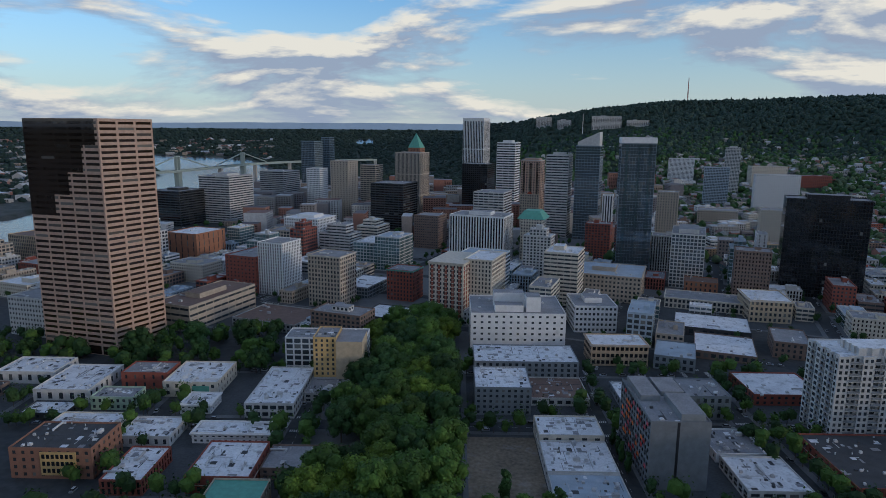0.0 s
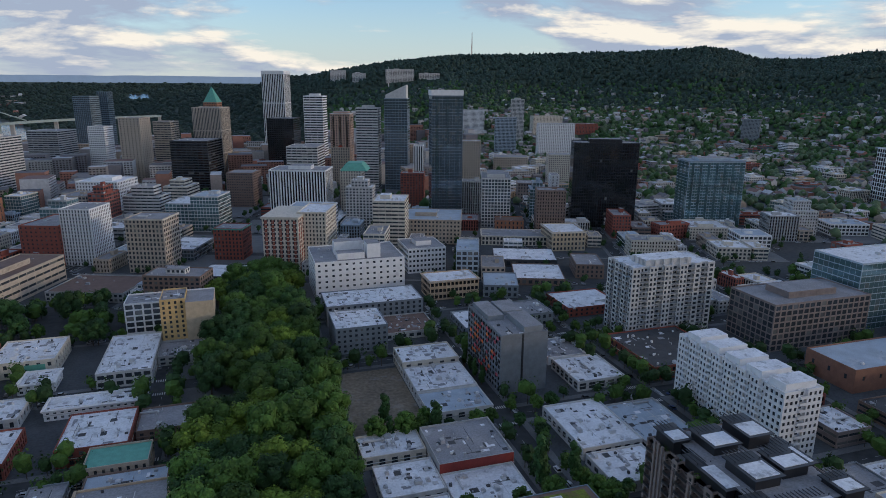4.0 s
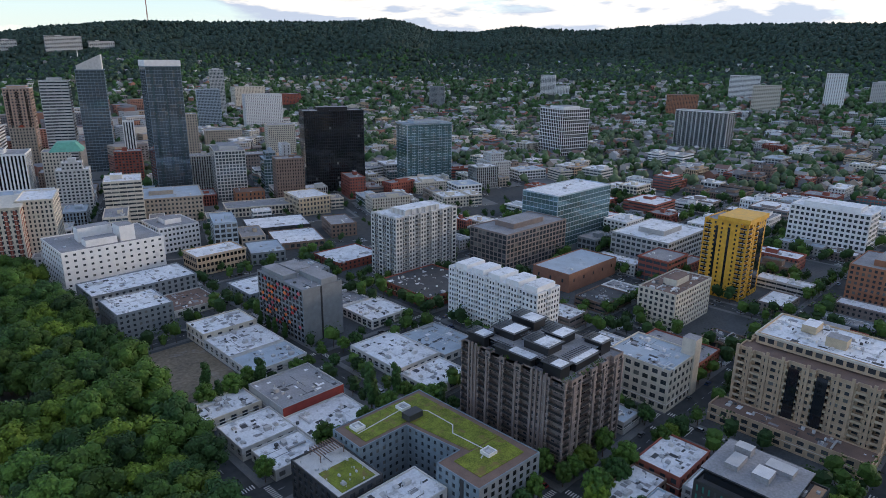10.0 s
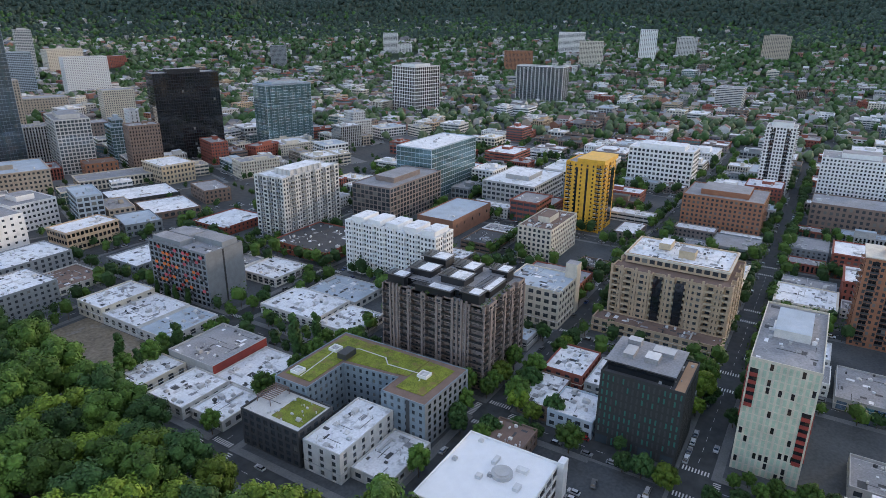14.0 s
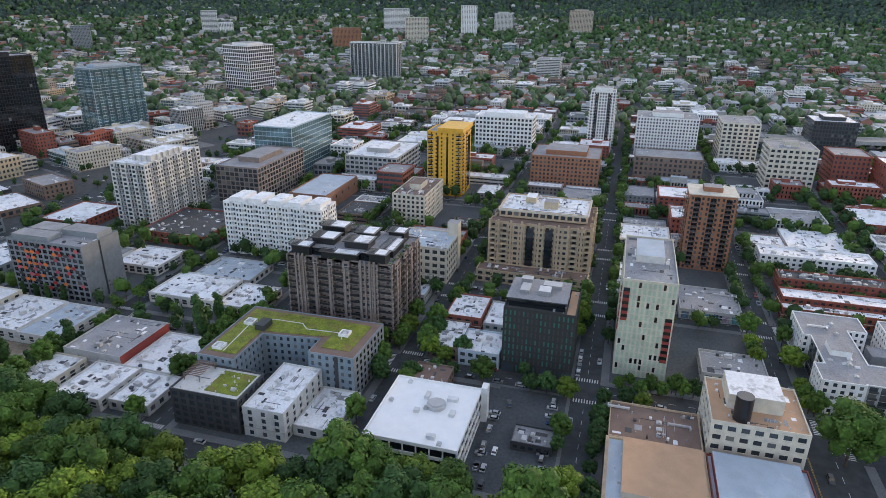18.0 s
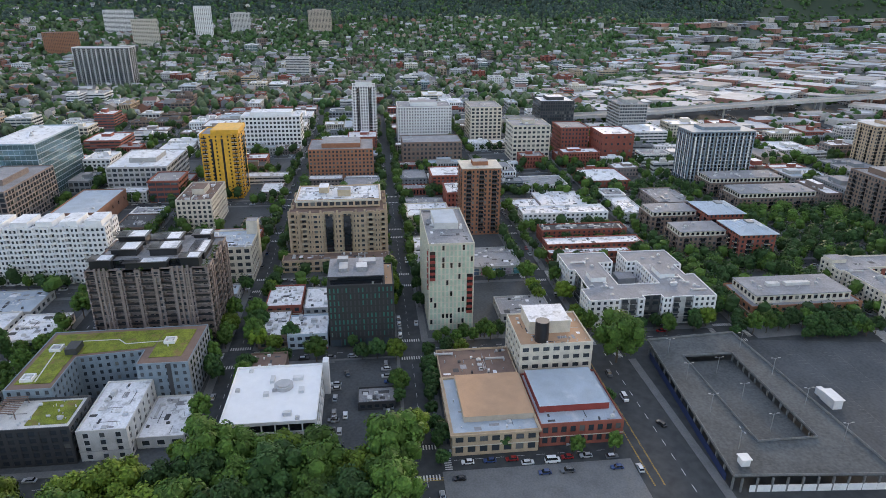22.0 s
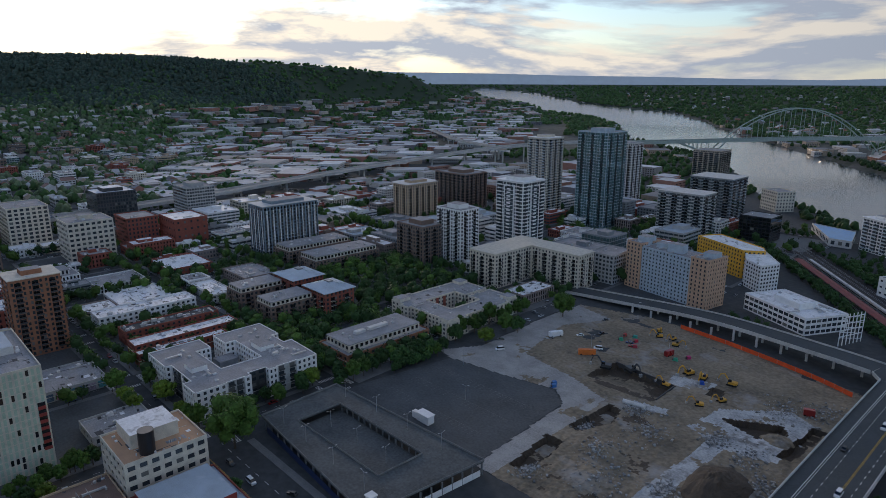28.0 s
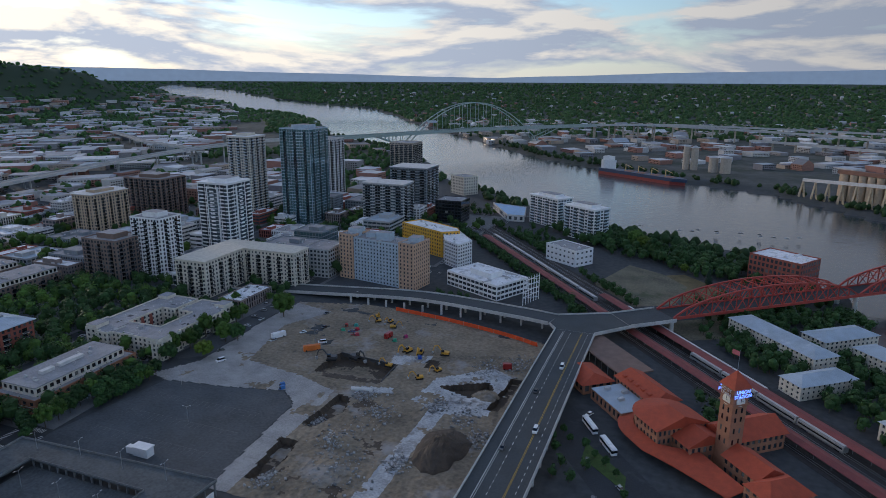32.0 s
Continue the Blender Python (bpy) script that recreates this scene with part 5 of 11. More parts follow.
for k, (x, y, w, d, z, hh) in enumerate(((93, 95, 6, 8, 39.6, 5), (93, 109, 5, 18, 39.6, 3.4), (93, 133, 6, 9, 39.6, 5), (103, 95, 16, 5, 39.6, 3.4), (100, 106, 9, 12, 43.4, 3.2), (112, 108, 9, 9, 43.4, 3.4), (101, 124, 9, 11, 43.4, 3), (114, 124, 8, 12, 43.4, 4.4), (122, 96, 7, 8, 39.6, 5.4), (121, 112, 7, 14, 39.6, 4))):
    ph = Build(); ph.block(x, y, z, x + w, y + d, z + hh, 0); ph.block(x - .9, y - .9, z + hh, x + w + .9, y + d + .9, z + hh + .35, 0)
    pent = part("penthouse", ph, BLACK, taupe)
    ph = Build(); ph.block(x + .2, y + .2, z + hh + .35, x + w - .2, y + d * .62, z + hh + .5); part("roof_panel", ph, ROOF_WHITE, pent, "white roof panel")
    for q in range(int(w / 1.4)):
        ph = Build(); ph.block(x + q * 1.4, y + d * .7, z + hh + .9, x + q * 1.4 + .25, y + d + 2.2, z + hh + 1.1); part("pergola_slat", ph, BLACK, pent)
    for q in (x, x + w - .2):
        ph = Build(); ph.block(q, y + d * .7, z + hh + .35, q + .2, y + d * .7 + .2, z + hh + .9); part("pergola_post", ph, BLACK, pent)
for k in range(26):
    pb = Build(); x, y = rp.choice(((rp.uniform(91.6, 94), rp.uniform(93, 143)), (rp.uniform(92, 130), rp.uniform(91.6, 94)))); leaf_ball = rp.uniform(.5, 1.0)
    for q in range(30):
        dd = Vector((rp.gauss(0, 1), rp.gauss(0, 1), rp.gauss(0, 1))).normalized() * leaf_ball
        c = Vector((x, y, 40 + leaf_ball * .7)) + dd; pb.face([tuple(c + Vector((rp.uniform(-.35, .35), rp.uniform(-.35, .35), rp.uniform(-.35, .35)))) for _ in range(3)])
    part("terrace_shrub", pb, LEAF, taupe)
# -- the block with the planted roof --
green = building("apartment_building", "blue-grey apartment block round a court, with a planted roof", "apartment building",
                 [(45, 91), (76, 90), (75, 153), (31, 153), (31, 136), (53, 136), (56, 111), (45, 111)], 19.7, SLATE, ROOF_BROWN, fh=3.1, bw=3.2, ww=.42, wh=.55, near=True, units=0, parapet=.4)
for q in ([(35, 138), (55, 138), (55, 151), (35, 151)], [(55.2, 136), (72.5, 134), (72.5, 151), (55.2, 151)], [(58.5, 108), (73, 107), (72.8, 133.8), (55.5, 135.8)], [(50, 95), (72, 94), (73, 106.8), (50, 107.5)]):
    sb = Build(); sb.prism(ccw(q), 19.45, 19.65); part("planted_bed", sb, SEDUM, green)
for p, q in (((36, 144), (60, 146)), ((60, 146), (66, 138)), ((66, 138), (66, 124)), ((66, 124), (62, 120)), ((62, 120), (63, 104)), ((63, 104), (58, 102))):
    sb = Build(); sb.beam((*p, 19.68), (*q, 19.68), .5, .08); part("gravel_path", sb, PALE, green)
for x, y in ((36, 145), (58, 144), (60, 100)):
    hb_ = Build(); hb_.block(x, y, 19.6, x + 4.4, y + .5, 20.9); hb_.block(x, y + 3.9, 19.6, x + 4.4, y + 4.4, 20.9); hb_.block(x, y + .5, 19.6, x + .5, y + 3.9, 20.9); hb_.block(x + 3.9, y + .5, 19.6, x + 4.4, y + 3.9, 20.9); part("equipment_screen", hb_, WHITE, green)
    hb_ = Build(); hb_.block(x + 1.2, y + 1.2, 19.6, x + 3.2, y + 3.2, 20.6); part("rooftop_unit", hb_, UNIT, green)
box_on(green, "stair_head", R(55, 136.5, 62, 141), 19.6, 22.2, DARK, ROOF_DARK)
strip(green, "dark_corner", (45, 91), (76, 90), 0.2, 30.6, .3, 19.2, GREY, .05)
for k in range(6):
    for i in range(8):
        strip(green, "window", (45, 91), (76, 90), 2.4 + i * 3.6, 4.0 + i * 3.6, 1.4 + k * 3.05, 3.2 + k * 3.05, GLASS_DARK, .09)
strip(green, "dark_slot", (45, 111), (45, 91), 11.5, 13.2, .3, 19.3, DARK, .06)
terr = building("apartment_building", "dark terrace wing with a roof lawn and pergola", "apartment building", R(12, 123, 30.8, 152), 16, DARK, PALE, fh=3.2, bw=3.4, ww=.6, wh=.65, near=True, units=2)
sb = Build(); sb.prism(ccw(R(15, 125, 29, 139)), 15.1, 15.45); part("roof_lawn", sb, SEDUM, terr)
for i in range(10):
    sb = Build(); sb.block(19 + i * 1.1, 143.5, 17.9, 19.4 + i * 1.1, 151, 18.1); part("pergola_slat", sb, ROOF_BROWN, terr)
for x, y in ((19.2, 143.8), (29.2, 143.8), (19.2, 150.6), (29.2, 150.6)):
    sb = Build(); sb.block(x - .12, y - .12, 15.2, x + .12, y + .12, 17.9); part("pergola_post", sb, ROOF_BROWN, terr)
building("apartment_building", "grey wing with a cluttered white roof", "apartment building", R(13, 105, 44.5, 122), 13, PALE, ROOF_WHITE, fh=3.2, bw=5.2, ww=.34, wh=.7, near=True, units=12)
building("shop_building", "low white-roofed store by the side street", "shop building", R(18, 88, 44.5, 104.5), 5, PALE, ROOF_WHITE, fh=4, bw=5, ww=.5, near=True, units=3)
# -- white-roofed civic building and dark block --
civic = building("office_building", "white-roofed building with a dark glazed front", "office building", R(10, 39, 48, 73), 14, WHITE, material("clean_white_roof", (0.80, 0.80, 0.80), 0.6, var=.05), fh=4, bw=5, ww=.9, wh=.7, near=True, glass_mat=GLASS_DARK, units=5)
cu_ = Build(); cu_.tube((33, 53, 13.2), (33, 53, 14.6), 3.6, 3.6, 20); cu_.tube((33, 53, 14.6), (33, 53, 14.9), 2.6, 2.6, 20); part("cooling_drum", cu_, UNIT, civic)
for x, y, w, d in ((28, 45, 3, 2), (37, 46, 2.2, 4), (36, 57, 4, 1.6), (27, 58, 2, 2)):
    box_on(civic, "rooftop_box", R(x, y, x + w, y + d), 13.2, 14.5, UNIT, UNIT)
box_on(civic, "end_wall", R(46, 36.6, 50, 39), .15, 15.5, WHITE, WHITE)
building("shop_building", "small brick store with a brown roof", "shop building", R(50.5, 56, 70, 72), 7.5, BROWN, ROOF_BROWN, fh=3.6, bw=4, ww=.4, near=True, units=1)
kiosk = building("kiosk", "small flat-roofed car park office", "kiosk", R(33, 10, 44, 25), 4, DARK, ROOF_GREY, fh=3, bw=3, ww=.6, near=True, units=3)
GLASS_GREEN = glass("green_glass", (0.06, 0.21, 0.165), 0.15, 0.1, 0.6)
dark10 = building("office_building", "dark brick ten-storey block with scattered narrow green windows", "office building", R(84.5, 8, 110, 38.5), 31.5, material("charcoal_brick", (.036, .038, .038), .7), ROOF_DARK, fh=3.2, bw=1.9, ww=.36, wh=.74, near=True, lights=1, glass_mat=GLASS_GREEN, units=2, shop=4.5, skip=(.45, DARK))
box_on(dark10, "glazed_storey", R(88, 13, 108, 37), 30.7, 34.6, GLASS_DARK, ROOF_GREY)
box_on(dark10, "roof_slab", R(87, 12.2, 109, 38), 34.6, 35.1, DARK, ROOF_GREY)
box_on(dark10, "terrace_deck", R(85.1, 8.6, 109.4, 12.0), 30.7, 31.0, ROOF_TAN, ROOF_TAN)
for x, y, w, d, hh in ((92, 20, 6, 5, 2.2), (100, 16, 5, 8, 1.6), (92, 29, 8, 4, 1.8), (102, 29, 4, 5, 2.6)):
    box_on(dark10, "plant_box", R(x, y, x + w, y + d), 35.1, 35.1 + hh, ROOF_GREY, UNIT)
for a in (0.4, 8.4, 16.8, 25.0):
    strip(dark10, "shop_front", (84.5, 38.5), (84.5, 8), a, a + 4.6, .4, 3.9, GLASS_BLUE, .06)
building("shop_building", "two-storey blue-white painted shop", "shop building", R(84, 39.5, 104, 58), 8, LIGHTBLUE, ROOF_WHITE, fh=3.8, bw=3.6, ww=.6, near=True, units=6)
building("shop_building", "white-roofed brick store with a skylight", "shop building", R(86, 58.5, 112, 72), 7, BROWN, ROOF_WHITE, fh=3.6, bw=4, ww=.5, near=True, units=5)
building("shop_building", "brick store with a cluttered white roof", "shop building", R(113, 54, 138, 72), 9, BRICK, ROOF_WHITE, fh=3.8, bw=4, ww=.5, near=True, units=12)
building("shop_building", "grey shop with rooflights", "shop building", R(113, 10, 138, 53), 7, MIDGREY, ROOF_WHITE, fh=3.8, bw=4, ww=.5, units=8)
slim = building("apartment_tower", "slim cream and green panelled tower with red balcony stacks", "tower", R(96, -31, 150, -9), 46, material("cream_panel", (.56, .52, .42), .6), ROOF_GREY, fh=3.0, bw=1.9, ww=.56, wh=.86, near=True, lights=1, units=8, glass_mat=GLASS_DARK, depth=.22, skip=(.84, GREENISH))
for p, q, a, c, z0, z1 in (((96, -9), (96, -31), 0.6, 3.2, 27, 44), ((96, -9), (96, -31), 18.6, 21.4, 9, 31), ((96, -31), (150, -31), 2.6, 5.6, 9, 31), ((150, -9), (96, -9), 50.6, 53.4, 22, 44)):
    for k in range(int((z1 - z0) / 3)):
        strip(slim, "balcony", p, q, a, c, z0 + k * 3, z0 + k * 3 + 1.3, REDPAINT, .5); strip(slim, "balcony_recess", p, q, a, c, z0 + k * 3 + 1.3, z0 + k * 3 + 3, GLASS_DARK, .04)
box_on(slim, "plant_room", R(118, -26, 140, -14), 45, 48.5, PALE, ROOF_BLUE)
# -- warehouse with the tank, and the low blocks beside it --
tank = building("warehouse", "cream concrete warehouse with steel sash windows and a roof tank", "warehouse", R(42, -73, 70, -42), 21, CREAM, ROOF_TAN, fh=3.9, bw=4.4, ww=.62, wh=.5, near=True, lights=3, units=3)
box_on(tank, "penthouse", R(52, -66, 68, -48), 20, 26, CREAM, ROOF_WHITE)
tb = Build(); tb.tube((46.5, -52, 20.2), (46.5, -52, 29.5), 2.9, 2.9, 24)
part("water_tank", tb, BLACK, tank)
building("shop_building", "low building with a brown gravel roof", "shop building", R(40, -41, 62, -9), 9, BUFF, ROOF_BROWN, fh=4, bw=4.5, ww=.5, near=True, units=6)
flat = building("shop_building", "three-storey buff brick store with a raised tan roof deck", "shop building", R(2, -40.5, 38, -9), 10, BUFF, ROOF_BLUE, fh=4.4, bw=4.6, ww=.65, wh=.6, near=True, units=6, cornice=BUFF)
box_on(flat, "roof_deck", R(9, -40, 37, -14), 9.2, 11.6, TANSTONE, ROOF_TAN)
loft = building("shop_building", "red-fronted brick lofts with a pale blue roof", "shop building", R(4, -73, 38, -41.5), 10, BRICK, ROOF_BLUE, fh=4.4, bw=3.4, ww=.6, wh=.6, near=True, units=4)
box_on(loft, "roof_deck", R(12, -70, 37, -43), 9.2, 12, REDPAINT, ROOF_BLUE)
mural = building("shop_building", "low garage with a mural wall", "garage", R(159.5, -70, 190, -40), 6, MIDGREY, ROOF_GREY, fh=5, bw=6, ww=.5, near=True, units=5)
for k, c in enumerate(((.10, .16, .24), (.36, .14, .22), (.07, .22, .28), (.05, .12, .30), (.30, .24, .30), (.08, .26, .30))):      # painted bays on the garage wall
    strip(mural, "mural_panel", (159.5, -40), (159.5, -70), 1 + k * 4.9, 4.6 + k * 4.9, .6, 4.4, material("mural_paint", c, .8, var=.5, scale=.6, fine=2.0, stain=((.5, .5, .52), .5, .6, .6)), .06)
building("shop_building", "low grey concrete corner garage", "garage", R(100.5, -73, 121, -46), 5, MIDGREY, ROOF_GREY, fh=4, bw=5, ww=.5, units=4)
# -- housing beyond the garage --
uhouse = building("apartment_building", "white and grey apartment block round a court", "apartment building",
                  [(90, -88), (90, -104), (90.8, -104), (90.8, -113), (90, -113), (90, -116.5), (93.5, -116.5), (93.5, -126), (90, -126), (90, -131), (90.8, -131), (90.8, -142), (90, -142), (90, -154), (117, -155), (117, -150), (130, -150), (130, -154), (152, -154), (152, -125), (137, -125), (137, -131), (107.5, -131), (107.5, -109), (137, -109), (137, -117), (152, -117), (152, -89), (128, -89), (128, -92), (104, -92), (104, -88)], 15.5, WHITE, ROOF_GREY, fh=3.0, bw=2.9, ww=.5, wh=.58, near=True, units=0, parapet=.5)
for x, a, c, m in ((90.8, 16, 25, MIDGREY), (93.5, 28.5, 38, DARK), (90.8, 43, 54, MIDGREY)):
    strip(uhouse, "clad_bay", (x, -88), (x, -154), a + .02, c - .02, .3, 15.2, m, .05)
    me = balcony_mesh(3.2, 1.2, MIDGREY if m is MIDGREY else DARK, DARK)
    for k in range(5):
        for q in (a + 2.4, c - 2.4):
            strip(uhouse, "glazing", (x, -88), (x, -154), q - 1.5, q + 1.5, k * 3 + .9, k * 3 + 2.8, GLASS, .09)
            if k:
                part("balcony", me, None, uhouse, at=pose(x - .6, -88 - q, k * 3 + .3, 0, 0, -90))
for a, c, y in ((26.5, 36, -92), (38.5, 46, -92)):
    strip(uhouse, "clad_bay", (152, y), (90, y), a, c, .3, 15.2, DARK if a < 30 else MIDGREY, .05)
    for k in range(5):
        strip(uhouse, "glazing", (152, y), (90, y), a + 1, c - 1, k * 3 + .9, k * 3 + 2.8, GLASS, .09)
for q in (R(112, -104, 121, -96), R(113, -142, 124, -134)):
    box_on(uhouse, "stair_head", q, 14.9, 17.6, WHITE, ROOF_GREY)
clutter(uhouse, R(94, -107, 150, -92), 15.05, 16, random.Random(4)); clutter(uhouse, R(94, -152, 116, -133), 15.05, 12, random.Random(6)); clutter(uhouse, R(118, -149, 150, -133), 15.05, 9, random.Random(9))
box_on(uhouse, "court_block", R(128, -128, 136.9, -117.5), .2, 9, GREY, ROOF_GREY)
building("apartment_building", "long brick terrace with a flat white roof", "apartment building", R(183, -155, 196, -92), 9, BRICK, ROOF_WHITE, fh=3, bw=3.4, ww=.5, near=True, units=3)
building("apartment_building", "brick terrace wing with a flat white roof", "apartment building", R(171, -142, 178.5, -90), 8, BRICK, ROOF_WHITE, fh=3, bw=3.4, ww=.5, near=True, units=2)
building("apartment_building", "dark-roofed brick row houses", "row houses", R(209, -154, 222, -95), 9, BRICK, ROOF_DARK, fh=3, bw=3.4, ww=.4, units=22)
building("apartment_building", "white row houses with black trim", "row houses", R(242, -153, 260, -90), 10, WHITE, ROOF_WHITE, fh=3.2, bw=3.4, ww=.5, near=True, units=10)
brickoffice = building("office_building", "brick office with a planted terrace and pale roof", "office building", R(90, -235, 119, -174), 8, ORANGE_BRICK, ROOF_GREY, fh=4, bw=5, ww=.5, near=True, units=0)
tier(brickoffice, R(94.5, -231, 117, -178), 7.1, 11.5, CREAM, ROOF_GREY, GLASS_DARK, fh=4.2, bw=3.4, ww=.6, wh=.5)
clutter(brickoffice, R(97, -228, 115, -181), 11.95, 9, random.Random(5))
box_on(brickoffice, "plant_screen", R(104, -214, 107, -200), 11.95, 13.6, PALE)
box_on(brickoffice, "plant_screen", R(104, -197, 107, -190), 11.95, 13.6, PALE)
court = building("apartment_building", "brick and cream apartments round a court", "apartment building",
                 [(82, -242), (86, -242), (86, -246), (120, -246), (120, -243.5), (128, -243.5), (128, -246), (140, -246), (140, -254), (142, -254), (142, -264), (140, -264), (140, -312), (113, -312), (113, -290), (123, -290), (123, -263), (99, -263), (99, -290), (110, -290), (110, -312), (84, -312), (84, -300), (82, -300), (82, -288), (84, -288), (84, -262), (82, -262), (82, -252), (80, -252), (80, -244), (82, -244)], 12, CREAM, ROOF_GREY, fh=3, bw=3.4, ww=.5, wh=.6, near=True, units=12)
for q in (R(81.5, -252, 90, -243.5), R(132, -312, 140, -304), R(132, -256, 140, -247), R(85, -312, 93, -304)):
    box_on(court, "corner_bay", q, 11.2, 13.4, CREAM, ROOF_GREY)
for p, q in (((99, -263), (99, -290)), ((123, -290), (123, -263)), ((123, -263), (99, -263))):      # red panels between the court's windows
    L_ = math.dist(p, q)
    for k in range(int(L_ / 6.8)):
        strip(court, "red_panel", q, p, 1.9 + k * 6.8, 4.4 + k * 6.8, 1, 10.8, BRICK, .06)
tower2 = building("apartment_tower", "orange brick apartment tower with balcony bays", "tower", R(229, -70, 251, -44), 47, ORANGE_BRICK, ROOF_GREY, fh=3.05, bw=2.8, ww=.45, wh=.6, near=True, units=5, penthouse=.4)
dress(tower2, 8, 3.2, GLASS_DARK, ORANGE_BRICK, DARK, True, None, 3.05, CREAM)


def hip_roof(th, x0, y0, x1, y1, z, rise, mat):
    """A hipped metal roof with standing seams over a rectangle."""
    b = Build()
    w = min(x1 - x0, y1 - y0) / 2 - 2.2
    lo = [(x0, y0), (x1, y0), (x1, y1), (x0, y1)]
    hi = [(x0 + w, y0 + w), (x1 - w, y0 + w), (x1 - w, y1 - w), (x0 + w, y1 - w)]
    for k in range(4):
        a, c, d, e = lo[k], lo[(k + 1) % 4], hi[(k + 1) % 4], hi[k]
        b.face([(*a, z), (*c, z), (*d, z + rise), (*e, z + rise)])
        b.face([(*a, z - .35), (*c, z - .35), (*c, z), (*a, z)])
        for i in range(1, 14):
            t = i / 14
            p = Vector((*a, z)).lerp(Vector((*c, z)), t)
            q = Vector((*e, z + rise)).lerp(Vector((*d, z + rise)), min(max((t * math.dist(a, c) - w) / max(math.dist(e, d), .1), 0), 1))
            rib = Build(); rib.beam(p + Vector((0, 0, .05)), q + Vector((0, 0, .05)), .12, .12); part("roof_seam", rib, mat, th)
    b.face([(*p, z + rise) for p in hi])
    b.face([(*p, z - .35) for p in lo[::-1]])
    part("hip_roof", b, mat, th)


SEAM = material("pale_blue_metal_roof", (.44, .50, .56), .45, var=.15, scale=.2, metal=.3)
for wx0, wy0, wx1, wy1, px0, py0, px1, py1 in ((177, -208, 198, -175, 163.5, -231.5, 190, -208.3), (217, -208, 238, -174, 203.5, -233, 231, -208.3)):
    wing = building("apartment_building", "brown brick housing with cream top storey", "apartment building", R(wx0, wy0, wx1, wy1), 13.4, BROWN, ROOF_GREY, fh=3.1, bw=3.3, ww=.55, wh=.6, near=True, units=0, parapet=.6)
    tier(wing, inset(ccw(R(wx0, wy0, wx1, wy1)), 1.2), 12.8, 16, CREAM, ROOF_GREY, GLASS_DARK, fh=3.1, bw=3.3, ww=.6, wh=.6)
    clutter(wing, R(wx0 + 3, wy0 + 3, wx1 - 3, wy1 - 3), 16.45, 9, random.Random(3))
    dress(wing, 9, 3.0, GLASS_DARK, BROWN, DARK, True, None, 3.1)
    pav = building("apartment_building", "red brick housing under a hipped pale blue metal roof", "apartment building", R(px0, py0, px1, py1), 18.6, BRICK, ROOF_GREY, fh=3.1, bw=3.2, ww=.5, wh=.6, near=True, units=0, parapet=.3)
    dress(pav, 8, 3.0, GLASS_DARK, CREAM, DARK, True, None, 3.1)
    hip_roof(pav, px0 - 1.3, py0 - 1.3, px1 + 1.3, py1 + 1.3, 18.7, 3.4, SEAM)
    box_on(pav, "roof_plant", R((px0 + px1) / 2 - 3, (py0 + py1) / 2 - 2, (px0 + px1) / 2 + 3, (py0 + py1) / 2 + 2), 22.0, 23.1, GREY)
for wx0, wx1 in ((256, 284), (299, 326)):
    wing = building("apartment_building", "brown brick housing with a pale terrace storey", "apartment building", R(wx0, -326, wx1, -260), 12, BROWN, ROOF_GREY, fh=3.1, bw=3.4, ww=.5, wh=.6, near=True, units=0, parapet=.8)
    tier(wing, R(wx0 + 2, -324, wx1 - 2, -262), 11.2, 15, CREAM, ROOF_GREY, GLASS_DARK, fh=3.3, bw=3.4, ww=.6, wh=.6)
    clutter(wing, R(wx0 + 4, -322, wx1 - 4, -264), 15.45, 14, random.Random(8))
    dress(wing, 11, 3.2, GLASS_DARK, BROWN, DARK, True, None, 3.1)
building("apartment_building", "pale grey row houses with flat roofs and dormers", "row houses", R(262, -228, 301, -200), 9, TAUPE, ROOF_GREY, fh=3, bw=3.4, ww=.4, units=14)
# -- old town blocks by the boulevard --
oldb = building("office_building", "brown panelled block with an ochre front bay", "office building", R(-196, 260, -159, 286), 15, TERRACOTTA, ROOF_DARK, fh=3.5, bw=4, ww=.4, wh=.5, units=6)
strip(oldb, "ochre_bay", (-196, 260), (-159, 260), 14, 30, 2, 13, YELLOW, .4)
for k in range(3):
    for i in range(7):
        strip(oldb, "window", (-196, 259.6), (-159, 259.6), 14.8 + i * 2.1, 16.2 + i * 2.1, 3.2 + k * 3.4, 5.2 + k * 3.4, GLASS_DARK, .06)
building("shop_building", "low building with grey-white roof and red sign", "shop building", R(-164, 290, -138, 312), 6, PALE, ROOF_WHITE, fh=4, bw=4, ww=.4, units=5)
building("shop_building", "long white-roofed shop row", "shop building", R(-204, 298, -167, 314), 7, CREAM, ROOF_WHITE, fh=3.5, bw=4, ww=.4, units=6)
mur = building("shop_building", "pale building with a painted mural and white roof", "shop building", R(-168, 350, -136, 384), 9.5, CREAM, ROOF_WHITE, fh=4, bw=5, ww=.35, units=8)
strip(mur, "mural", (-168, 350), (-136, 350), 17, 27, 1, 7, COPPER, .04)
building("shop_building", "plain red brick box with grey roof", "shop building", R(-198, 361, -170, 380), 10.5, BRICK, ROOF_GREY, fh=4, bw=5, ww=.25, units=5)
building("warehouse", "broad pale warehouse with a white roof", "warehouse", R(-238, 340, -206, 380), 8, PALE, ROOF_WHITE, fh=5, bw=6, ww=.4, units=4)
building("warehouse", "white-roofed low warehouse with vents", "warehouse", R(-278, 366, -242, 392), 8, PALE, ROOF_WHITE, fh=5, bw=6, ww=.4, units=6)
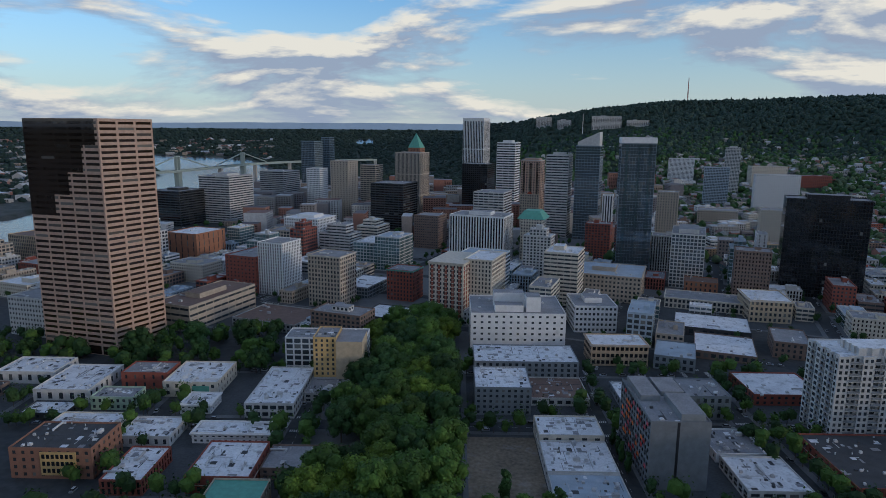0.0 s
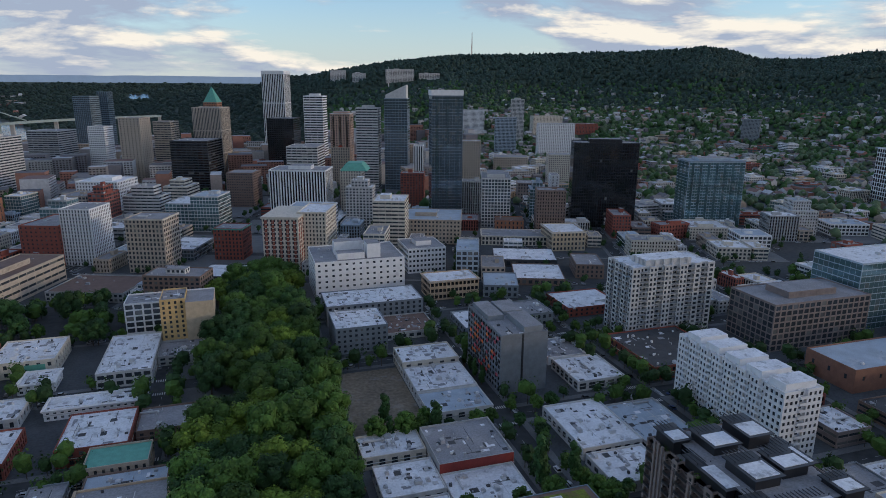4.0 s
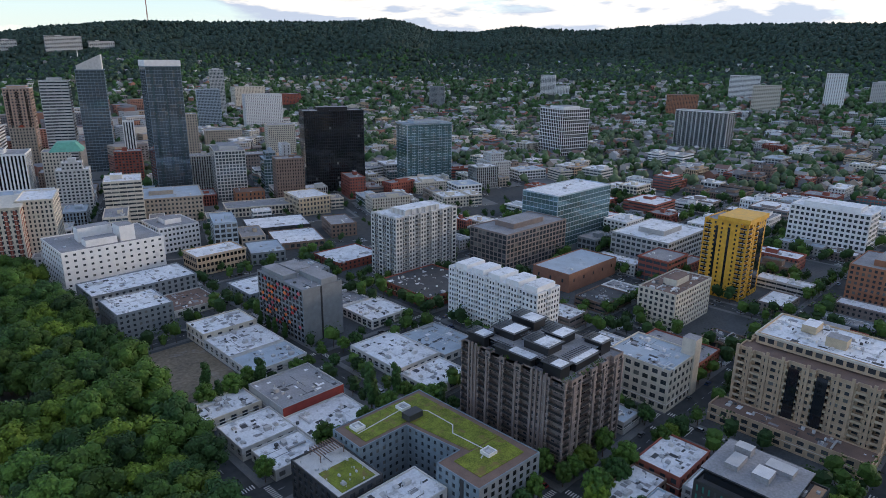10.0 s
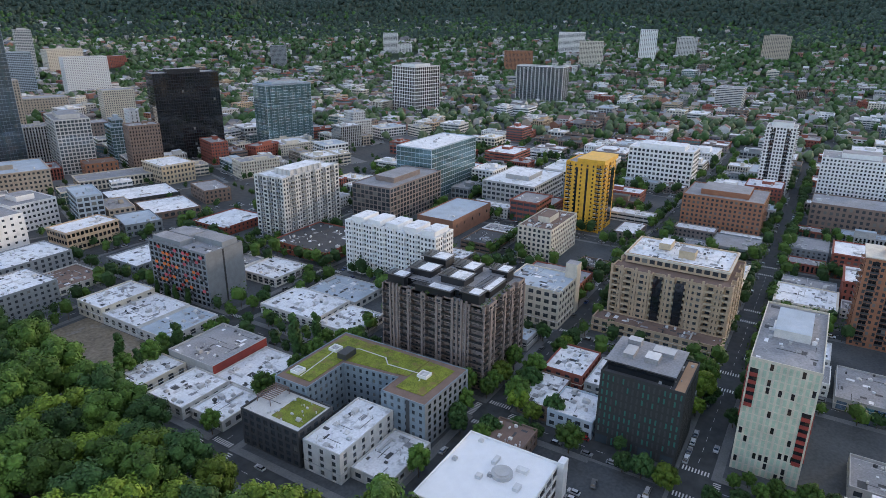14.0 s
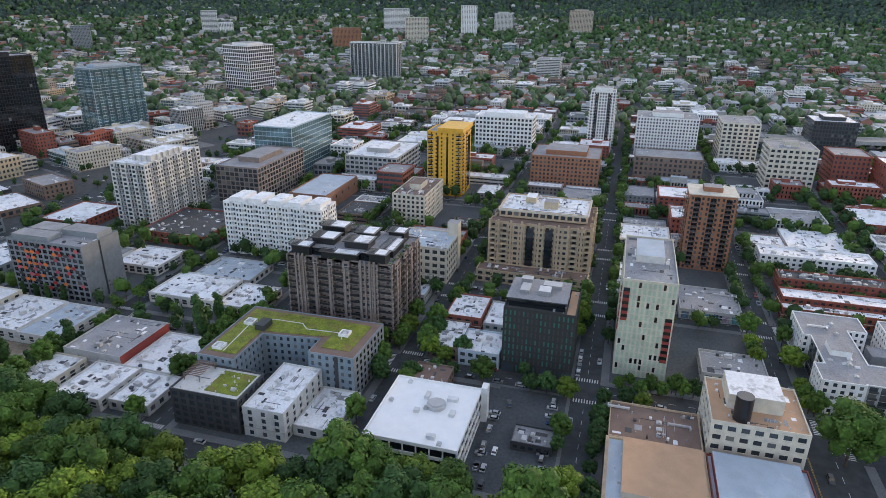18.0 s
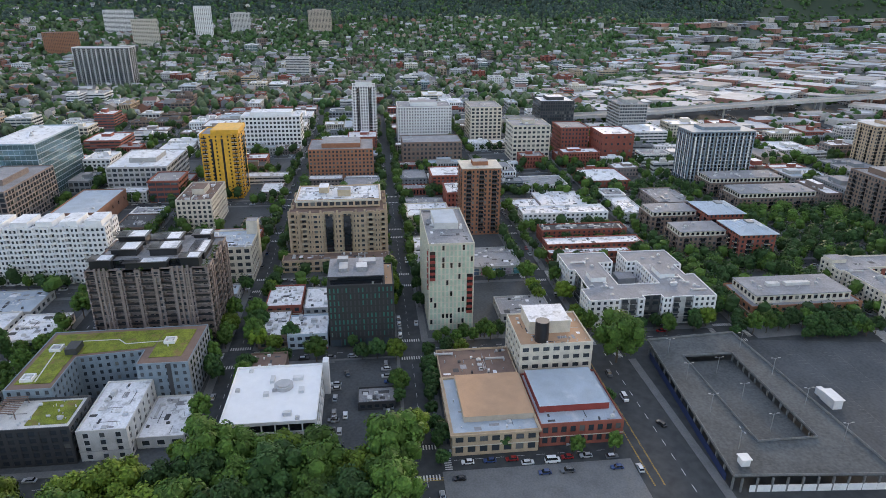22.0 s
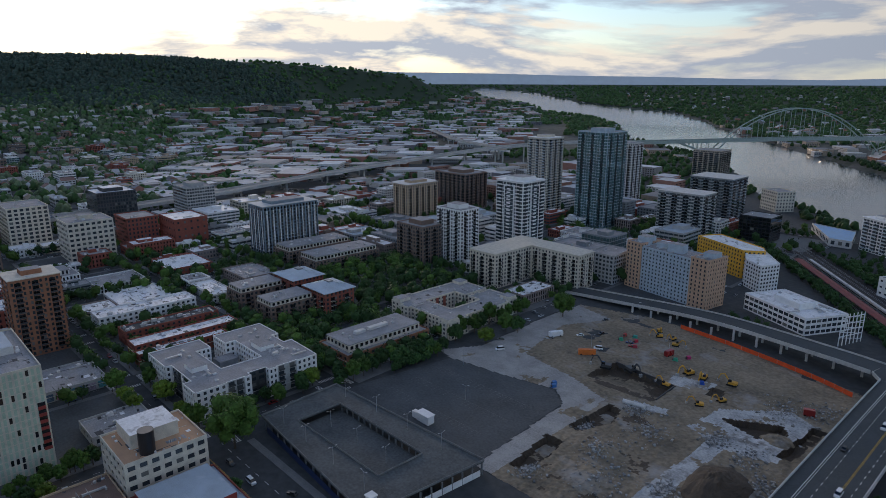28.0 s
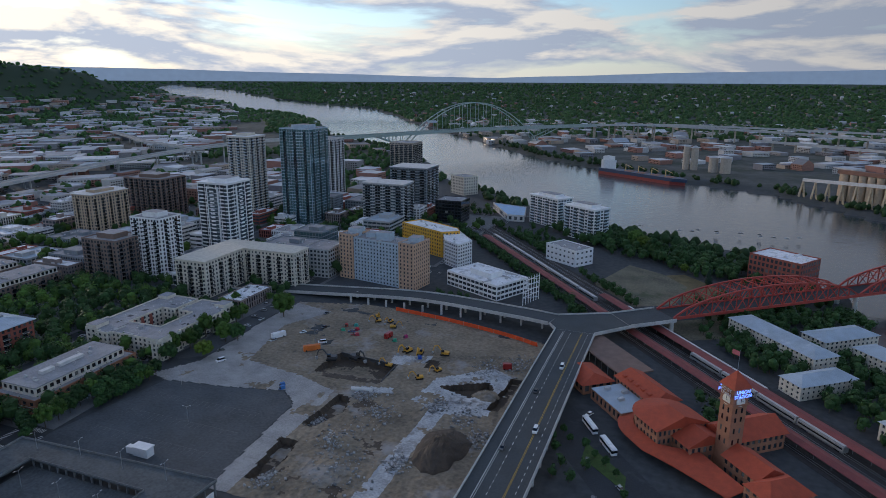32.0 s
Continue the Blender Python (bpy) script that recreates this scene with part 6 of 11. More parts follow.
building("office_building", "pale office with rows of small square windows", "office building", D(-300, 451, 34, 30, 165, 75), 30, PALE, ROOF_GREY, fh=3.5, bw=2.8, ww=.45, wh=.45)
building("shop_building", "pale green two-storey house", "house", R(-200, 331, -176, 346), 8, GREENISH, ROOF_GREY, fh=3.5, bw=3.5, ww=.5, units=2)
building("shop_building", "low shed with a white strip roof", "shed", R(-232, 318, -207, 334), 4, DARK, ROOF_WHITE, fh=3, bw=4, ww=.4, units=1)
building("office_building", "tan office with a brown roof across the boulevard", "office building", D(-480, 720, 46, 42), 30, BUFF, ROOF_BROWN, fh=4, bw=3, ww=.5, wh=.7)
building("office_building", "dark red low brick building", "office building", D(-420, 640, 40, 34), 14, BRICK, ROOF_GREY, fh=4, bw=4, ww=.4)
chap = building("hall", "small stone hall with a green copper hipped roof", "hall", R(-100, 232, -76, 248), 9, TANSTONE, COPPER, fh=4, bw=3, ww=.4, units=0)
building("office_building", "tan classical building with a cornice by the park", "office building", R(-98, 178, -66, 214), 11, BUFF, ROOF_GREY, fh=4, bw=3.6, ww=.4, wh=.6, units=4, cornice=BUFF)
building("office_building", "low dark office by the park", "office building", R(-98, 214.5, -68, 230), 7, BROWN, ROOF_BLUE, fh=3.5, bw=4, ww=.5, units=3)
building("shop_building", "low dark roofed restaurant pavilion", "shop building", D(224, 464, 55, 42), 7, DARK, ROOF_WHITE, fh=5, bw=5, ww=.6, units=7)
building("shop_building", "low white roofed market hall with signs", "shop building", D(206, 415, 40, 44), 6, BROWN, ROOF_WHITE, fh=5, bw=5, ww=.6, units=8)
building("shop_building", "grey loft with rooftop plant", "office building", D(158, 398, 26, 34), 10, GREY, ROOF_BLUE, fh=4, bw=4, ww=.5, units=5)
building("shop_building", "brick corner shop with a flat roof", "shop building", D(246, 424, 23, 36), 12, BROWN, ROOF_GREY, fh=4, bw=4, ww=.4, units=4)
dress(building("office_tower", "tall dark glass tower with a white crown band", "tower", turned(200, 712, 36, 32, -10), 142, SLATE, fh=3.6, bw=3, ww=.94, wh=.9, glass_mat=GLASS_BLUE, penthouse=.6), step=9, width=2.4, stack=False, pane=GLASS_TEAL)
building("office_tower", "blue grey glass tower with a stepped crown and mast", "tower", turned(194, 931, 34, 34, -20), 134, SLATE, fh=3.8, bw=4, ww=.92, wh=.8, glass_mat=GLASS_BLUE, penthouse=.7)
building("office_tower", "pale tower banded with ribbon windows", "tower", turned(155, 952, 33, 33, -20), 120, PALE, fh=3.8, bw=8, ww=.97, wh=.45, style="ribbon", penthouse=.5)
building("office_tower", "white tower with even ribbon windows", "tower", turned(89, 1060, 31, 31, -20), 135, WHITE, fh=3.9, bw=9, ww=.96, wh=.5, style="ribbon", penthouse=.5)
dress(building("office_tower", "pink granite tower with rounded top", "tower", turned(123, 1006, 31, 31, -20), 109, PINK, fh=3.8, bw=4, ww=.5, wh=.5, penthouse=.7), step=8, width=3, stack=False, pane=GLASS_BRONZE, crown=PALE)
building("office_tower", "tall white tower with dark vertical window strips", "tower", turned(47, 1369, 45, 45, -20), 178, WHITE, fh=60, bw=3.4, ww=.5, wh=.97, glass_mat=GLASS_DARK, units=0, parapet=6)
building("office_block", "brown stone tower with narrow vertical windows", "tower", turned(-75, 1168, 47, 47, -20), 114, TANSTONE, fh=40, bw=2.6, ww=.4, wh=.95, units=3)
building("office_block", "brick tower below a copper pyramid", "tower", turned(-76, 1310, 26, 26, -20), 118, ORANGE_BRICK, fh=3.6, bw=3, ww=.4, units=0)
building("office_block", "pale office block with deep ribbon windows", "office building", turned(-380, 1069, 61, 61, -20), 77, PALE, fh=3.8, bw=9, ww=.95, wh=.5, style="ribbon", penthouse=.5)
building("office_block", "black glass office block with pale bands", "office building", turned(-445, 1030, 56, 56, -20), 56, DARK, fh=3.8, bw=9, ww=.96, wh=.6, style="ribbon", glass_mat=GLASS_DARK, penthouse=.4)
building("office_block", "grey rounded office block with window bands", "office building", turned(-346, 1278, 55, 55, -20), 72, MIDGREY, fh=3.8, bw=9, ww=.95, wh=.5, style="ribbon")
building("office_tower", "dark blue glass tower", "tower", turned(-325, 1480, 35, 35, -20), 126, SLATE, fh=4, bw=4, ww=.85, wh=.75, glass_mat=GLASS_BLUE, units=0)
building("office_tower", "slim blue glass tower", "tower", turned(-298, 1531, 22, 22, -20), 134, SLATE, fh=4, bw=4, ww=.85, wh=.75, glass_mat=GLASS_BLUE, units=0)
building("office_block", "tan concrete slab with a few openings", "office building", turned(-187, 1099, 34, 34, -20), 101, TANSTONE, fh=3.6, bw=6, ww=.3, wh=.4)
building("office_block", "white ribbed office slab", "office building", turned(-252, 1186, 28, 28, -20), 83, WHITE, fh=3.6, bw=3, ww=.6, wh=.4)
building("office_block", "dark low office block", "office building", turned(-94, 1020, 56, 56, -20), 72, DARK, fh=3.8, bw=8, ww=.95, wh=.6, style="ribbon", glass_mat=GLASS_DARK)
building("hotel", "cream brick tower with a green copper roof", "hotel", turned(93, 738, 25, 25, -20), 57, CREAM, fh=3.5, bw=3, ww=.45, wh=.55, units=0)
building("office_block", "pale mid-rise office with a flat roof", "office building", turned(55, 897, 43, 43, -20), 71, PALE, fh=3.6, bw=7, ww=.93, wh=.5, style="ribbon")
building("office_block", "tan mid-rise with window bands", "office building", turned(-147, 1154, 30, 30, -20), 92, TANSTONE, fh=3.6, bw=6, ww=.9, wh=.45, style="ribbon")
building("office_block", "black flat-topped office slab", "office building", turned(45, 1170, 47, 47, -20), 95, BLACK, fh=3.6, bw=4, ww=.8, wh=.7, glass_mat=GLASS_DARK)
building("apartment_tower", "white and dark striped tower", "tower", turned(200, 832, 13, 13, -20), 74, WHITE, fh=30, bw=3, ww=.5, wh=.96, units=1)
building("apartment_tower", "slim pale glass apartment tower", "tower", turned(640, 1500, 32, 26, -20), 119, PALE, fh=3.2, bw=3, ww=.7, wh=.6, glass_mat=GLASS_BLUE, penthouse=.5)
building("apartment_tower", "blue glass apartment tower", "tower", turned(549, 1358, 48, 34, -20), 82, LIGHTBLUE, fh=3.2, bw=3, ww=.75, wh=.65, glass_mat=GLASS_BLUE)
building("hotel", "white hotel slab with small windows", "hotel", turned(640, 1288, 80, 34, -17), 72, WHITE, fh=3.2, bw=4, ww=.35, wh=.5)
building("hotel", "brown brick hotel slab", "hotel", turned(746, 1550, 80, 30, -5), 75, CREAM, fh=3.2, bw=4, ww=.35, wh=.5)
building("office_block", "red brick block with a flat roof", "office building", turned(838, 1515, 68, 30, -10), 56, BRICK, fh=3.5, bw=4, ww=.4)
building("hotel", "white terrace apartments with a flat roof", "apartment building", turned(580, 1660, 62, 36, -20), 87, WHITE, fh=3.2, bw=3, ww=.5)
building("office_block", "classical stone block with a green roof edge", "office building", turned(446, 1087, 62, 40, -20), 26, TANSTONE, fh=4, bw=4, ww=.4, wh=.5, cornice=CREAM)
building("office_block", "grey stone block with arched base", "office building", turned(339, 776, 30, 30, -20), 27, TAUPE, fh=4, bw=3.5, ww=.45, wh=.55, cornice=TAUPE)
building("apartment_building", "white six-storey block with a flat roof", "apartment building", turned(448, 892, 42, 34, -20), 50, CREAM, fh=3.3, bw=3, ww=.45)
building("office_block", "white blank-sided tower with a flat roof", "office building", turned(322, 668, 10, 24, -20), 52, WHITE, fh=3.3, bw=5, ww=.25)
building("office_block", "deco block with a green stripe", "office building", turned(288, 865, 27, 27, -20), 76, TANSTONE, fh=3.5, bw=3.5, ww=.45)
building("office_block", "white cube with small windows", "office building", turned(324, 986, 28, 28, -20), 32, WHITE, fh=3.5, bw=3.5, ww=.4)
building("office_block", "dark red brick block", "office building", turned(-30, 849, 34, 34, -20), 44, BROWN, fh=3.4, bw=3, ww=.5, wh=.4)
dress(building("apartment_tower", "blue-green glass apartment tower", "tower", turned(465, 572, 63, 30, -14), 75, LIGHTBLUE, fh=3.3, bw=3, ww=.93, wh=.86, glass_mat=GLASS_TEAL, penthouse=.6, lights=1), step=9, width=3, pane=GLASS_TEAL, stack=False, crown=SLATE)
building("office_tower", "black glass tower with fine mullions", "tower", turned(354, 613, 70, 32, -22.5), 94, BLACK, fh=3.4, bw=2.6, ww=.85, wh=.85, glass_mat=GLASS_DARK, penthouse=.5)
building("office_building", "white gridded tower with dark windows", "office building", turned(816, 608, 57, 57, -14), 75, WHITE, fh=5.5, bw=4.5, ww=.72, wh=.8, glass_mat=GLASS_DARK, penthouse=.6)
dress(building("apartment_building", "white apartment slab with wavy balconies", "apartment building", turned(1066, 482, 30, 96, 0), 66, WHITE, fh=3.2, bw=3, ww=.8, wh=.6, glass_mat=GLASS_BLUE), step=8, width=5)
building("apartment_building", "salmon apartment block against the hill", "apartment building", turned(1487, 730, 30, 74, 27), 69, ORANGE_BRICK, z0=15, fh=3.2, bw=3.5, ww=.4)
building("apartment_building", "white round-cornered apartment block by the woods", "apartment building", turned(1714, 671, 36, 74, 20), 113, WHITE, z0=45, fh=3.2, bw=6, ww=.9, wh=.4, style="ribbon")
building("apartment_building", "tan terrace apartments by the woods", "apartment building", turned(1608, 575, 36, 62, 20), 94, CREAM, z0=25, fh=3.2, bw=4, ww=.6, wh=.45)
building("apartment_tower", "white twin balconied block on the slope", "apartment building", turned(1436, 1106, 26, 40, 30), 107, WHITE, z0=40, fh=3.2, bw=5, ww=.9, wh=.5, style="ribbon")
building("apartment_tower", "slim grey tower on the slope", "tower", turned(1159, 1271, 26, 40, 40), 77, GREY, z0=15, fh=3.2, bw=3, ww=.5)
building("apartment_tower", "tall white slab tower below the woods", "tower", turned(1697, 450, 24, 44, 15), 124, WHITE, z0=30, fh=3.2, bw=5, ww=.4, wh=.5)
building("apartment_building", "pale twin-topped apartment block by the woods", "apartment building", turned(1802, 372, 30, 52, 15), 103, PALE, z0=40, fh=3.2, bw=4, ww=.5, wh=.5, penthouse=.6)
building("apartment_building", "tan terrace block below the woods", "apartment building", turned(1818, 151, 34, 66, 5), 112, TANSTONE, z0=40, fh=3.2, bw=4, ww=.5, wh=.5, penthouse=.6)
building("apartment_building", "low white apartment block on the slope", "apartment building", turned(1452, 1068, 20, 38, 30), 78, WHITE, z0=40, fh=3.2, bw=4, ww=.7, wh=.5)
dress(building("apartment_tower", "white gridded apartment tower with dark windows", "tower", turned(543, 22, 22, 25, 0), 63, WHITE, fh=3.1, bw=2.8, ww=.6, wh=.6, penthouse=.7), step=9, width=3.2)
building("apartment_building", "white block with regular square windows", "apartment building", turned(550, -44, 40, 60, 0), 40, WHITE, fh=3.3, bw=3, ww=.5, wh=.55, penthouse=.5, units=6)
building("warehouse", "cream warehouse with broad steel windows", "warehouse", turned(545, -112, 45, 35, 0), 40, CREAM, fh=4, bw=5, ww=.6, wh=.6, units=5)
building("warehouse", "cream concrete building with factory windows", "warehouse", turned(452, -142, 35, 38, 0), 36, CREAM, fh=4.2, bw=4.5, ww=.6, wh=.5, penthouse=.3, units=5)
building("office_building", "black-clad office block with a white roof", "office building", turned(606, -211, 40, 42, 0), 36, DARK, ROOF_WHITE, fh=3.8, bw=3, ww=.7, wh=.7, penthouse=.5)
building("office_building", "red brick office block with arched windows", "office building", turned(473, -193, 35, 29, 0), 29, BRICK, fh=4, bw=3.5, ww=.45, cornice=BRICK)
building("warehouse", "red brick shed with a white roof", "warehouse", turned(445, -228, 40, 32, 0), 28, BRICK, ROOF_WHITE, fh=6, bw=6, ww=.3, wh=.3, units=4)
building("office_building", "grey glazed office block", "office building", turned(552, -285, 40, 33, 0), 40, MIDGREY, fh=3.6, bw=3, ww=.75, wh=.6, penthouse=.5)
building("school", "long white building with dark square windows", "school", turned(522, 120, 30, 61, 0), 36, WHITE, ROOF_WHITE, fh=4.5, bw=4, ww=.6, wh=.55, penthouse=.7, units=6)
building("apartment_building", "orange red brick building with rooftop terraces", "apartment building", turned(403, 43, 45, 57, 0), 28, ORANGE_BRICK, fh=3.5, bw=3.4, ww=.5, penthouse=.6, units=6)
building("warehouse", "brown brick warehouse with a grey roof", "warehouse", turned(448, -43, 35, 58, 0), 22, BROWN, fh=4, bw=4, ww=.5, units=7)
building("apartment_building", "pale slab with window bands among trees", "apartment building", turned(1162, 154, 45, 45, 0), 38, PALE, fh=3.2, bw=8, ww=.95, wh=.45, style="ribbon")
dress(building("apartment_tower", "navy and white striped apartment slab", "tower", turned(358, -291, 28, 58, 0), 45, SLATE, fh=3.1, bw=3.4, ww=.55, wh=.75, glass_mat=GLASS_DARK, penthouse=.6), step=6, width=2.6, stack=False, pane=WHITE, crown=PALE)
dress(building("apartment_tower", "slate and cream slender riverside tower", "tower", turned(284, -598, 30, 30, 0), 94, CREAM, fh=3.1, bw=3, ww=.7, wh=.6, glass_mat=GLASS_BLUE, penthouse=.5), step=8, width=3.4, slab=PALE, rail=LIGHTBLUE, bands=PALE, crown=WHITE)
dress(building("apartment_tower", "blue-green mirrored glass apartment tower", "tower", turned(211, -604, 38, 38, 0), 105, LIGHTBLUE, fh=3.2, bw=3, ww=.93, wh=.88, glass_mat=GLASS_TEAL, penthouse=.5), step=12, width=3, pane=GLASS_BLUE, stack=False)
dress(building("apartment_tower", "grey striped riverside tower", "tower", turned(250, -727, 26, 26, 0), 83, PALE, fh=3.2, bw=3, ww=.6, wh=.6, glass_mat=GLASS_BLUE), step=7, width=3, stack=False, pane=GLASS_DARK)
dress(building("apartment_tower", "rounded tan tower beside the river", "tower", turned(292, -1068, 45, 45, 0), 48, TANSTONE, fh=3.1, bw=3, ww=.7, wh=.55), step=9, width=5, slab=CREAM, rail=GLASS_BLUE)
silver = building("apartment_tower", "silver apartment tower with a white grid of balconies", "tower", turned(184.5, -434, 31, 31, 0), 71, WHITE, fh=3.2, bw=4, ww=.8, wh=.75, glass_mat=GLASS_BLUE, penthouse=.6)
dress(silver, step=8, width=3.6, pane=GLASS_BLUE, bands=WHITE, crown=WHITE, rail=WHITE)
for p, q in (((169, -418.5), (169, -449.5)), ((200, -418.5), (169, -418.5))):      # tall glazed middle bays between white frames
    strip(silver, "glazed_bay", p, q, 11, 21, 9, 66, GLASS_BLUE, 1.0)
    for k in range(17):
        strip(silver, "floor_band", p, q, 10.8, 21.2, 9 + k * 3.35, 9.35 + k * 3.35, WHITE, 1.08)
    for a in (10.2, 21.0):
        strip(silver, "white_fin", p, q, a, a + .8, 3, 68, WHITE, 1.4)
dress(building("office_building", "dark brown brick office block", "office building", turned(394, -568, 54, 40, 0), 46, BROWN, fh=3.8, bw=3.5, ww=.6, wh=.6, penthouse=.5), step=7, width=3, stack=True, slab=BROWN, rail=DARK)
dress(building("apartment_building", "tan block with vertical panels and brick ends", "apartment building", turned(367, -467, 25, 46, 0), 45, BUFF, fh=3.2, bw=3.4, ww=.4, wh=.6, penthouse=.5), step=9, width=2.6, stack=False, pane=GLASS_DARK, crown=PALE)
dress(building("office_building", "brown brick building over a glazed base", "apartment building", turned(234, -357, 35, 28, 0), 35, BROWN, fh=3.4, bw=3.2, ww=.5, wh=.6, penthouse=.5, shop=8), step=9, width=3, slab=TAUPE, rail=DARK)
dress(building("apartment_building", "white stepped apartment block", "apartment building", turned(208, -377, 30, 23, 0), 50, WHITE, fh=3.2, bw=3, ww=.55, wh=.6, penthouse=.5), step=8, width=3, slab=WHITE, rail=GLASS_DARK)
dress(building("office_building", "dark curved office block", "office building", turned(118, -624, 49, 30, 0), 47, MIDGREY, fh=3.4, bw=4, ww=.9, wh=.6, style="ribbon", glass_mat=GLASS_BLUE), step=12, width=6, slab=PALE, rail=GLASS_BLUE, crown=PALE)
dress(building("office_building", "dark curved office block with balconies", "office building", turned(124, -712, 48, 40, 0), 54, GREY, fh=3.4, bw=4, ww=.9, wh=.6, style="ribbon", glass_mat=GLASS_BLUE), step=12, width=6, slab=PALE, rail=GLASS_BLUE, crown=PALE)
building("office_building", "black glass riverside block", "office building", turned(57, -665, 31, 30, 0), 26, BLACK, fh=3.4, bw=4, ww=.9, wh=.7, glass_mat=GLASS_DARK)
dress(building("apartment_building", "white riverside condominium with balconies", "apartment building", turned(-51, -689, 44, 22, -35), 32, WHITE, fh=3.1, bw=4, ww=.75, wh=.6, glass_mat=GLASS_BLUE, penthouse=.6), step=9, width=5, slab=WHITE, rail=LIGHTBLUE, pane=GLASS_BLUE, crown=WHITE)
dress(building("apartment_building", "white riverside condominium with balconies", "apartment building", turned(-98, -637, 41, 22, -35), 33, WHITE, fh=3.1, bw=4, ww=.75, wh=.6, glass_mat=GLASS_BLUE, penthouse=.6), step=9, width=5, slab=WHITE, rail=LIGHTBLUE, pane=GLASS_BLUE, crown=WHITE)
building("warehouse", "old white riverside mill with small windows", "mill", turned(104, -845, 31, 25, -35), 26, CREAM, fh=4, bw=4, ww=.45, wh=.5)
building("office_building", "red brick riverside office with white sashes", "office building", turned(-268, -539, 41, 30, -35), 23, BRICK, ROOF_WHITE, fh=4, bw=3.5, ww=.6, wh=.6, units=5)
building("office_building", "low white building in the yard", "office building", turned(-98, -541, 36, 22, -35), 15, WHITE, fh=5, bw=5, ww=.4, wh=.3)
building("office_building", "low pale block behind the tracks", "office building", turned(86, -432, 24, 30, 0), 24, MIDGREY, fh=3.5, bw=3.4, ww=.6)

cream_l = building("apartment_building", "cream condominium in two wings with tall dark bays", "apartment building", [(130, -340), (157, -340), (157, -404), (84, -404), (84, -384), (130, -384)], 28, CREAM, ROOF_GREY, fh=3.1, bw=3.3, ww=.45, wh=.55, units=7, near=True)
dress(cream_l, 9, 2.6, GLASS_DARK, CREAM, DARK, True, None, 3.1, CREAM)
blue_apt = building("apartment_building", "pale blue apartment block with rows of small windows", "apartment building", [(54, -423.5), (11, -415), (7, -435), (50, -443.5)], 35, LIGHTBLUE, ROOF_GREY, fh=2.9, bw=3.0, ww=.42, wh=.5, units=5, near=True)
for q in ([(68, -425), (54.4, -422.3), (50, -445), (64, -448)], [(10.6, -413.7), (-3, -411), (-7, -434), (6.4, -436.5)]):
    building("apartment_building", "salmon brick end bay of the pale blue apartments", "apartment building", q, 37, SALMON, ROOF_GREY, fh=2.9, bw=3.0, ww=.4, wh=.55, units=3, near=True)
for q, z1 in ((R(22, -432, 34, -424), 40.5), (R(52, -440, 62, -430), 40.5), (R(-4, -430, 5, -420), 40), (R(38, -438, 46, -430), 38)):
    box_on(blue_apt, "roof_room", q, 34, z1, LIGHTBLUE, ROOF_GREY)
building("shop_building", "low hall with a bright blue metal roof by the river", "hall", [(34, -752), (-2, -686), (-22, -686), (-12, -738)], 8, PALE, material("bright_blue_roof", (.20, .36, .58), .5, var=.15, scale=.2), fh=5, bw=6, ww=.5, units=0)
# skyline crowns
crown_t = thing("tower_crown", "white open crown band on the dark glass tower", "tower crown")
b = Build()
o4, i4 = turned(200, 712, 37, 33, -10), turned(200, 712, 34, 30, -10)
for e in range(4):
    p, q, r, s = o4[e], o4[(e + 1) % 4], i4[(e + 1) % 4], i4[e]
    k = len(b.v); b.v.extend([(*v, 142) for v in (p, q, r, s)] + [(*v, 148) for v in (p, q, r, s)])
    for f in ((0, 1, 5, 4), (2, 3, 7, 6), (4, 5, 6, 7), (0, 3, 2, 1)):
        b.f.append(tuple(k + i for i in f)); b.m.append(0)
part("band", b, WHITE, crown_t)
slope = thing("tower_crown", "sloping pale crown with a mast on the grey-blue tower", "tower crown")
q4 = turned(194, 931, 30, 30, -20)
b = Build(); k = len(b.v); b.v.extend([(*p, 133) for p in q4] + [(*p, 139 if i in (0, 3) else 153) for i, p in enumerate(q4)])
for f in ((0, 1, 5, 4), (1, 2, 6, 5), (2, 3, 7, 6), (3, 0, 4, 7), (4, 5, 6, 7)):
    b.f.append(tuple(k + i for i in f)); b.m.append(0)
part("wedge", b, PALE, slope)
b = Build(); b.tube((184, 940, 150), (184, 940, 178), .6, .25, 8); part("mast", b, STEEL, slope)
spire = thing("spire_roof", "green copper pyramid on a red brick tower", "roof"); pyramid(spire, "pyramid", -76, 1310, 13, -20, 118, 147, COPPER)
hip = thing("hipped_roof", "green copper hipped roof on the cream tower", "roof"); pyramid(hip, "hip", 82, 652, 14, -20, 67, 75, COPPER, .55)
domed = building("office_building", "stone hall with a red dome behind the square", "office building", turned(122, 1004, 30, 30, -20), 58, TANSTONE, ROOF_GREY, fh=4, bw=3.5, ww=.45, units=0)
b = Build()
for j in range(6):
    t0, t1 = j * math.pi / 12, (j + 1) * math.pi / 12
    b.tube((122, 1004, 58 + 12 * math.sin(t0)), (122, 1004, 58 + 12 * math.sin(t1)), 14 * math.cos(t0), max(14 * math.cos(t1), .3), 20)
part("dome", b, TILE_RED, domed)
aerial = thing("radio_mast", "tall lattice radio mast on the hill crest", "mast")
for dx, dy in ((-2.5, -2), (2.5, -2), (0, 3)):
    b = Build(); b.tube((921 + dx, 2623 + dy, 240), (921 + dx * .2, 2623 + dy * .2, 362), .9, .6, 6); part("leg", b, REDPAINT, aerial)
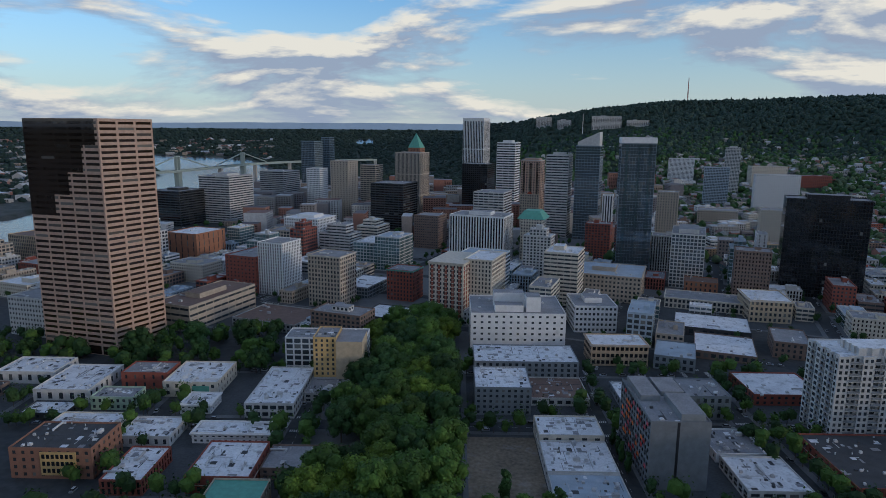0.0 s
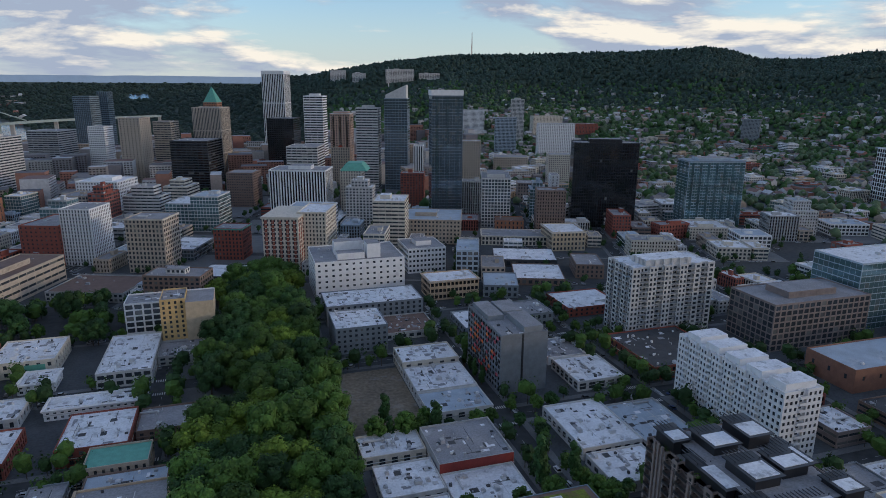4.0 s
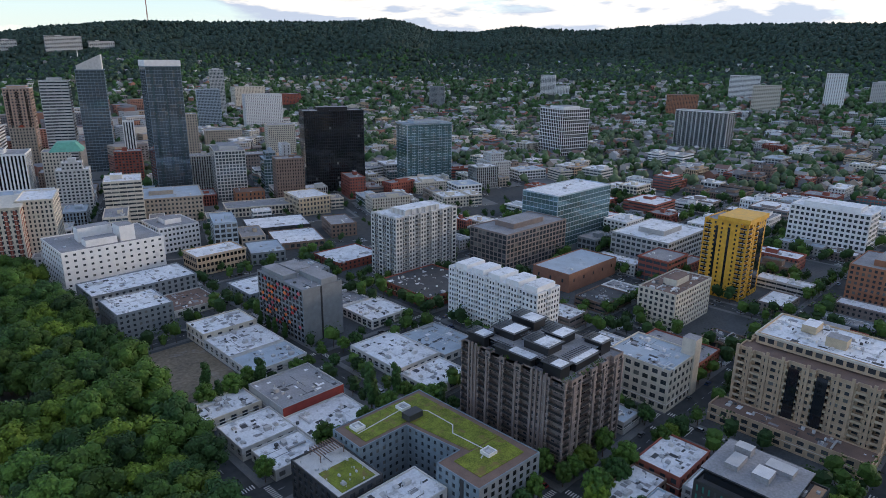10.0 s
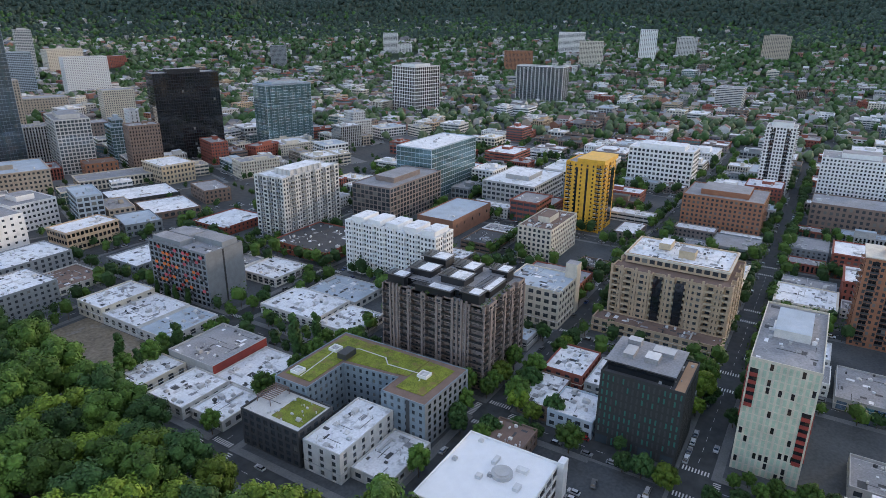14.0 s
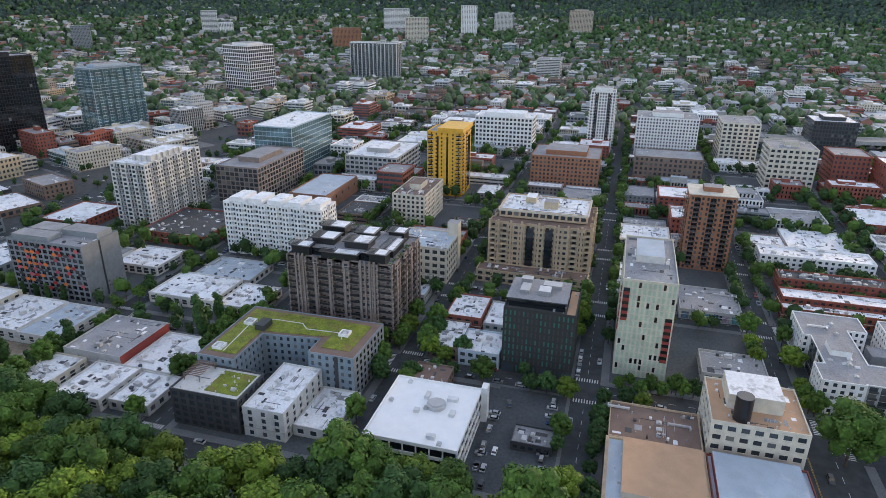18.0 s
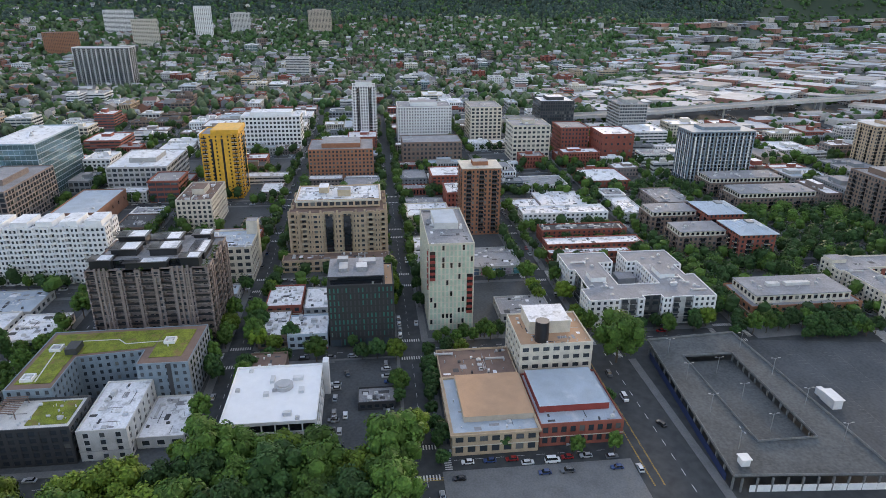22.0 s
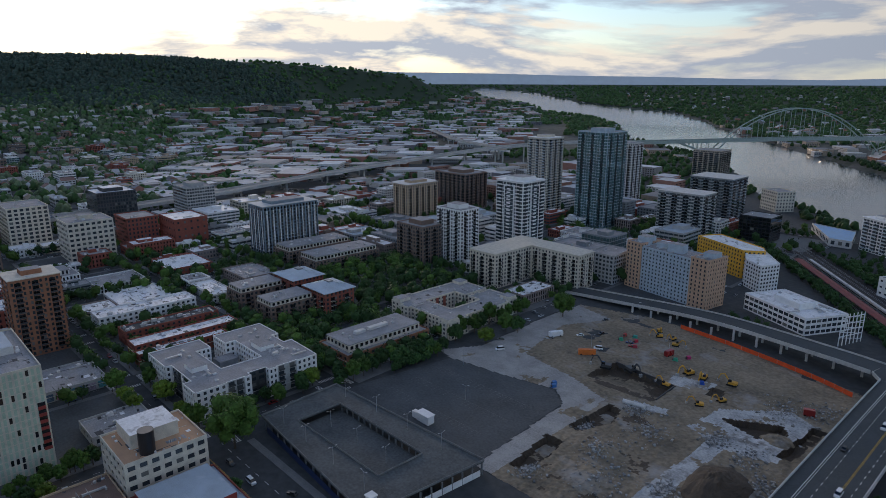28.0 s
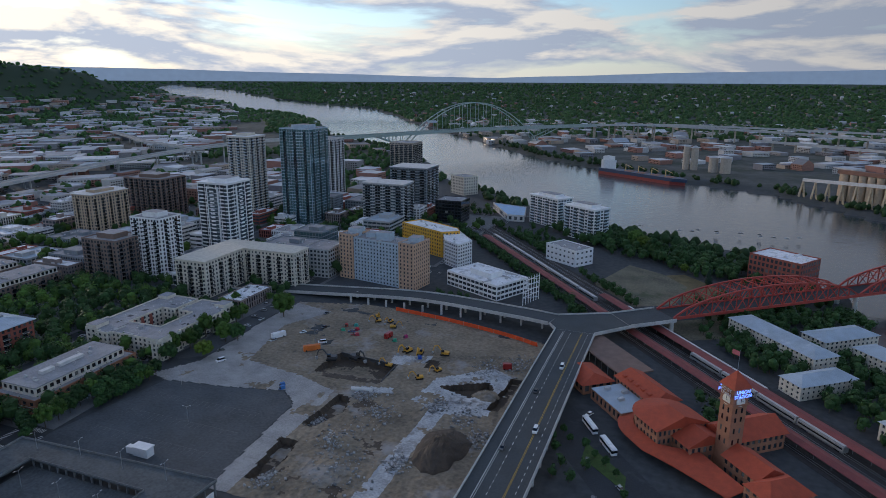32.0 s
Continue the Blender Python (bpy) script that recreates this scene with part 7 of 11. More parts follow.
for i in range(8):
    z = 262 + i * 12; k = 1 - (z - 240) / 150
    b = Build(); b.beam((921 - 2.5 * k, 2623 - 2 * k, z), (921 + 2.5 * k, 2623 - 2 * k, z), .5, .5); b.beam((921 + 2.5 * k, 2623 - 2 * k, z), (921, 2623 + 3 * k, z + 6), .5, .5); part("brace", b, REDPAINT, aerial)
for x, y, w, d, h in ((337, 2473, 57, 30, 202), (400, 2387, 49, 26, 191), (532, 2299, 100, 30, 204), (634, 2273, 73, 24, 191)):
    far_block("hospital_building", "pale hospital block on the wooded hilltop", "hospital", turned(x, y, w, d, -10), h, PALE, ROOF_GREY, GLASS_DARK, 4, 6, .8, .4, rng=random.Random(int(x)))
yl = building("apartment_building", "yellow and white curved apartment wing", "apartment building", [(62, -536), (50, -556), (4, -532), (-2, -520), (12, -510)], 24, GOLD, ROOF_WHITE, fh=3.1, bw=3.2, ww=.4, wh=.5, units=4)
building("apartment_building", "white apartment wing with yellow stripes", "apartment building", [(3, -531.5), (-21, -498), (-14, -480), (2, -492), (10, -510)], 22, WHITE, ROOF_WHITE, fh=3.1, bw=3.2, ww=.5, wh=.5, units=3)

# ---- trees ----
def leaf_cloud(b, lobes, count, size, rng, m=0, flat=1.0):
    """Many small leaf clumps on the surfaces of a set of lobes (x, y, z, radius)."""
    total = sum(r * r for *_, r in lobes)
    for x, y, z, r in lobes:
        for _ in range(int(count * r * r / total)):
            d = Vector((rng.gauss(0, 1), rng.gauss(0, 1), rng.gauss(0.25, 1))).normalized()
            c = Vector((x, y, z)) + Vector((d.x, d.y, d.z * flat)) * r * rng.uniform(0.78, 1.1)
            t = (d * 1.3 + Vector((rng.uniform(-.6, .6), rng.uniform(-.6, .6), rng.uniform(-.3, .7)))).normalized()
            s = t.cross(Vector((rng.uniform(-1, 1), rng.uniform(-1, 1), rng.uniform(-1, 1)))).normalized()
            w = t.cross(s)
            k = size * rng.uniform(0.6, 1.3)
            b.face([tuple(c - s * k - w * k * .5), tuple(c + s * k * .2 - w * k * .8), tuple(c + s * k + w * k * .4), tuple(c - s * k * .3 + w * k * .8)], m)


def core_ball(b, x, y, z, r, rng):
    """An uneven inner mass of foliage that the outer leaves sit on."""
    n, rows = 6, 3
    k = len(b.v)
    for j in range(rows + 1):
        ph = math.pi * j / rows
        for i in range(n):
            th = 2 * math.pi * (i + .5 * (j % 2)) / n
            q = r * rng.uniform(.72, .95)
            b.v.append((x + q * math.sin(ph) * math.cos(th), y + q * math.sin(ph) * math.sin(th), z + q * math.cos(ph)))
    for j in range(rows):
        for i in range(n):
            b.f.append((k + j * n + i, k + (j + 1) * n + i, k + (j + 1) * n + (i + 1) % n, k + j * n + (i + 1) % n)); b.m.append(0)


def make_tree(seed, h, r, leaf, kind="round", label="leafy green street tree", leaves=1150):
    rng = random.Random(seed)
    th = thing("tree", label, "tree")
    tb = Build()
    bare = h * .3
    tb.tube((0, 0, -.1), (0, 0, bare), h * .022, h * .015, 8)
    tb.tube((0, 0, bare), (0, 0, h * .75), h * .015, h * .005, 6)
    lobes = []
    lb = tb
    if kind == "round":
        for i in range(17):
            a = i * 2.4 + rng.uniform(-.3, .3)
            t = (i + .5) / 17
            q = r * (.30 + .48 * math.sin(math.pi * (.15 + .75 * t))) * rng.uniform(.8, 1.1)
            lobes.append((math.cos(a) * q, math.sin(a) * q, h * (.36 + .46 * t) * rng.uniform(.94, 1.06), r * rng.uniform(.27, .43)))
        lobes.append((0, 0, h - r * .42, r * .42))
        lobes.append((0, 0, h * .6, r * .62))
    elif kind == "column":
        for i in range(7):
            lobes.append((rng.uniform(-.25, .25) * r, rng.uniform(-.25, .25) * r, h * (.2 + .11 * i), r * (1 - .1 * abs(i - 2)) * .75))
    else:
        for i in range(9):
            lobes.append((rng.uniform(-.08, .08) * r, rng.uniform(-.08, .08) * r, h * (.18 + .09 * i), r * (1.0 - .105 * i) * .8))
    for x, y, z, q in lobes[:7]:
        lb.tube((0, 0, bare * rng.uniform(.8, 1.3)), (x, y, z), h * .008, h * .002, 5)
    part("trunk", tb, BARK, th)
    cb = Build()
    for x, y, z, q in lobes:
        core_ball(cb, x, y, z, q * 1.0, rng)
    leaf_cloud(cb, lobes, leaves, .44 if h > 11 else .32, rng)
    part("crown", cb, leaf, th)
    return th


TREES = {
    "big": make_tree(1, 19, 8.0, LEAF, label="large green park elm with a broad crown", leaves=2600),
    "big2": make_tree(2, 17, 7.2, LEAF_LIGHT, label="large yellow-green park tree with a broad crown", leaves=2600),
    "dark": make_tree(3, 18, 7.4, LEAF_DARK, label="large dark green park tree", leaves=2600),
    "street": make_tree(4, 9.5, 3.4, LEAF, label="rounded green street tree", leaves=1000),
    "street2": make_tree(5, 8.0, 3.0, LEAF_DARK, label="rounded dark green street tree", leaves=1000),
    "lime": make_tree(6, 8.5, 3.6, LEAF_LIGHT, label="rounded yellow-green street tree", leaves=1000),
    "poplar": make_tree(7, 14, 2.8, LEAF_DARK, "column", label="tall narrow columnar tree", leaves=900),
    "fir": make_tree(8, 16, 3.6, CONIFER, "cone", label="dark pointed conifer in the river park", leaves=1000),
}
for k, o in enumerate(TREES.values()):      # the first of each kind stands in the river park
    o.matrix_basis = pose(-150 - k * 9, -610 + k * 14, 0)
rt = random.Random(11)


def plant(kind, x, y, s=1.0, z=0.0, group=""):
    s *= rt.uniform(.85, 1.15)
    o = copy_thing(TREES[kind], pose(x, y, z, 0, 0, rt.uniform(0, 360)) @ Matrix.Diagonal((s, s, s * rt.uniform(.9, 1.12), 1)))
    return tagged(o, group=group) if group else o


def free_of_buildings(x, y, gap):
    for cx, cy, r, poly in TAKEN:
        if abs(x - cx) < r * 1.5 + gap and abs(y - cy) < r * 1.5 + gap:
            a = np.array(inset(poly, -gap))
            if inside(a, np.array([x]), np.array([y]))[0]:
                return False
    return True


# park blocks: three rows of big trees
for i in range(5):
    for j in range(39):
        x, y = -55 + i * 12.5 + rt.uniform(-2.5, 2.5), 14 + j * 12.2 + rt.uniform(-2.5, 2.5)
        if (y < 90 and x < -34) or (x > -8 and 90 < y < 175) or (y > 317 and x > -2):
            continue
        if free_of_buildings(x, y, 4) and rt.random() < .9:
            plant(rt.choice(("big", "big", "big2", "dark", "dark")), x, y, 1.18, .0, "park trees")
# boulevard trees at the foot of the pink tower
for i in range(30):
    x, y = rt.uniform(-300, -120), rt.uniform(385, 465)
    if free_of_buildings(x, y, 4):
        plant(rt.choice(("street", "dark", "street2")), x, y, 1.2 if rt.random() < .5 else .8)
# street trees along the kerbs of the near blocks
def kerb_spots():
    for ax in AVENUES:
        for sy in STREETS:
            for k in range(10):
                t = 9 + k * 6.8
                for spot in ((ax + 7.2, sy + t), (ax - 7.2, sy + t), (ax + t, sy + 7.2), (ax + t, sy - 7.2)):
                    yield spot


MID = []
for _ in range(150):
    x, y = rt.uniform(-340, -95), rt.uniform(388, 470)
    if free_of_buildings(x, y, 4.5):
        MID.append((x, y, rt.uniform(4.5, 7)))
n_street = 0
for x, y in kerb_spots():
    if open_land(x, y) or -62 < x < 8 or y > 400 or in_river(np.array([x, x - 15]), np.array([y, y - 15])).any() or bank_distance(x, y) < 25 or not free_of_buildings(x, y, .8):
        continue
    d = math.hypot(x - HUB[0], y - HUB[1])
    if -20 < x < 165 and -160 < y < 260 and n_street < 95:
        if rt.random() < .62:
            plant(rt.choice(("street", "street2", "street2", "lime") if y < 140 else ("street", "street2", "poplar", "street")), x, y, rt.uniform(.95, 1.45), .15, "street trees")
            n_street += 1
    elif d < 780 and rt.random() < (.62 if d < 520 else .5):
        MID.append((x + rt.uniform(-1, 1), y, rt.uniform(3.0, 6.4)))
# rows by the housing and the garage, and the grove beyond
for i in range(9):
    plant(rt.choice(("street", "street2")), 78 + rt.uniform(-2, 2), -168 - i * 7, 1.25, 0, "row by the terrace")
    plant(rt.choice(("street2", "street2", "street")), 70 + rt.uniform(-2, 2), -190 - i * 4, .8, 0, "shrubs by the terrace")
    plant(rt.choice(("street", "street2", "street")), 80 + rt.uniform(-4, 3), -246 - i * 9, 1.4, 0, "row by the court")
GROVE = []
for _ in range(60):                                      # gardens between the terraces
    x, y = rt.choice((rt.uniform(198, 207), rt.uniform(224, 240), rt.uniform(179, 182))), rt.uniform(-170, -92)
    if free_of_buildings(x, y, 1.2):
        GROVE.append((x, y, rt.uniform(2.2, 3.8)))
for _ in range(170):                                     # the park blocks and the trees behind the brick office
    x, y = (rt.uniform(143, 252), rt.uniform(-350, -236)) if rt.random() < .72 else (rt.uniform(121, 161), rt.uniform(-240, -160))
    if free_of_buildings(x, y, 2.5):
        GROVE.append((x, y, rt.uniform(3.6, 6.0)))
for x, y, s_ in ((103, -164, 1.6), (110, -166, 1.5), (98, -161, 1.3), (78, -161, 1.3), (84, -163, 1.1), (72, -205, 1.35), (74, -213, 1.3), (73, -221, 1.2), (70, -228, 1.1), (75, -196, 1.2)):
    plant("street2", x, y, s_, 0, "row by the terrace")
plant("big", 58, -91, 1.3)
for k_, x, y, s_ in (("poplar", 80.5, 298, .8), ("poplar", 81, 290, .75), ("poplar", 81, 282, .8), ("poplar", 81, 272, .8), ("street", 40, 238, 1.2), ("street2", 38, 229, 1.2), ("street", 84, 240, 1.0), ("street2", 104, 237, 1.15), ("street", 96, 237, 1.0), ("street2", 88, 214, 1.2), ("street2", 82.5, 226, 1.1), ("street", 90, 160, 1.5), ("poplar", 97, 162, .7), ("street", 127, 165, 1.4), ("street2", 140, 237, 1.1),
                     ("street", 31, 84.6, 1.5), ("street2", 60, 84.5, 1.1), ("street", 113, 76, 1.4), ("street", 104, 76, 1.2), ("street2", 89.5, 57, 1.3), ("lime", 86.5, 72, 1.2), ("lime", 83, 64, 1.2), ("street2", 133, 5, 1.0), ("street2", 83, 28, .8), ("street2", 140, 4, .9), ("street2", 4, -28.5, 1.0), ("street", -1.5, -54, 1.0), ("street", -1.5, -68, 1.0), ("street2", 27, -75.5, 1.0), ("big2", 13, 4, .75), ("street2", 74, -157, .9), ("street2", 68, -98, .8), ("street", 80, -125, 1.0), ("street2", 82, -140, 1.1)):
    plant(k_, x, y, s_, .15)
plant("lime", 62, -257, 1.25)
plant("street", 66, -280, 1.5)
plant("street2", 60, -284, 1.3)
plant("big", 58, -330, .85)
plant("street", 100, -334, 1.3)
for i in range(7):
    plant("street", 81 + rt.uniform(0, 8), -12 - i * 4.3, .8, .15, "trees by the slim tower")
    plant("street2", -2 + i * 9.5, -4.6 + rt.uniform(-.6, .6), .95, .15, "row beside the street")
# ---- infill: the ordinary buildings of the blocks ----
rf = random.Random(21)
for q in (R(143, -350, 252, -236), R(122, -72, 151, -40), R(199, -172, 206, -95), R(224, -172, 240, -92), R(121, -240, 160, -160), R(92, -72, 99, -40)):      # park blocks, a car park and gardens stay open
    TAKEN.append((sum(p[0] for p in q) / 4, sum(p[1] for p in q) / 4, math.dist(q[0], q[2]) / 2, q))
PEARL = [(BRICK, ROOF_WHITE), (BROWN, ROOF_DARK), (WHITE, ROOF_WHITE), (PALE, ROOF_WHITE), (MIDGREY, ROOF_BLUE), (BRICK, ROOF_GREY), (CREAM, ROOF_WHITE), (GREY, ROOF_GREY), (WHITE, ROOF_GREY), (TAUPE, ROOF_WHITE)]
DOWNTOWN = [(WHITE, ROOF_WHITE), (PALE, ROOF_WHITE), (PALE, ROOF_GREY), (WHITE, ROOF_GREY), (WHITE, ROOF_BLUE), (CREAM, ROOF_WHITE), (MIDGREY, ROOF_WHITE), (BROWN, ROOF_GREY), (PALE, ROOF_BLUE), (CREAM, ROOF_WHITE), (LIGHTBLUE, ROOF_BLUE), (TANSTONE, ROOF_GREY), (BRICK, ROOF_GREY), (CREAM, ROOF_GREY)]
FACADES = [(3.2, 3.0, .45, .5, GLASS), (3.6, 6.5, .95, .42, GLASS), (3.4, 2.6, .5, .8, GLASS_DARK), (4.0, 4.2, .72, .62, GLASS), (3.8, 3.4, .88, .8, GLASS_TEAL), (3.3, 3.6, .55, .55, GLASS), (3.6, 5.0, .9, .5, GLASS_BLUE), (3.4, 2.8, .36, .55, GLASS_DARK)]
LABELS = {BRICK.name: "red brick", BUFF.name: "buff brick", BROWN.name: "brown brick", WHITE.name: "white painted", PALE.name: "pale concrete", MIDGREY.name: "grey concrete", ORANGE_BRICK.name: "orange brick", CREAM.name: "cream stucco", GREY.name: "grey metal-clad", SLATE.name: "slate blue panelled", TANSTONE.name: "tan stone", TAUPE.name: "taupe concrete", LIGHTBLUE.name: "pale blue"}


def lot_free(q):
    cx, cy = sum(p[0] for p in q) / 4, sum(p[1] for p in q) / 4
    r = math.dist(q[0], q[2]) / 2
    for tx, ty, tr, poly in TAKEN:
        if math.hypot(cx - tx, cy - ty) < r + tr * 1.05:
            mids = [(cx, cy)] + list(q) + [((q[i - 1][0] + q[i][0]) / 2, (q[i - 1][1] + q[i][1]) / 2) for i in range(4)]
            a = np.array(inset(poly, -2.0))
            if inside(a, np.array([m[0] for m in mids]), np.array([m[1] for m in mids])).any():
                return False
            b = np.array(ccw(q))
            px = [p[0] for p in poly]; py = [p[1] for p in poly]
            if inside(b, np.array(px), np.array(py)).any():
                return False
    return True


def lerp_lot(q, u0, v0, u1, v1):
    a, b, d = Vector(q[0]), Vector(q[1]), Vector(q[3])
    return [tuple(a + (b - a) * u + (d - a) * v) for u, v in ((u0, v0), (u1, v0), (u1, v1), (u0, v1))]


def raise_one(lot, palette, lo, hi, tallness):
    wall, roof = rf.choice(palette)
    h = lo + (hi - lo) * rf.random() ** tallness
    fh, bw, ww, wh, pane = rf.choice(FACADES if h > 11 else FACADES[:4])
    low = h < 9
    look_ = "square windows" if ww < .6 else "window bands" if ww > .85 else "tall windows"
    name, label, cat = "shop_building" if low else "office_building", f"{LABELS[wall.name]} {'low shop' if low else 'office'} with {look_} and {'white' if roof is ROOF_WHITE else 'grey'} roof", "shop building" if low else "office building"
    if math.dist(lot[0], HUB) > 840:
        return
    if not low and rf.random() < .4:
        name, label, cat = "apartment_building", label.replace("office with", "apartment block with"), "apartment building"
    if math.dist(lot[0], HUB) > 500:
        far_block(name, label, cat, lot, h, wall, roof, pane, fh, bw, ww, wh, rng=rf)
        if h > 24 and rf.random() < .5:
            c = Vector(lot[0]) * .5 + Vector(lot[2]) * .5
            far_block("roof_storey", "set-back pale top storeys on an office block", "roof storey", [tuple(c + (Vector(p) - c) * .62) for p in lot], h + rf.choice((4, 7, 10)), wall, roof, pane, fh, bw, ww, wh, rng=rf)
        return
    th = building(name, label, cat, lot, h, wall, roof, fh=fh, bw=bw, ww=ww, wh=wh, glass_mat=pane, units=rf.randrange(4, 9), shop=4.2 if h > 11 and rf.random() < .6 else 0, cornice=wall if rf.random() < .2 else None)
    if h > 10 and rf.random() < .6:
        c = Vector(lot[0]) * .5 + Vector(lot[2]) * .5
        k = rf.uniform(.3, .75)
        tier(th, [tuple(c + (Vector(p) - c) * k) for p in lot], h - .8, h + 2.6, wall if rf.random() < .5 else PALE, roof, pane, 3.2, bw, ww, wh)


def infill(q, palette, lo, hi, tallness):
    e = 0.05
    u = rf.choice((.33, .5, .5, .66))
    v = rf.choice((.4, .5, .6))
    for u0, u1 in ((e, u - .012), (u + .012, 1 - e)):
        for v0, v1 in ((e, v - .012), (v + .012, 1 - e)):
            if rf.random() < .06:
                continue
            lot = lerp_lot(q, u0, v0, u1, v1)
            if lot_free(lot):
                raise_one(lot, palette, lo, hi, tallness)
                continue
            um, vm = (u0 + u1) / 2, (v0 + v1) / 2          # what is left of a lot beside a larger neighbour
            for a in ((u0, v0, um, v1), (um, v0, u1, v1), (u0, v0, u1, vm), (u0, vm, u1, v1)):
                lot = lerp_lot(q, a[0] + .01, a[1] + .01, a[2] - .01, a[3] - .01)
                if lot_free(lot):
                    raise_one(lot, palette, lo, min(hi, 12), tallness + .6)
                    break


for q in blocks:
    cx, cy = sum(p[0] for p in q) / 4, sum(p[1] for p in q) / 4
    if -62 < cx < 8 or (8 < cx < 82 and 80 < cy < 330) or (0 < cx < 80 and -80 < cy < 80):
        continue
    if cy > 402:
        infill(q, DOWNTOWN, 12, 52 if cx < 330 else 28, 1.5)
    elif cx < -60:
        infill(q, PEARL, 6, 16, 1.4)
    elif cy < -330 and cx > 60:
        if cx < 520:
            infill(q, PEARL + [(PALE, ROOF_GREY)], 8, 24, 1.3)
    elif (cx > 80 and not (cx > 540 and cy < -150)) or cy > 320:
        infill(q, PEARL, 6, 18, 1.6)

# ---- garage, works site, viaducts, station, bridges and river ----
def deck(b, pts, width, thick, rail=1.0, m=0, top=1):
    """A road deck along a line of (x, y, z), with parapets and an asphalt top."""
    n = len(pts)
    side = []
    for i in range(n):
        p, q = Vector(pts[max(i - 1, 0)]), Vector(pts[min(i + 1, n - 1)])
        d = (q - p); d.z = 0; d.normalize()
        side.append(Vector((-d.y, d.x, 0)) * width / 2)
    prof = [(-1, -thick), (-1, rail), (-.965, rail), (-.965, 0.0), (.965, 0.0), (.965, rail), (1, rail), (1, -thick)]
    k = len(b.v)
    for i in range(n):
        for s, z in prof:
            c = Vector(pts[i]) + side[i] * s
            b.v.append((c.x, c.y, c.z + z))
    w = len(prof)
    for i in range(n - 1):
        for j in range(w):
            b.f.append((k + i * w + j, k + i * w + (j + 1) % w, k + (i + 1) * w + (j + 1) % w, k + (i + 1) * w + j))
            b.m.append(top if j == 3 else m)
    b.f.append(tuple(k + j for j in range(w))); b.m.append(m)
    b.f.append(tuple(k + (n - 1) * w + w - 1 - j for j in range(w))); b.m.append(m)


def smooth_line(pts, n):
    """Points along a Catmull-Rom line."""
    P = [Vector(p) for p in pts]
    P = [P[0] * 2 - P[1]] + P + [P[-1] * 2 - P[-2]]
    out = []
    for i in range(1, len(P) - 2):
        for k in range(n):
            t = k / n
            out.append(.5 * (2 * P[i] + (P[i + 1] - P[i - 1]) * t + (2 * P[i - 1] - 5 * P[i] + 4 * P[i + 1] - P[i + 2]) * t * t + (3 * P[i] - P[i - 1] - 3 * P[i + 1] + P[i + 2]) * t ** 3))
    return out + [P[-2]]


def flat(name, label, category, poly, z, mat, kind="structure"):
    b = Build()
    b.prism(ccw(poly), z - .3, z)
    return tagged(part(name, b, mat), label, category, kind=kind)


# parking deck with a sunken middle bay
DECKTOP = material("stained_deck_concrete", (.080, .089, .093), .9, var=.35, scale=.07, fine=.9, stain=((.13, .135, .135), .045, .56, .7))
gar = thing("parking_garage", "concrete parking deck with a sunken middle bay", "parking garage")
gb = Build()
for q in ([(-26, -118), (-25, -100), (65, -108), (65.7, -118)], [(-30, -156), (-28.4, -141), (67.3, -141), (68, -151)], [(-28.4, -141), (-26, -118), (-9, -118), (-9, -141)], [(50, -141), (50, -118), (65.7, -118), (67.3, -141)]):
    gb.prism(ccw(q), 5.7, 6.3)
part("deck", gb, DECKTOP, gar)
gb = Build(); gb.prism(ccw([(-9, -141), (-9, -118), (50, -118), (50, -141)]), 2.7, 3.1); part("lower_deck", gb, DECKTOP, gar)
gb = Build()
DECKEDGE = material("weathered_deck_edge", (.17, .175, .175), .9, var=.3, scale=.3, fine=2.0)
edge = [(-25, -100), (65, -108), (68, -151), (-30, -156)]
for i in range(4):
    p, q = Vector(edge[i - 1]), Vector(edge[i])
    gb = Build(); gb.beam((p.x, p.y, 6.75), (q.x, q.y, 6.75), .25, .9); part("parapet", gb, DECKEDGE, gar)
for p, q in (((-9, -118), (50, -118)), ((-9, -141), (50, -141)), ((50, -118), (50, -141)), ((-9, -118), (-9, -141))):
    gb = Build(); gb.beam((*p, 6.7), (*q, 6.7), .2, .8); part("parapet", gb, DECKEDGE, gar)
cm = Build(); cm.block(-.3, -.3, 0, .3, .3, 5.7)
col = cm.mesh("column", DECKEDGE)
for i in range(14):
    part("column", col, None, gar, at=pose(-24 + i * 6.7, -100.8 - i * .6, 0)); part("column", col, None, gar, at=pose(-9 + i * 4.5, -118.4, 0)); part("column", col, None, gar, at=pose(-9 + i * 4.5, -141.5, 0))
for i in range(11):
    part("column", col, None, gar, at=pose(-25.6 - i * .4, -103 - i * 5.2, 0))
gb = Build(); gb.beam((-20, -100.7, 1.5), (60, -107.8, 1.5), .3, 2.8); part("blue_infill_wall", gb, material("dark_blue_paint", (.02, .035, .10), .6), gar)
gb = Build(); gb.beam((-25.9, -106, 1.4), (-29.7, -154, 1.4), .3, 2.7); part("white_infill_wall", gb, WHITE, gar)
gb = Build(); gb.block(-21, -108, 6.3, -18, -105, 9.0); gb.block(-21.4, -108.4, 9.0, -17.6, -104.6, 9.25); part("stair_head", gb, WHITE, gar)
sh = thing("site_hut", "small white hut on the lower lot", "hut")
gb = Build(); gb.block(14, -169, 0, 22, -165, 4.2); gb.block(13.6, -169.4, 4.2, 22.4, -164.6, 4.5); gb.block(22, -168, 0, 26, -165.5, 3.2); part("wall", gb, WHITE, sh)

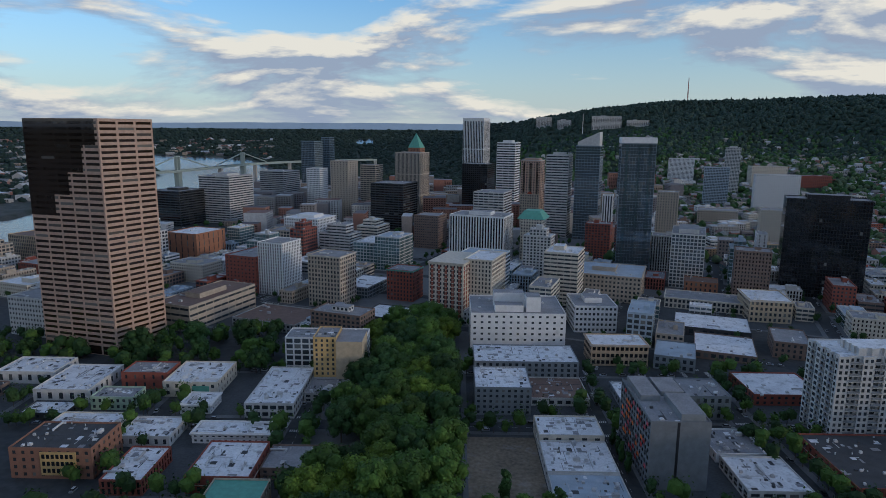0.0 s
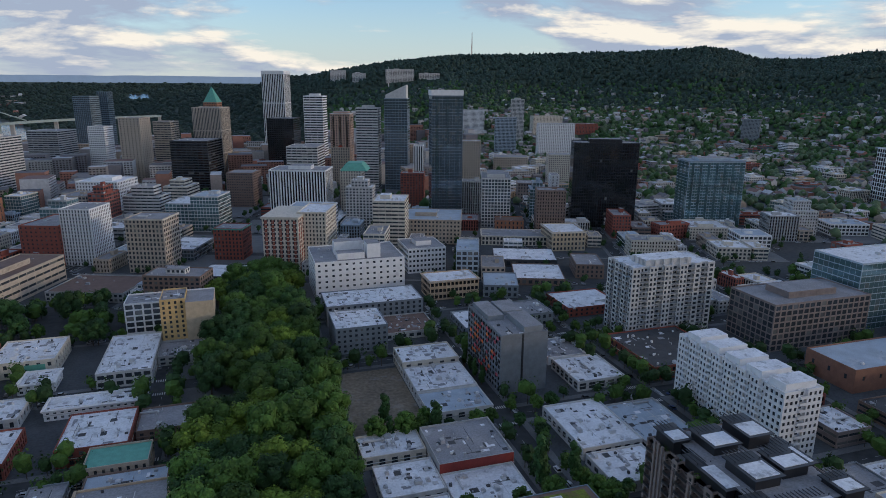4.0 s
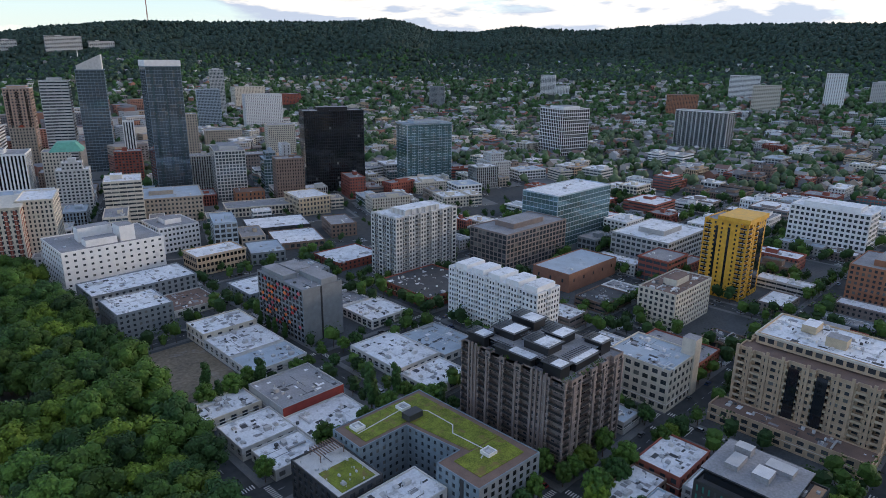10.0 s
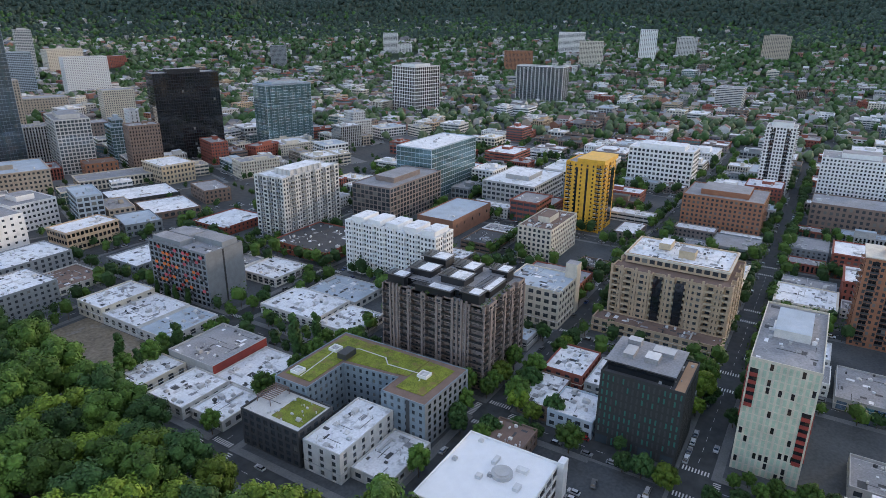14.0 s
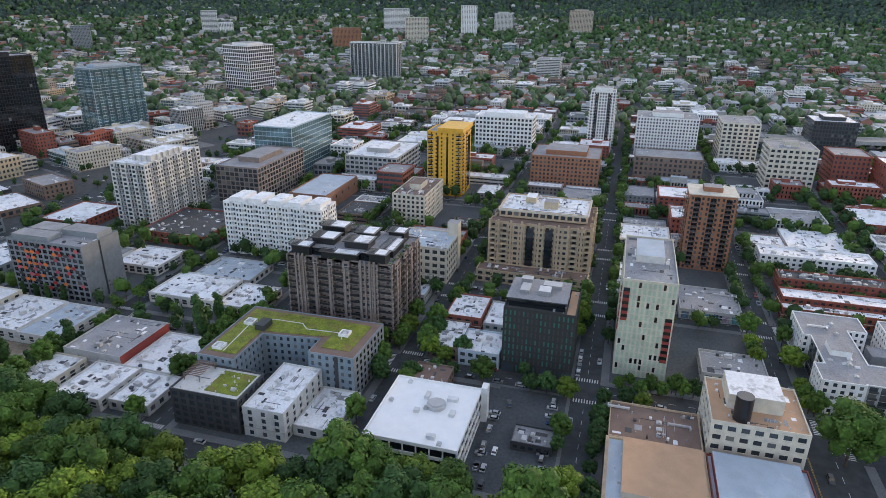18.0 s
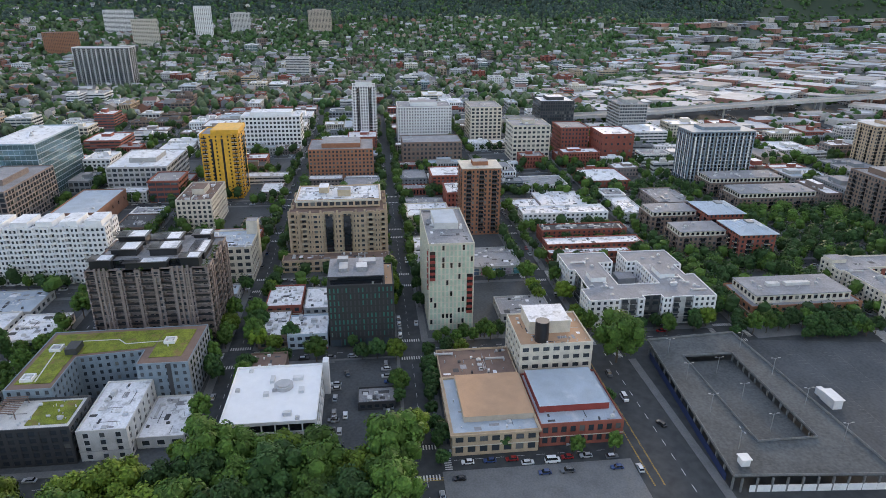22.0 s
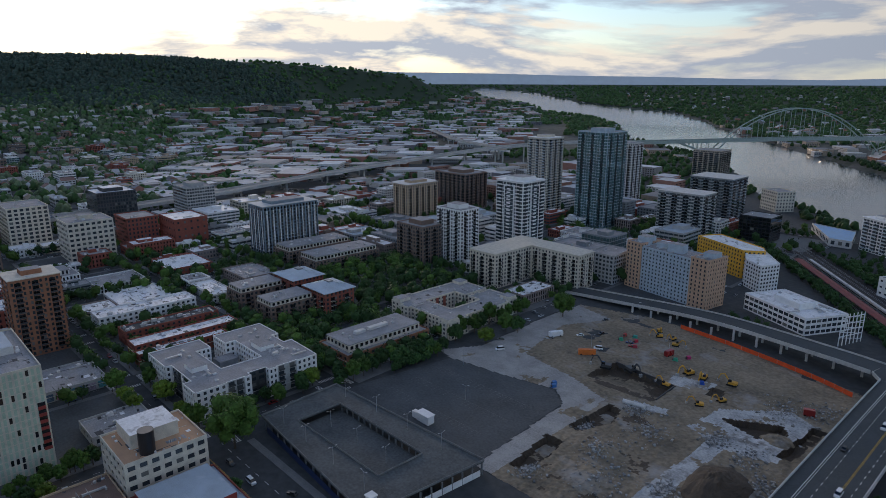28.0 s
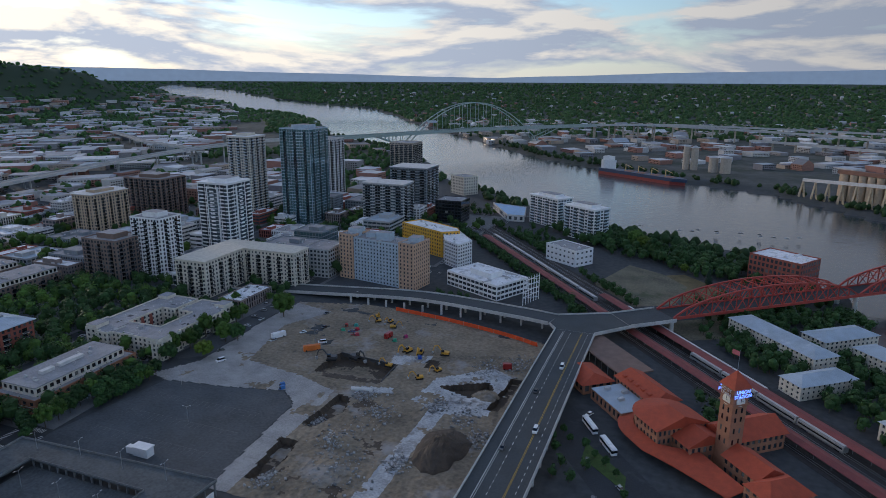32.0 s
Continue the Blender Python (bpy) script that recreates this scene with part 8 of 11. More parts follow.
mk2 = Build()
for i in range(30):
    x = -24 + i * 2.7
    for y0, L in ((-117.5, 4.5), (-146.5, 5)):
        if -24 < x < 50:
            mk2.block(x, y0, 6.3, x + .1, y0 + L, 6.308)
for i in range(20):
    mk2.block(-7 + i * 2.8, -124, 3.1, -6.9 + i * 2.8, -119, 3.108); mk2.block(-7 + i * 2.8, -140, 3.1, -6.9 + i * 2.8, -135, 3.108)
tagged(part("bay_marking", mk2, material("deck_bay_paint", (.12, .125, .125), .9), gar), kind="stuff")
lamp = thing("lamp_post", "grey double-armed lamp post on the parking deck", "lamp post", "deck lamps")
gb = Build(); gb.tube((0, 0, 0), (0, 0, 8), .14, .08, 8); part("pole", gb, STEEL, lamp)
for s in (-1, 1):
    gb = Build(); gb.tube((0, 0, 7.6), (s * 1.6, 0, 8.1), .05, .05, 6); gb.block(s * 1.6 - .45, -.16, 8.03, s * 1.6 + .45, .16, 8.2); part("arm", gb, STEEL, lamp)
lamp.matrix_basis = pose(-12, -109, 6.304)
for x, y, z in ((10, -110, 6.304), (32, -111, 6.304), (52, -112, 6.304), (0, -129, 3.104), (20, -129, 3.104), (40, -129, 3.104), (-12, -149, 6.304), (10, -149, 6.304), (32, -149, 6.304), (54, -147, 6.304), (20, -196, .1), (-45, -90, 0), (-38, -70, 0), (50, -225, .1), (15, -300, .1), (-20, -330, .1)):
    copy_thing(lamp, pose(x, y, z, 0, 0, 90 if z > 1 else 20))

rcm = random.Random(41)
# lots and works site
GRAVEL = material("compacted_gravel", (.29, .285, .275), .95, var=.3, scale=.1, fine=1.5, stain=((.35, .345, .335), .05, .55, .7))
SLAB = material("broken_pale_slab", (.38, .39, .395), .95, var=.35, scale=.12, fine=1.0, bump=.15, stain=((.12, .11, .10), .09, .55, .85))
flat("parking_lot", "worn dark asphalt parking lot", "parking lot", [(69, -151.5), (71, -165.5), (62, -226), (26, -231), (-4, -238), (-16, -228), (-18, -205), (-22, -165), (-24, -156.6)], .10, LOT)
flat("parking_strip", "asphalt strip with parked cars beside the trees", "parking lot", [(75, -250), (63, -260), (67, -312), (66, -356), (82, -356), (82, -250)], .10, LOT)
DRY = material("dry_grass_and_dirt", (.135, .125, .085), 1.0, var=.4, scale=.06, fine=.7, stain=((.05, .075, .03), .05, .55, .7))
flat("yard", "bare brown yard with dry grass beside the tracks", "yard", [(-150, -548), (-178, -530), (-198, -500), (-190, -452), (-152, -432), (-128, -480)], .07, DRY)
flat("yard", "dry grass under the red bridge", "yard", [(-170, -396), (-196, -384), (-250, -412), (-262, -446), (-226, -440), (-190, -418)], .07, DRY)
mk = Build()
for i in range(24):                                      # worn parking bays
    x = 56 - i * 2.7
    for y0, L in ((-178, 5), (-196, 5), (-214, 5)):
        if rcm.random() < .8:
            mk.block(x, y0, .1, x + .1, y0 + L, .112)
for y in (-178, -196, -214):
    mk.block(-8, y - .05, .1, 56, y + .05, .112)
tagged(part("bay_marking", mk, material("worn_bay_paint", (.16, .16, .16), .9)), "faded white parking bay lines", "road marking", kind="structure")

SITE = [(-22, -158), (-18, -205), (-16, -228), (-4, -238), (26, -231), (62, -226), (76, -229), (62, -254), (66, -312), (65, -360), (20, -372), (-20, -372), (-114, -350), (-122, -345), (-118, -170), (-100, -158)]
PITS = [([(-8, -291), (-45, -287), (-46, -263), (-5, -260)], 3.4, 1), ([(-33, -245), (-39, -244), (-43, -231), (-36, -212), (-31, -215)], 2.6, 0), ([(-29, -200), (-37, -200), (-40, -181), (-38, -170), (-33, -170)], 2.8, 0), ([(-78, -272), (-100, -285), (-105, -277), (-96, -266)], 3.0, 0), ([(-116, -293), (-111, -293), (-108, -257), (-113, -257)], 2.4, 0), ([(-60, -300), (-66, -300), (-68, -292), (-62, -290)], 1.4, 0)]
HAUL = [(-22, -158), (-33, -158), (-31, -215), (-29, -248), (-4, -257), (36, -264), (48, -317), (32, -350), (64, -358), (66, -312), (62, -251), (76, -229), (62, -226), (26, -231), (-4, -238), (-16, -228), (-18, -205)]
SLABS = [[(-70, -254), (-73, -281), (-99, -303), (-112, -295), (-110, -251), (-89, -246)], [(-79, -160), (-82, -250), (-90, -249), (-88, -160)], [(-39, -299), (-61, -307), (-60, -292), (-41, -289)], [(-40, -250), (-58, -256), (-56, -262), (-40, -258)]]
CELL = 1.2
gx = np.arange(-123, 77, CELL); gy = np.arange(-373, -157, CELL)
GX, GY = np.meshgrid(gx, gy, indexing="ij")
rs_ = np.random.default_rng(3)
JX, JY = GX + rs_.uniform(-.3, .3, GX.shape) * CELL, GY + rs_.uniform(-.3, .3, GY.shape) * CELL


def zone(poly):
    return inside(np.array(ccw(poly)), GX.ravel(), GY.ravel()).reshape(GX.shape)


NZ = np.array([[noise.noise((x * .06, y * .06, 1.0)) * .35 + noise.noise((x * .22, y * .22, 4.0)) * .16 + noise.noise((x * .7, y * .7, 9.0)) * .07 for y in gy] for x in gx])
in_haul = zone(HAUL)
on_slab = np.zeros(GX.shape, bool)
for q in SLABS:
    on_slab |= zone(q)
GZ = .16 + np.where(in_haul | on_slab, NZ * .18, NZ)
GZ += np.where(in_haul | on_slab, 0, .14 * np.sin((GX * .5 + GY * .12) * 2.6 + NZ * 9) * (NZ > -.05))      # ruts left by the tracks
spoil = zone([(-40, -250), (-62, -246), (-76, -205), (-74, -165), (-44, -165), (-42, -205)])
in_pit = np.zeros(GX.shape, bool)
for poly, depth, sloped in PITS:
    z = zone(poly)
    in_pit |= z
    GZ = np.where(z, -depth * (np.clip((-GY - 262) / 14, 0, 1) if sloped else 1.0) + NZ * .5, GZ)
for cx, cy, rx, ry, hh in ((-52, -206, 9, 7, 1.8), (-100, -296, 10, 4, 1.6), (-68, -232, 7, 9, 1.2), (-92, -316, 12, 3, 1.2), (-60, -184, 9, 12, 1.0), (-30, -300, 12, 3, .9)):
    d2 = ((GX - cx) / rx) ** 2 + ((GY - cy) / ry) ** 2
    GZ += np.where(in_pit, 0, hh * np.exp(-d2 * 1.6) * (1 + NZ))
keep = zone(SITE)
sm = bpy.data.meshes.new("works_site")
nx, ny = GX.shape
quads, mids = [], []
for i in range(nx - 1):
    for j in range(ny - 1):
        if keep[i, j] and keep[i + 1, j] and keep[i, j + 1] and keep[i + 1, j + 1]:
            c = [(i, j), (i + 1, j), (i + 1, j + 1), (i, j + 1)]
            quads.append([p * ny + q for p, q in c])
            zs = [GZ[p] for p in c]
            mids.append(3 if max(zs) - min(zs) > 1.0 or (in_pit[i, j] and NZ[i, j] < .06) else 2 if on_slab[i, j] and NZ[i, j] > -.13 else 1 if in_haul[i, j] and NZ[i, j] > -.2 else 3 if spoil[i, j] and NZ[i, j] < -.12 else 0)
sm.from_pydata(np.stack([JX, JY, GZ], axis=-1).reshape(-1, 3).tolist(), [], quads)
sm.polygons.foreach_set("material_index", mids)
for m in (DIRT, GRAVEL, SLAB, MUD):
    sm.materials.append(m)
tagged(new("works_site", sm), "churned bare earth of a demolition site with open pits", "construction site", kind="structure")
# broken concrete lying about
cb_ = Build()
for _ in range(3600):
    cx, cy, r = rcm.choice(((-52, -206, 8), (-60, -234, 10), (-96, -298, 12), (-84, -252, 6), (-86, -200, 5), (-112, -230, 6), (-110, -312, 9), (-45, -250, 6), (-34, -222, 4), (-100, -246, 9), (-66, -190, 14), (-40, -172, 5)))
    x, y = rcm.gauss(cx, r * .5), rcm.gauss(cy, r * .7)
    if -120 < x < -28 and -345 < y < -162:
        s = rcm.uniform(.15, .5) * rcm.choice((1, 1, 1, 2.6)); a = rcm.uniform(0, 3.1)
        z = float(GZ[min(max(int((x + 123) / CELL), 0), nx - 1), min(max(int((y + 373) / CELL), 0), ny - 1)])
        cb_.box((x, y, z - .05), (s * math.cos(a), s * math.sin(a), rcm.uniform(-.2, .2)), (-s * .7 * math.sin(a), s * .7 * math.cos(a), rcm.uniform(-.2, .2)), (0, 0, s * .6))
tagged(part("rubble", cb_, material("concrete_chunks", (.26, .26, .255), .95, island=.5)), "scattered chunks of broken concrete", "rubble", kind="stuff")


def mound(cx, cy, rx, ry, h, mat, label, seed, name="earth_mound"):
    b = Build()
    n, rings = 40, 14
    for j in range(rings + 1):
        t = j / rings
        for i in range(n):
            a = 2 * math.pi * i / n
            w = 1 + .25 * noise.noise((math.cos(a) * 1.3, math.sin(a) * 1.3, seed)) + .12 * noise.noise((math.cos(a) * 4, math.sin(a) * 4, seed + t * 3))
            z = h * (1 - t) ** .9 * (1 + .25 * noise.noise((math.cos(a) * 4 * t, math.sin(a) * 4 * t, seed + 9)) + .12 * noise.noise((math.cos(a) * 11 * t, math.sin(a) * 11 * t, seed + 5))) if t < 1 else -.4
            b.v.append((cx + math.cos(a) * rx * t * w, cy + math.sin(a) * ry * t * w, .04 + z))
    for j in range(rings):
        for i in range(n):
            b.f.append((j * n + i, j * n + (i + 1) % n, (j + 1) * n + (i + 1) % n, (j + 1) * n + i)); b.m.append(0)
    return tagged(part(name, b, mat), label, "earth mound")


for p, q in (((-8, -291.3), (-45, -287.3)), ((-45.4, -287), (-46.4, -266))):
    wl_ = Build(); wl_.beam((*p, -1.4), (*q, -1.4), .5, 4.2); tagged(part("sheet_wall", wl_, DARK), "dark sheet-piled wall along the basement pit", "retaining wall")
mound(-99, -216, 12, 19, 6.5, MUD, "large dark heap of excavated soil", 1)
mound(-103, -271, 7, 6, 2.6, DIRT, "low brown spoil heap beside a pit", 2)
pb = Build(); pb.tube((-36, -252, .9), (-47, -254, .9), 1.1, 1.1, 16)
tagged(part("concrete_pipe", pb, PALE), "big pale concrete pipe lying beside a pit", "pipe")
for x, y, rz, col, lab in ((8, -322, 20, (.05, .30, .18), "green"), (0, -326, 70, (.40, .03, .05), "red"), (-4, -318, 40, (.42, .05, .07), "red"), (4, -332, 10, (.05, .30, .25), "teal"), (-34, -326, 60, (.40, .04, .14), "pink-red"), (-30, -318, 20, (.05, .32, .2), "green"), (-54, -300, 15, (.03, .10, .45), "blue"), (-2, -240, 60, (.05, .16, .4), "blue"), (0, -243, 60, (.05, .16, .4), "blue"), (10, -330, 100, (.35, .05, .04), "red")):
    skip_ = thing("plant_skid", f"{lab} painted pump skid standing on the works", "machine", "site plant", at=pose(x, y, .2, 0, 0, rz))
    bb = Build(); bb.block(-1.6, -.9, 0, 1.6, .9, .25); bb.block(-1.2, -.8, .25, 1.0, .8, 1.7); bb.tube((-.6, 0, 1.7), (-.6, 0, 2.2), .12, .12, 8); part("body", bb, material("plant_paint_" + lab, col, .6), skip_)
    bb = Build(); bb.block(1.02, -.5, .3, 1.6, .5, 1.2); part("motor", bb, DARK, skip_)
# orange fence along the viaduct
fence = thing("safety_fence", "long orange mesh safety fence", "fence")
b = Build()
line = smooth_line([(-8, -368, 0), (-50, -361, 0), (-92, -350, 0), (-114, -341, 0)], 8)
for p, q in zip(line, line[1:]):
    b.beam((p.x, p.y, 1.7), (q.x, q.y, 1.7), .12, 2.6)
part("mesh_panel", b, material("orange_fence", (.70, .09, .02), .7), fence)
pm = Build(); pm.tube((0, 0, 0), (0, 0, 3.1), .06, .06, 6)
pm = pm.mesh("post", STEEL)
for p in line[::2]:
    part("post", pm, None, fence, at=pose(p.x, p.y + .15, 0))


# machines
def excavator(x, y, rz, mat, s=1.0, label="yellow tracked excavator with its boom raised"):
    th = thing("excavator", label, "excavator", "site machines", at=pose(x, y, .2, 0, 0, rz) @ Matrix.Scale(s, 4))
    for sd in (-1, 1):
        b = Build(); b.prism([(-2.0, sd * 1.2 - .3), (2.0, sd * 1.2 - .3), (2.0, sd * 1.2 + .3), (-2.0, sd * 1.2 + .3)], .15, .8); b.tube((-2.0, sd * 1.2 - .3, .48), (-2.0, sd * 1.2 + .3, .48), .36, .36, 10); b.tube((2.0, sd * 1.2 - .3, .48), (2.0, sd * 1.2 + .3, .48), .36, .36, 10)
        part("crawler_track", b, TYRE, th)
    b = Build(); b.block(-2.2, -1.35, .95, 1.6, 1.35, 2.1); b.block(-2.4, -1.2, 1.1, -2.2, 1.2, 1.9); part("body", b, mat, th)
    b = Build(); b.block(.2, .3, 2.1, 1.7, 1.3, 3.2); part("cab", b, GLASS_DARK, th)
    b = Build(); b.beam((1.3, -.2, 1.8), (3.8, -.2, 5.2), .45, .55); b.beam((3.8, -.2, 5.2), (5.6, -.2, 4.6), .42, .5); part("boom", b, mat, th)
    b = Build(); b.beam((5.5, -.2, 4.9), (6.6, -.2, 1.8), .35, .4); arm_ = part("arm", b, mat, th)
    b = Build(); b.prism([(6.2, -.8), (7.2, -.8), (7.0, .4), (6.2, .4)], .5, 1.7); part("bucket", b, STEEL, arm_, "grey steel bucket")
    return th


CAT = material("machine_yellow", (.55, .30, .04), .6)
for x, y, rz, s in ((-8, -280, 20, 1.3), (-20, -286, 160, 1.3), (-44, -306, 70, 1.2), (-52, -306, 100, 1.2), (-66, -310, 10, 1.1)):
    excavator(x, y, rz, DARK if x > -30 else CAT, s, "dark tracked excavator with its boom raised" if x > -30 else "yellow tracked excavator with its boom raised")
for x, y, rz in ((-6, -344, 30), (-14, -346, 80), (-20, -338, 200), (-2, -352, 130), (-42, -284, 0), (-70, -288, 60), (-64, -276, 30)):
    excavator(x, y, rz, CAT, .9, "small yellow digger parked on the site")


# vehicles
def car_meshes(name, l, w, h, cab0, cab1):
    b = Build()
    hood = h * .58
    P = [(-l / 2, .3), (l / 2, .3), (l / 2, hood * .9), (l / 2 - .9, hood), (-l / 2 + .25, hood * 1.02), (-l / 2, hood * .85)]
    k = len(b.v)
    for sd in (-1, 1):
        b.v.extend([(x, sd * w / 2, z) for x, z in P])
    n = len(P)
    b.f.append(tuple(k + n - 1 - i for i in range(n))); b.f.append(tuple(k + n + i for i in range(n))); b.m += [0, 0]
    for i in range(n):
        b.f.append((k + i, k + (i + 1) % n, k + n + (i + 1) % n, k + n + i)); b.m.append(0)
    g = Build()
    for z, e, m in ((hood * .98, 0, 0),):
        lo = [(cab0, -w / 2 + .06), (cab1, -w / 2 + .06), (cab1, w / 2 - .06), (cab0, w / 2 - .06)]
        hi = [(cab0 + .55, -w / 2 + .22), (cab1 - .75, -w / 2 + .22), (cab1 - .75, w / 2 - .22), (cab0 + .55, w / 2 - .22)]
        k = len(g.v)
        g.v.extend([(x, y, z) for x, y in lo] + [(x, y, h) for x, y in hi])
        for i in range(4):
            j = (i + 1) % 4
            g.f.append((k + i, k + j, k + 4 + j, k + 4 + i)); g.m.append(0)
    r = Build()
    r.prism([(cab0 + .5, -w / 2 + .2), (cab1 - .7, -w / 2 + .2), (cab1 - .7, w / 2 - .2), (cab0 + .5, w / 2 - .2)], h, h + .06)
    wh = Build()
    wh.tube((0, -.11, 0), (0, .11, 0), .33, .33, 12)
    return b, g, r, wh


PAINTS = [material("car_paint_" + n, c, .3, var=.04, spec=.6) for n, c in (("white", (.75, .75, .75)), ("black", (.015, .015, .017)), ("silver", (.38, .39, .40)), ("grey", (.10, .105, .11)), ("red", (.28, .02, .02)), ("blue", (.03, .06, .16)))]
NAMES = ("white", "black", "silver", "dark grey", "red", "dark blue")


def make_car(paint, colour, x, y, rz, kind="car", l=4.5, w=1.8, h=1.45, cab0=-1.9, cab1=1.1, z=0.0):
    th = thing(kind, f"{colour} {kind} parked by the kerb", kind, "street cars", at=pose(x, y, z, 0, 0, rz))
    b, g, r, wh = car_meshes(kind, l, w, h, cab0, cab1)
    part("body", b, paint, th); part("glazing", g, GLASS_DARK, th); part("roof", r, paint, th)
    wm = wh.mesh("wheel", TYRE)
    for sx in (-l * .31, l * .31):
        for sy in (-w / 2 + .1, w / 2 - .1):
            part("wheel", wm, None, th, at=pose(sx, sy, .33))
    return th


rc = random.Random(31)
CARS = [make_car(p, n, -60 - i * 7, -100, 0) for i, (p, n) in enumerate(zip(PAINTS, NAMES))]
CARS += [make_car(PAINTS[0], "white", -60, -110, 0, "van", 5.4, 2.0, 2.3, -2.6, 1.9), make_car(PAINTS[3], "dark grey", -68, -110, 0, "van", 5.0, 1.9, 1.8, -2.3, 1.2)]
n_cars = 0
for ax in AVENUES:
    for sy in STREETS:
        for k in range(9):
            for x, y, rz in ((ax + 4.3, sy + 13 + k * 7, 90), (ax - 4.3, sy + 13 + k * 7, -90), (ax + 13 + k * 7, sy + 4.3, 0), (ax + 13 + k * 7, sy - 4.3, 180)):
                if not (-100 < x < 260 and -190 < y < 330) or open_land(x, y) or rc.random() > .085 or n_cars > 80:
                    continue
                copy_thing(rc.choice(CARS), pose(x, y, 0, 0, 0, rz)); n_cars += 1
for x, y, rz in ((30, 30, 0), (30, 35, 0), (52, 12, 90), (20, 32, 0), (60, 30, 10), (12, 31, 0), (48, -84, 180), (30, -84, 180), (12, -92, 20), (-2, -14, 90), (-2, -22, 90), (-2, -30, 90), (-3, -50, 90), (-3, -57, 90), (-10, -66, 90), (-10, -40, 90), (-10, -48, 90), (-10, -10, 90),
                 (60, -268, 60), (40, -292, 70), (30, -310, 60), (22, -322, 80), (10, -300, 30), (-2, -318, 20), (2, -322, 20), (34, -345, 80), (50, -256, 60), (-150, -300, 60), (-155, -270, 60), (-160, -230, 100), (-175, -215, 130), (-190, -205, 130)):
    copy_thing(rc.choice(CARS), pose(x, y, .06, 0, 0, rz))
for y, x in ((-232, -137), (-268, -129), (-300, -136), (-214, -127)):
    copy_thing(rc.choice(CARS), pose(x, y, 8.32 if y < -200 else 7.5, 0, 0, 90))


# cars along the further kerbs and on the lots
FLEET = material("kerbside_car_paint", (.30, .31, .32), .35, island=.9, spec=.6)
fc = Build()


def small_car(x, y, z, rz):
    c, s = math.cos(radians(rz)), math.sin(radians(rz))
    def at(u, v):
        return (x + u * c - v * s, y + u * s + v * c)
    lo, hi = [at(u, v) for u, v in ((-2.2, -.9), (2.2, -.9), (2.2, .9), (-2.2, .9))], [at(u, v) for u, v in ((-1.4, -.7), (.7, -.7), (.7, .7), (-1.4, .7))]
    mid = [at(u, v) for u, v in ((-1.9, -.8), (1.2, -.8), (1.2, .8), (-1.9, .8))]
    k = len(fc.v)
    fc.v.extend([(*p, z + .25) for p in lo] + [(*p, z + .9) for p in lo] + [(*p, z + .92) for p in mid] + [(*p, z + 1.45) for p in hi])
    for i in range(4):
        j = (i + 1) % 4
        fc.f += [(k + i, k + j, k + 4 + j, k + 4 + i), (k + 8 + i, k + 8 + j, k + 12 + j, k + 12 + i)]; fc.m += [0, 1]
    fc.f += [(k + 4, k + 5, k + 6, k + 7), (k + 12, k + 13, k + 14, k + 15)]; fc.m += [0, 0]


for ax in AVENUES:
    for sy in STREETS:
        for k in range(10):
            t = 12 + k * 6.2
            for x, y, rz in ((ax + 4.3, sy + t, 90), (ax - 4.3, sy + t, -90), (ax + t, sy + 4.3, 0), (ax + t, sy - 4.3, 180)):
                near_ = -100 < x < 260 and -190 < y < 330
                if open_land(x, y) or y > 396 or bank_distance(x, y) < 25 or rc.random() > (.12 if near_ else .38):
                    continue
                small_car(x, y, 0, rz + rc.uniform(-2, 2))
for i in range(-8, 12):
    for j in range(0, 9):
        for k in range(9):
            for u, v, rz in ((i * PITCH + 4, j * PITCH + 12 + k * 6.5, 70), (i * PITCH - 4, j * PITCH + 12 + k * 6.5, 70), (i * PITCH + 12 + k * 6.5, j * PITCH + 4, -20)):
                x, y = dt(u, v)
                if y > 402 and rc.random() < .4 and bank_distance(x, y) > 25:
                    small_car(x, y, 0, rz)
for _ in range(46):
    x, y = rc.choice(((rc.uniform(68, 79), rc.uniform(-352, -254)), (rc.uniform(14, 70), rc.choice((13, 34.5))), (rc.uniform(-240, -140), rc.uniform(-215, -150))))
    small_car(x, y, .2, rc.choice((0, 90)) + rc.uniform(-4, 4))
tagged(part("parked_cars", fc, (FLEET, GLASS_DARK)), "many parked cars along the kerbs of the streets", "cars", kind="stuff")


def coach(x, y, rz, label="white coach parked outside the station", l=12.5, mat=PAINTS[0], name="coach"):
    th = thing(name, label, name, "parked coaches", at=pose(x, y, .05, 0, 0, rz))
    b = Build(); b.prism([(-l / 2, -1.25), (l / 2, -1.25), (l / 2, 1.25), (-l / 2, 1.25)], .4, 3.4); b.prism([(-l / 2 + .3, -1.1), (l / 2 - .5, -1.1), (l / 2 - .5, 1.1), (-l / 2 + .3, 1.1)], 3.4, 3.6); part("body", b, mat, th)
    if name == "coach":
        b = Build(); b.prism([(-l / 2 + .4, -1.28), (l / 2 + .02, -1.28), (l / 2 + .02, 1.28), (-l / 2 + .4, 1.28)], 1.7, 2.9); part("window_band", b, GLASS_DARK, th)
    w = Build(); w.tube((0, -.15, 0), (0, .15, 0), .5, .5, 12); wm = w.mesh("wheel", TYRE)
    for sx in (-l * .3, l * .34):
        for sy in (-1.12, 1.12):
            part("wheel", wm, None, th, at=pose(sx, sy, .5))
    return th


